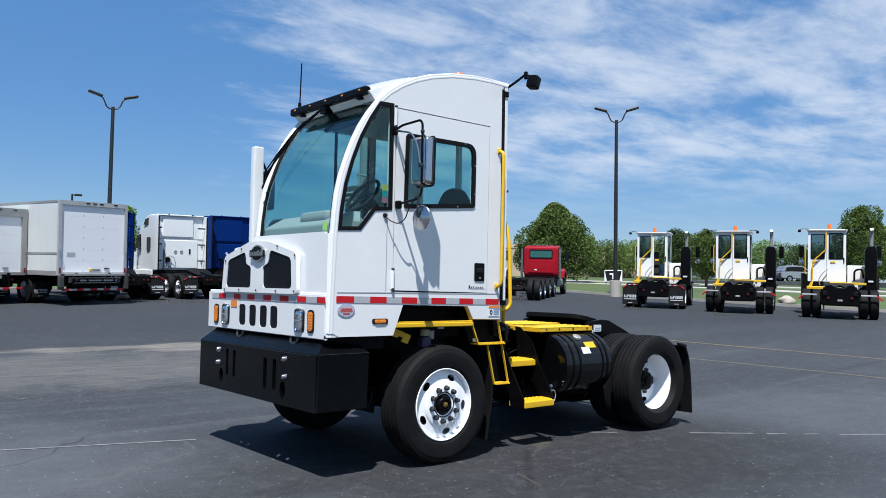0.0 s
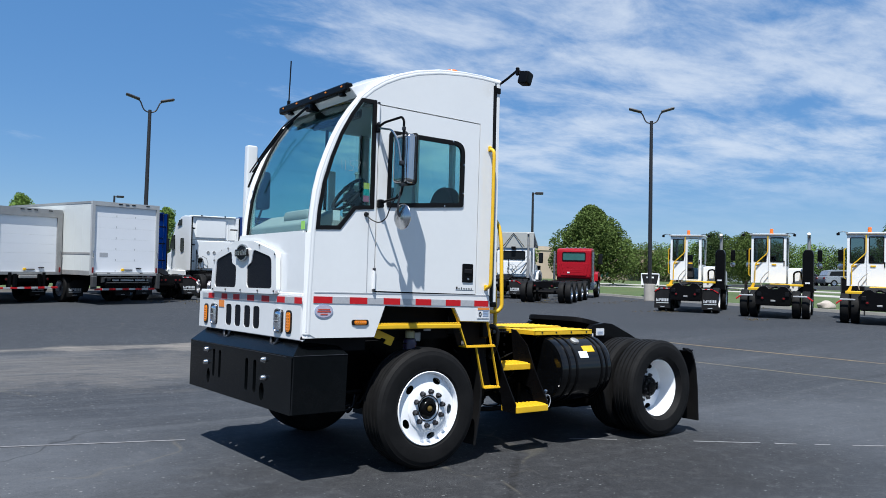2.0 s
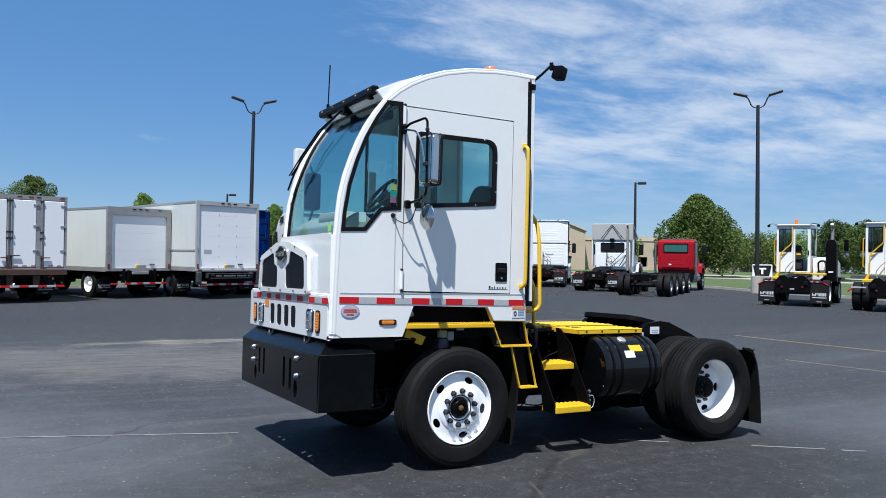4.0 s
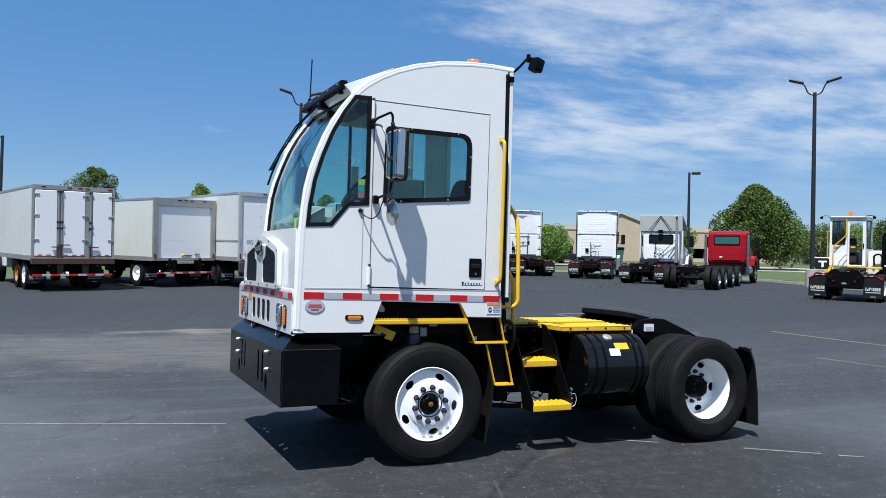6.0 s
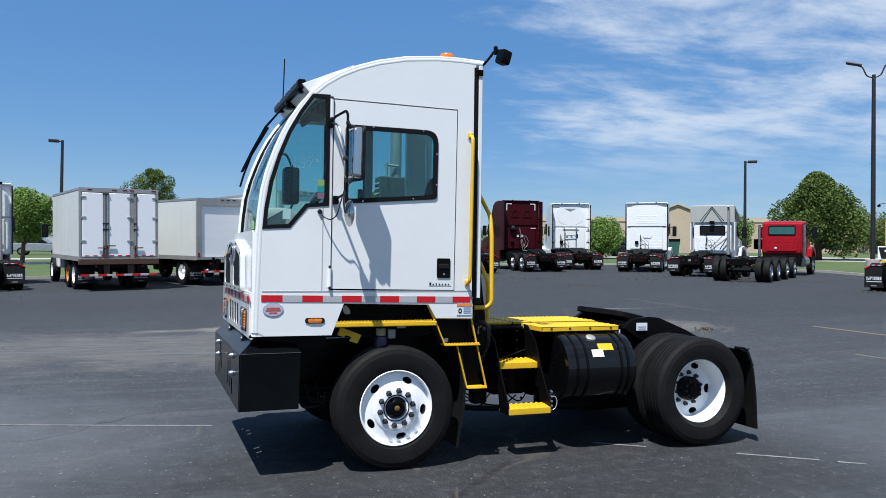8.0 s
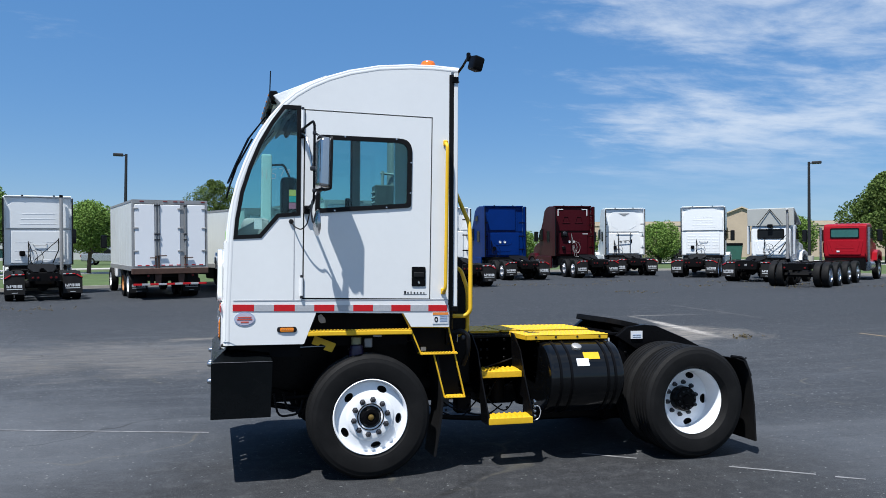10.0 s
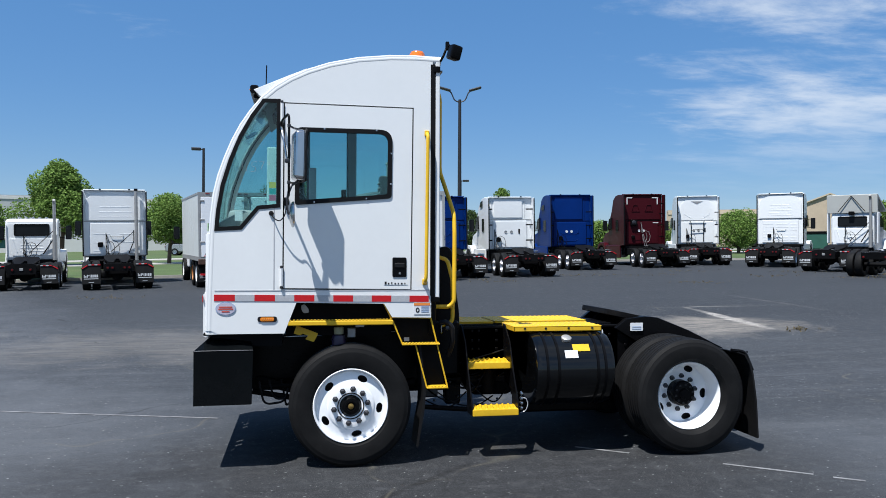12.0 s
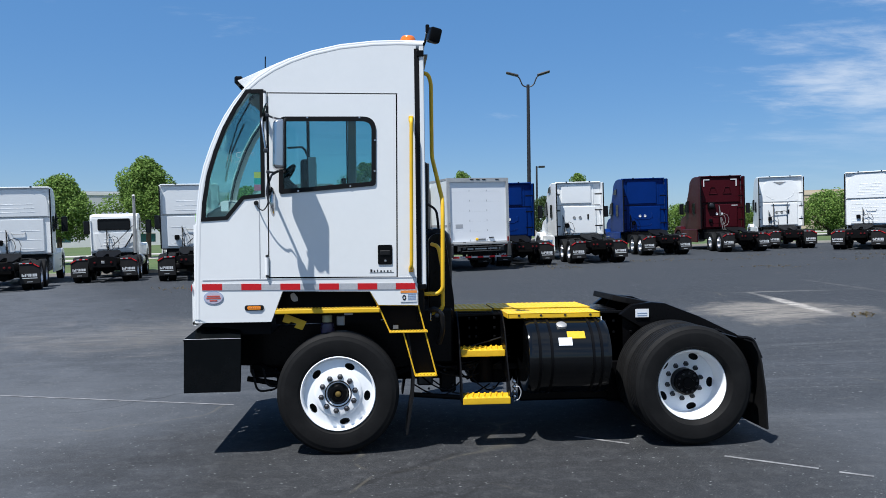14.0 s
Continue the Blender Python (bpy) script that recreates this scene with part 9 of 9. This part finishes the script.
def car(place, paint, label):
    c = thing("parked_car", label, "car", "parked cars", place)
    bm = bm_new()
    prism(bm, rounded([(-2.2, 0.35), (-2.25, 0.75), (-2.15, 1.0), (-0.9, 1.05), (1.2, 1.0), (2.15, 0.85), (2.25, 0.5), (2.15, 0.3)], 0.12), "x", -0.9, 0.9, 0.09)
    part("body", bm, paint, c)
    bm = bm_new()
    prism(bm, rounded([(-2.05, 1.0), (-1.75, 1.55), (-1.2, 1.66), (0.1, 1.62), (1.1, 1.0)], 0.1), "x", -0.76, 0.76, 0.07)
    g = part("cabin", bm, paint, c)
    for s in (-1, 1):
        bm = bm_new()
        prism(bm, rounded([(-1.75, 1.06), (-1.6, 1.46), (-0.5, 1.52), (0.05, 1.5), (0.75, 1.06)], 0.06), "x", s * 0.745, s * 0.768)
        part("side_window", bm, DARK_GLASS, g)
        for y in (-1.35, 1.35):
            bm = bm_new()
            lathe(bm, [(0.2, -0.1), (0.32, -0.1), (0.335, -0.06), (0.335, 0.06), (0.32, 0.1), (0.2, 0.1)], Matrix.Translation((s * 0.82, y, 0.335)) @ Matrix.Rotation(radians(90), 4, "Y"), 20)
            w = part("tyre", bm, RUBBER, c)
            bm = bm_new()
            lathe(bm, [(0.21, s * 0.08), (0.12, s * 0.06), (0.0, s * 0.09)], Matrix.Translation((s * 0.82, y, 0.335)) @ Matrix.Rotation(radians(90), 4, "Y"), 16)
            part("rim", bm, ALU, w)
    for y, mat in ((-2.25, RED_LENS), (2.2, LAMP_GLASS)):
        for s in (-1, 1):
            bm = bm_new()
            box(bm, (s * 0.68 - 0.14, y - 0.03, 0.72), (s * 0.68 + 0.14, y + 0.03, 0.9), 0.02)
            part("car_light", bm, mat, c)
    return c


def raised(x, y, bearing, up=0.17):
    return pose(x, y, ground_z(x, y) + up, 0, 0, -bearing)


# parking area beyond the verge
pad = one("parking_pad", prism(bm_new(), [(-9, -6), (9, -6), (11, 14), (-11, 14)], "z", -0.6, 0.40, 0.05), ASPHALT, "grey asphalt parking area beyond the verge", "pavement", kind="structure")
pad.matrix_world = pose(73.0, 32.0, ground_z(73, 32), 0, 0, -63)
car(pose(73.4, 31.2, ground_z(73, 32) + 0.40, 0, 0, -125), SILVER, "silver estate car parked beyond the verge")
car(pose(72.0, 34.2, ground_z(73, 32) + 0.40, 0, 0, -125), DARK_CAR, "dark estate car parked beyond the verge")
car(raised(34.0, 62.5, 60), SILVER, "silver car parked before the brick hall")
car(raised(40.5, 58.0, 60), DARK_CAR, "dark car parked before the brick hall")
car(raised(43.5, 56.3, 60), DARK_CAR, "dark car parked before the brick hall")
car(raised(-10.5, 70.0, 95), SILVER, "silver car parked before the grey hall")

# green waste container before the brick hall
GREEN_STEEL = material("dull_green_steel", (0.012, 0.075, 0.055), 0.6, vary=0.15, scale=2)
wc = thing("waste_container", "dull green steel waste container with black lid", "container", "", raised(45.0, 56.0, 38, 0.15))
part("bin", prism(bm_new(), [(-1.1, 0.12), (1.1, 0.12), (1.25, 1.45), (-1.25, 1.45)], "y", -0.8, 0.8, 0.03), GREEN_STEEL, wc)
part("lid", prism(bm_new(), [(-0.85, 1.45), (0.85, 1.45), (0.85, 1.52), (-0.85, 1.66)], "x", -1.28, 1.28, 0.02), BLACK, wc)
for s in (-1, 1):
    part("skid", box(bm_new(), (s * 0.9 - 0.08, -0.8, 0.0), (s * 0.9 + 0.08, 0.8, 0.12), 0.01), BLACK, wc)

# dealer board on the grass
bd = thing("sign_board", "black and white dealer board on two short posts", "sign", "", raised(50.0, 35.9, 54, 0.0))
part("panel", box(bm_new(), (-0.75, -0.06, 0.35), (0.75, 0.06, 1.35), 0.03), LABEL, bd)
part("panel_print", prism(bm_new(), rounded([(-0.70, 1.28), (0.70, 1.28), (0.52, 0.42), (-0.52, 0.42)], 0.06), "y", -0.075, -0.062), INK, bd)
part("panel_mark", prism(bm_new(), [(-0.30, 1.08), (0.30, 1.08), (0.30, 0.95), (0.08, 0.95), (0.08, 0.58), (-0.08, 0.58), (-0.08, 0.95), (-0.30, 0.95)], "y", -0.088, -0.077), LABEL, bd)
for s in (-1, 1):
    part("post", box(bm_new(), (s * 0.6 - 0.05, -0.04, -0.1), (s * 0.6 + 0.05, 0.04, 0.36), 0.01), POLE, bd)
fr_ = thing("notice_frame", "black steel notice frame on two posts", "sign", "", raised(29.2, 9.3, 62, 0.0))
part("frame", front_plate(rect(-0.45, 0.75, 0.45, 1.55), [rect(-0.40, 0.80, 0.40, 1.50)], 0, 0.05), POLE, fr_).matrix_basis = pose(0, 0, 0, 0, 0, 90)
part("board", box(bm_new(), (-0.40, 0.0, 0.80), (0.40, 0.015, 1.50)), DARK, fr_)
for s in (-1, 1):
    part("post", box(bm_new(), (s * 0.42 - 0.03, -0.03, 0.0), (s * 0.42 + 0.03, 0.03, 0.78), 0.006), POLE, fr_)


def boulder(x, y, r, seed):
    rnd = random.Random(seed)
    bm = bm_new()
    bmesh.ops.create_icosphere(bm, subdivisions=3, radius=r)
    for v in bm.verts:
        k = 1 + 0.28 * noise.noise(v.co * (1.4 / r) + Vector((seed * 3.1, 0, 0)))
        v.co = Vector((v.co.x * k * 1.25, v.co.y * k, v.co.z * k * 0.7))
    bm.transform(Matrix.Translation((x, y, ground_z(x, y) + 0.12 + 0.3 * r)))
    return one("boulder", bm, STONE, "pale rounded boulder on the verge", "rock", "boulders on the verge")


for i, (x, y, r) in enumerate(((31.2, 11.4, 0.35), (31.4, 10.3, 0.28), (31.0, 7.9, 0.38), (31.3, 6.9, 0.25))):
    boulder(x, y, r, i + 1)

# weeds in the joints near the parked trucks
rw = random.Random(77)
verts, faces = [], []
spots = [(-6.2, 18.6, 1.2), (6.4, 24.0, 1.5), (7.6, 22.6, 1.6), (11.5, 25.8, 1.8), (14.2, 25.0, 2.0), (18.2, 27.5, 2.2), (22.0, 24.8, 1.8), (24.0, 21.5, 1.8), (21.4, 20.2, 1.6), (25.8, 19.2, 1.5), (22.0, 13.2, 1.0), (21.4, 9.0, 0.8), (28.6, 20.5, 1.2), (9.45, 6.8, 0.35), (14.2, 19.4, 1.2), (19.0, 22.4, 1.4), (29.5, 14.0, 0.9), (26.4, 24.0, 1.2)]
for cx, cy, sp in spots:
    for _ in range(26):
        x, y = cx + rw.gauss(0, sp * 0.5), cy + rw.gauss(0, sp * 0.35)
        z = ground_z(x, y)
        for _ in range(6):
            a, h, r = rw.uniform(0, 6.28), rw.uniform(0.015, 0.06), rw.uniform(0.02, 0.07)
            b = len(verts)
            verts += [(x, y, z), (x + r * math.cos(a), y + r * math.sin(a), z + h), (x + r * 0.8 * math.cos(a + 0.5), y + r * 0.8 * math.sin(a + 0.5), z + h * 0.8)]
            faces.append((b, b + 1, b + 2))
me = bpy.data.meshes.new("weeds")
me.from_pydata(verts, [], faces)
me.materials.append(WEED)
tagged(new("weeds", me), "low yellow-green weeds growing through cracks in the asphalt", "weeds", kind="stuff")
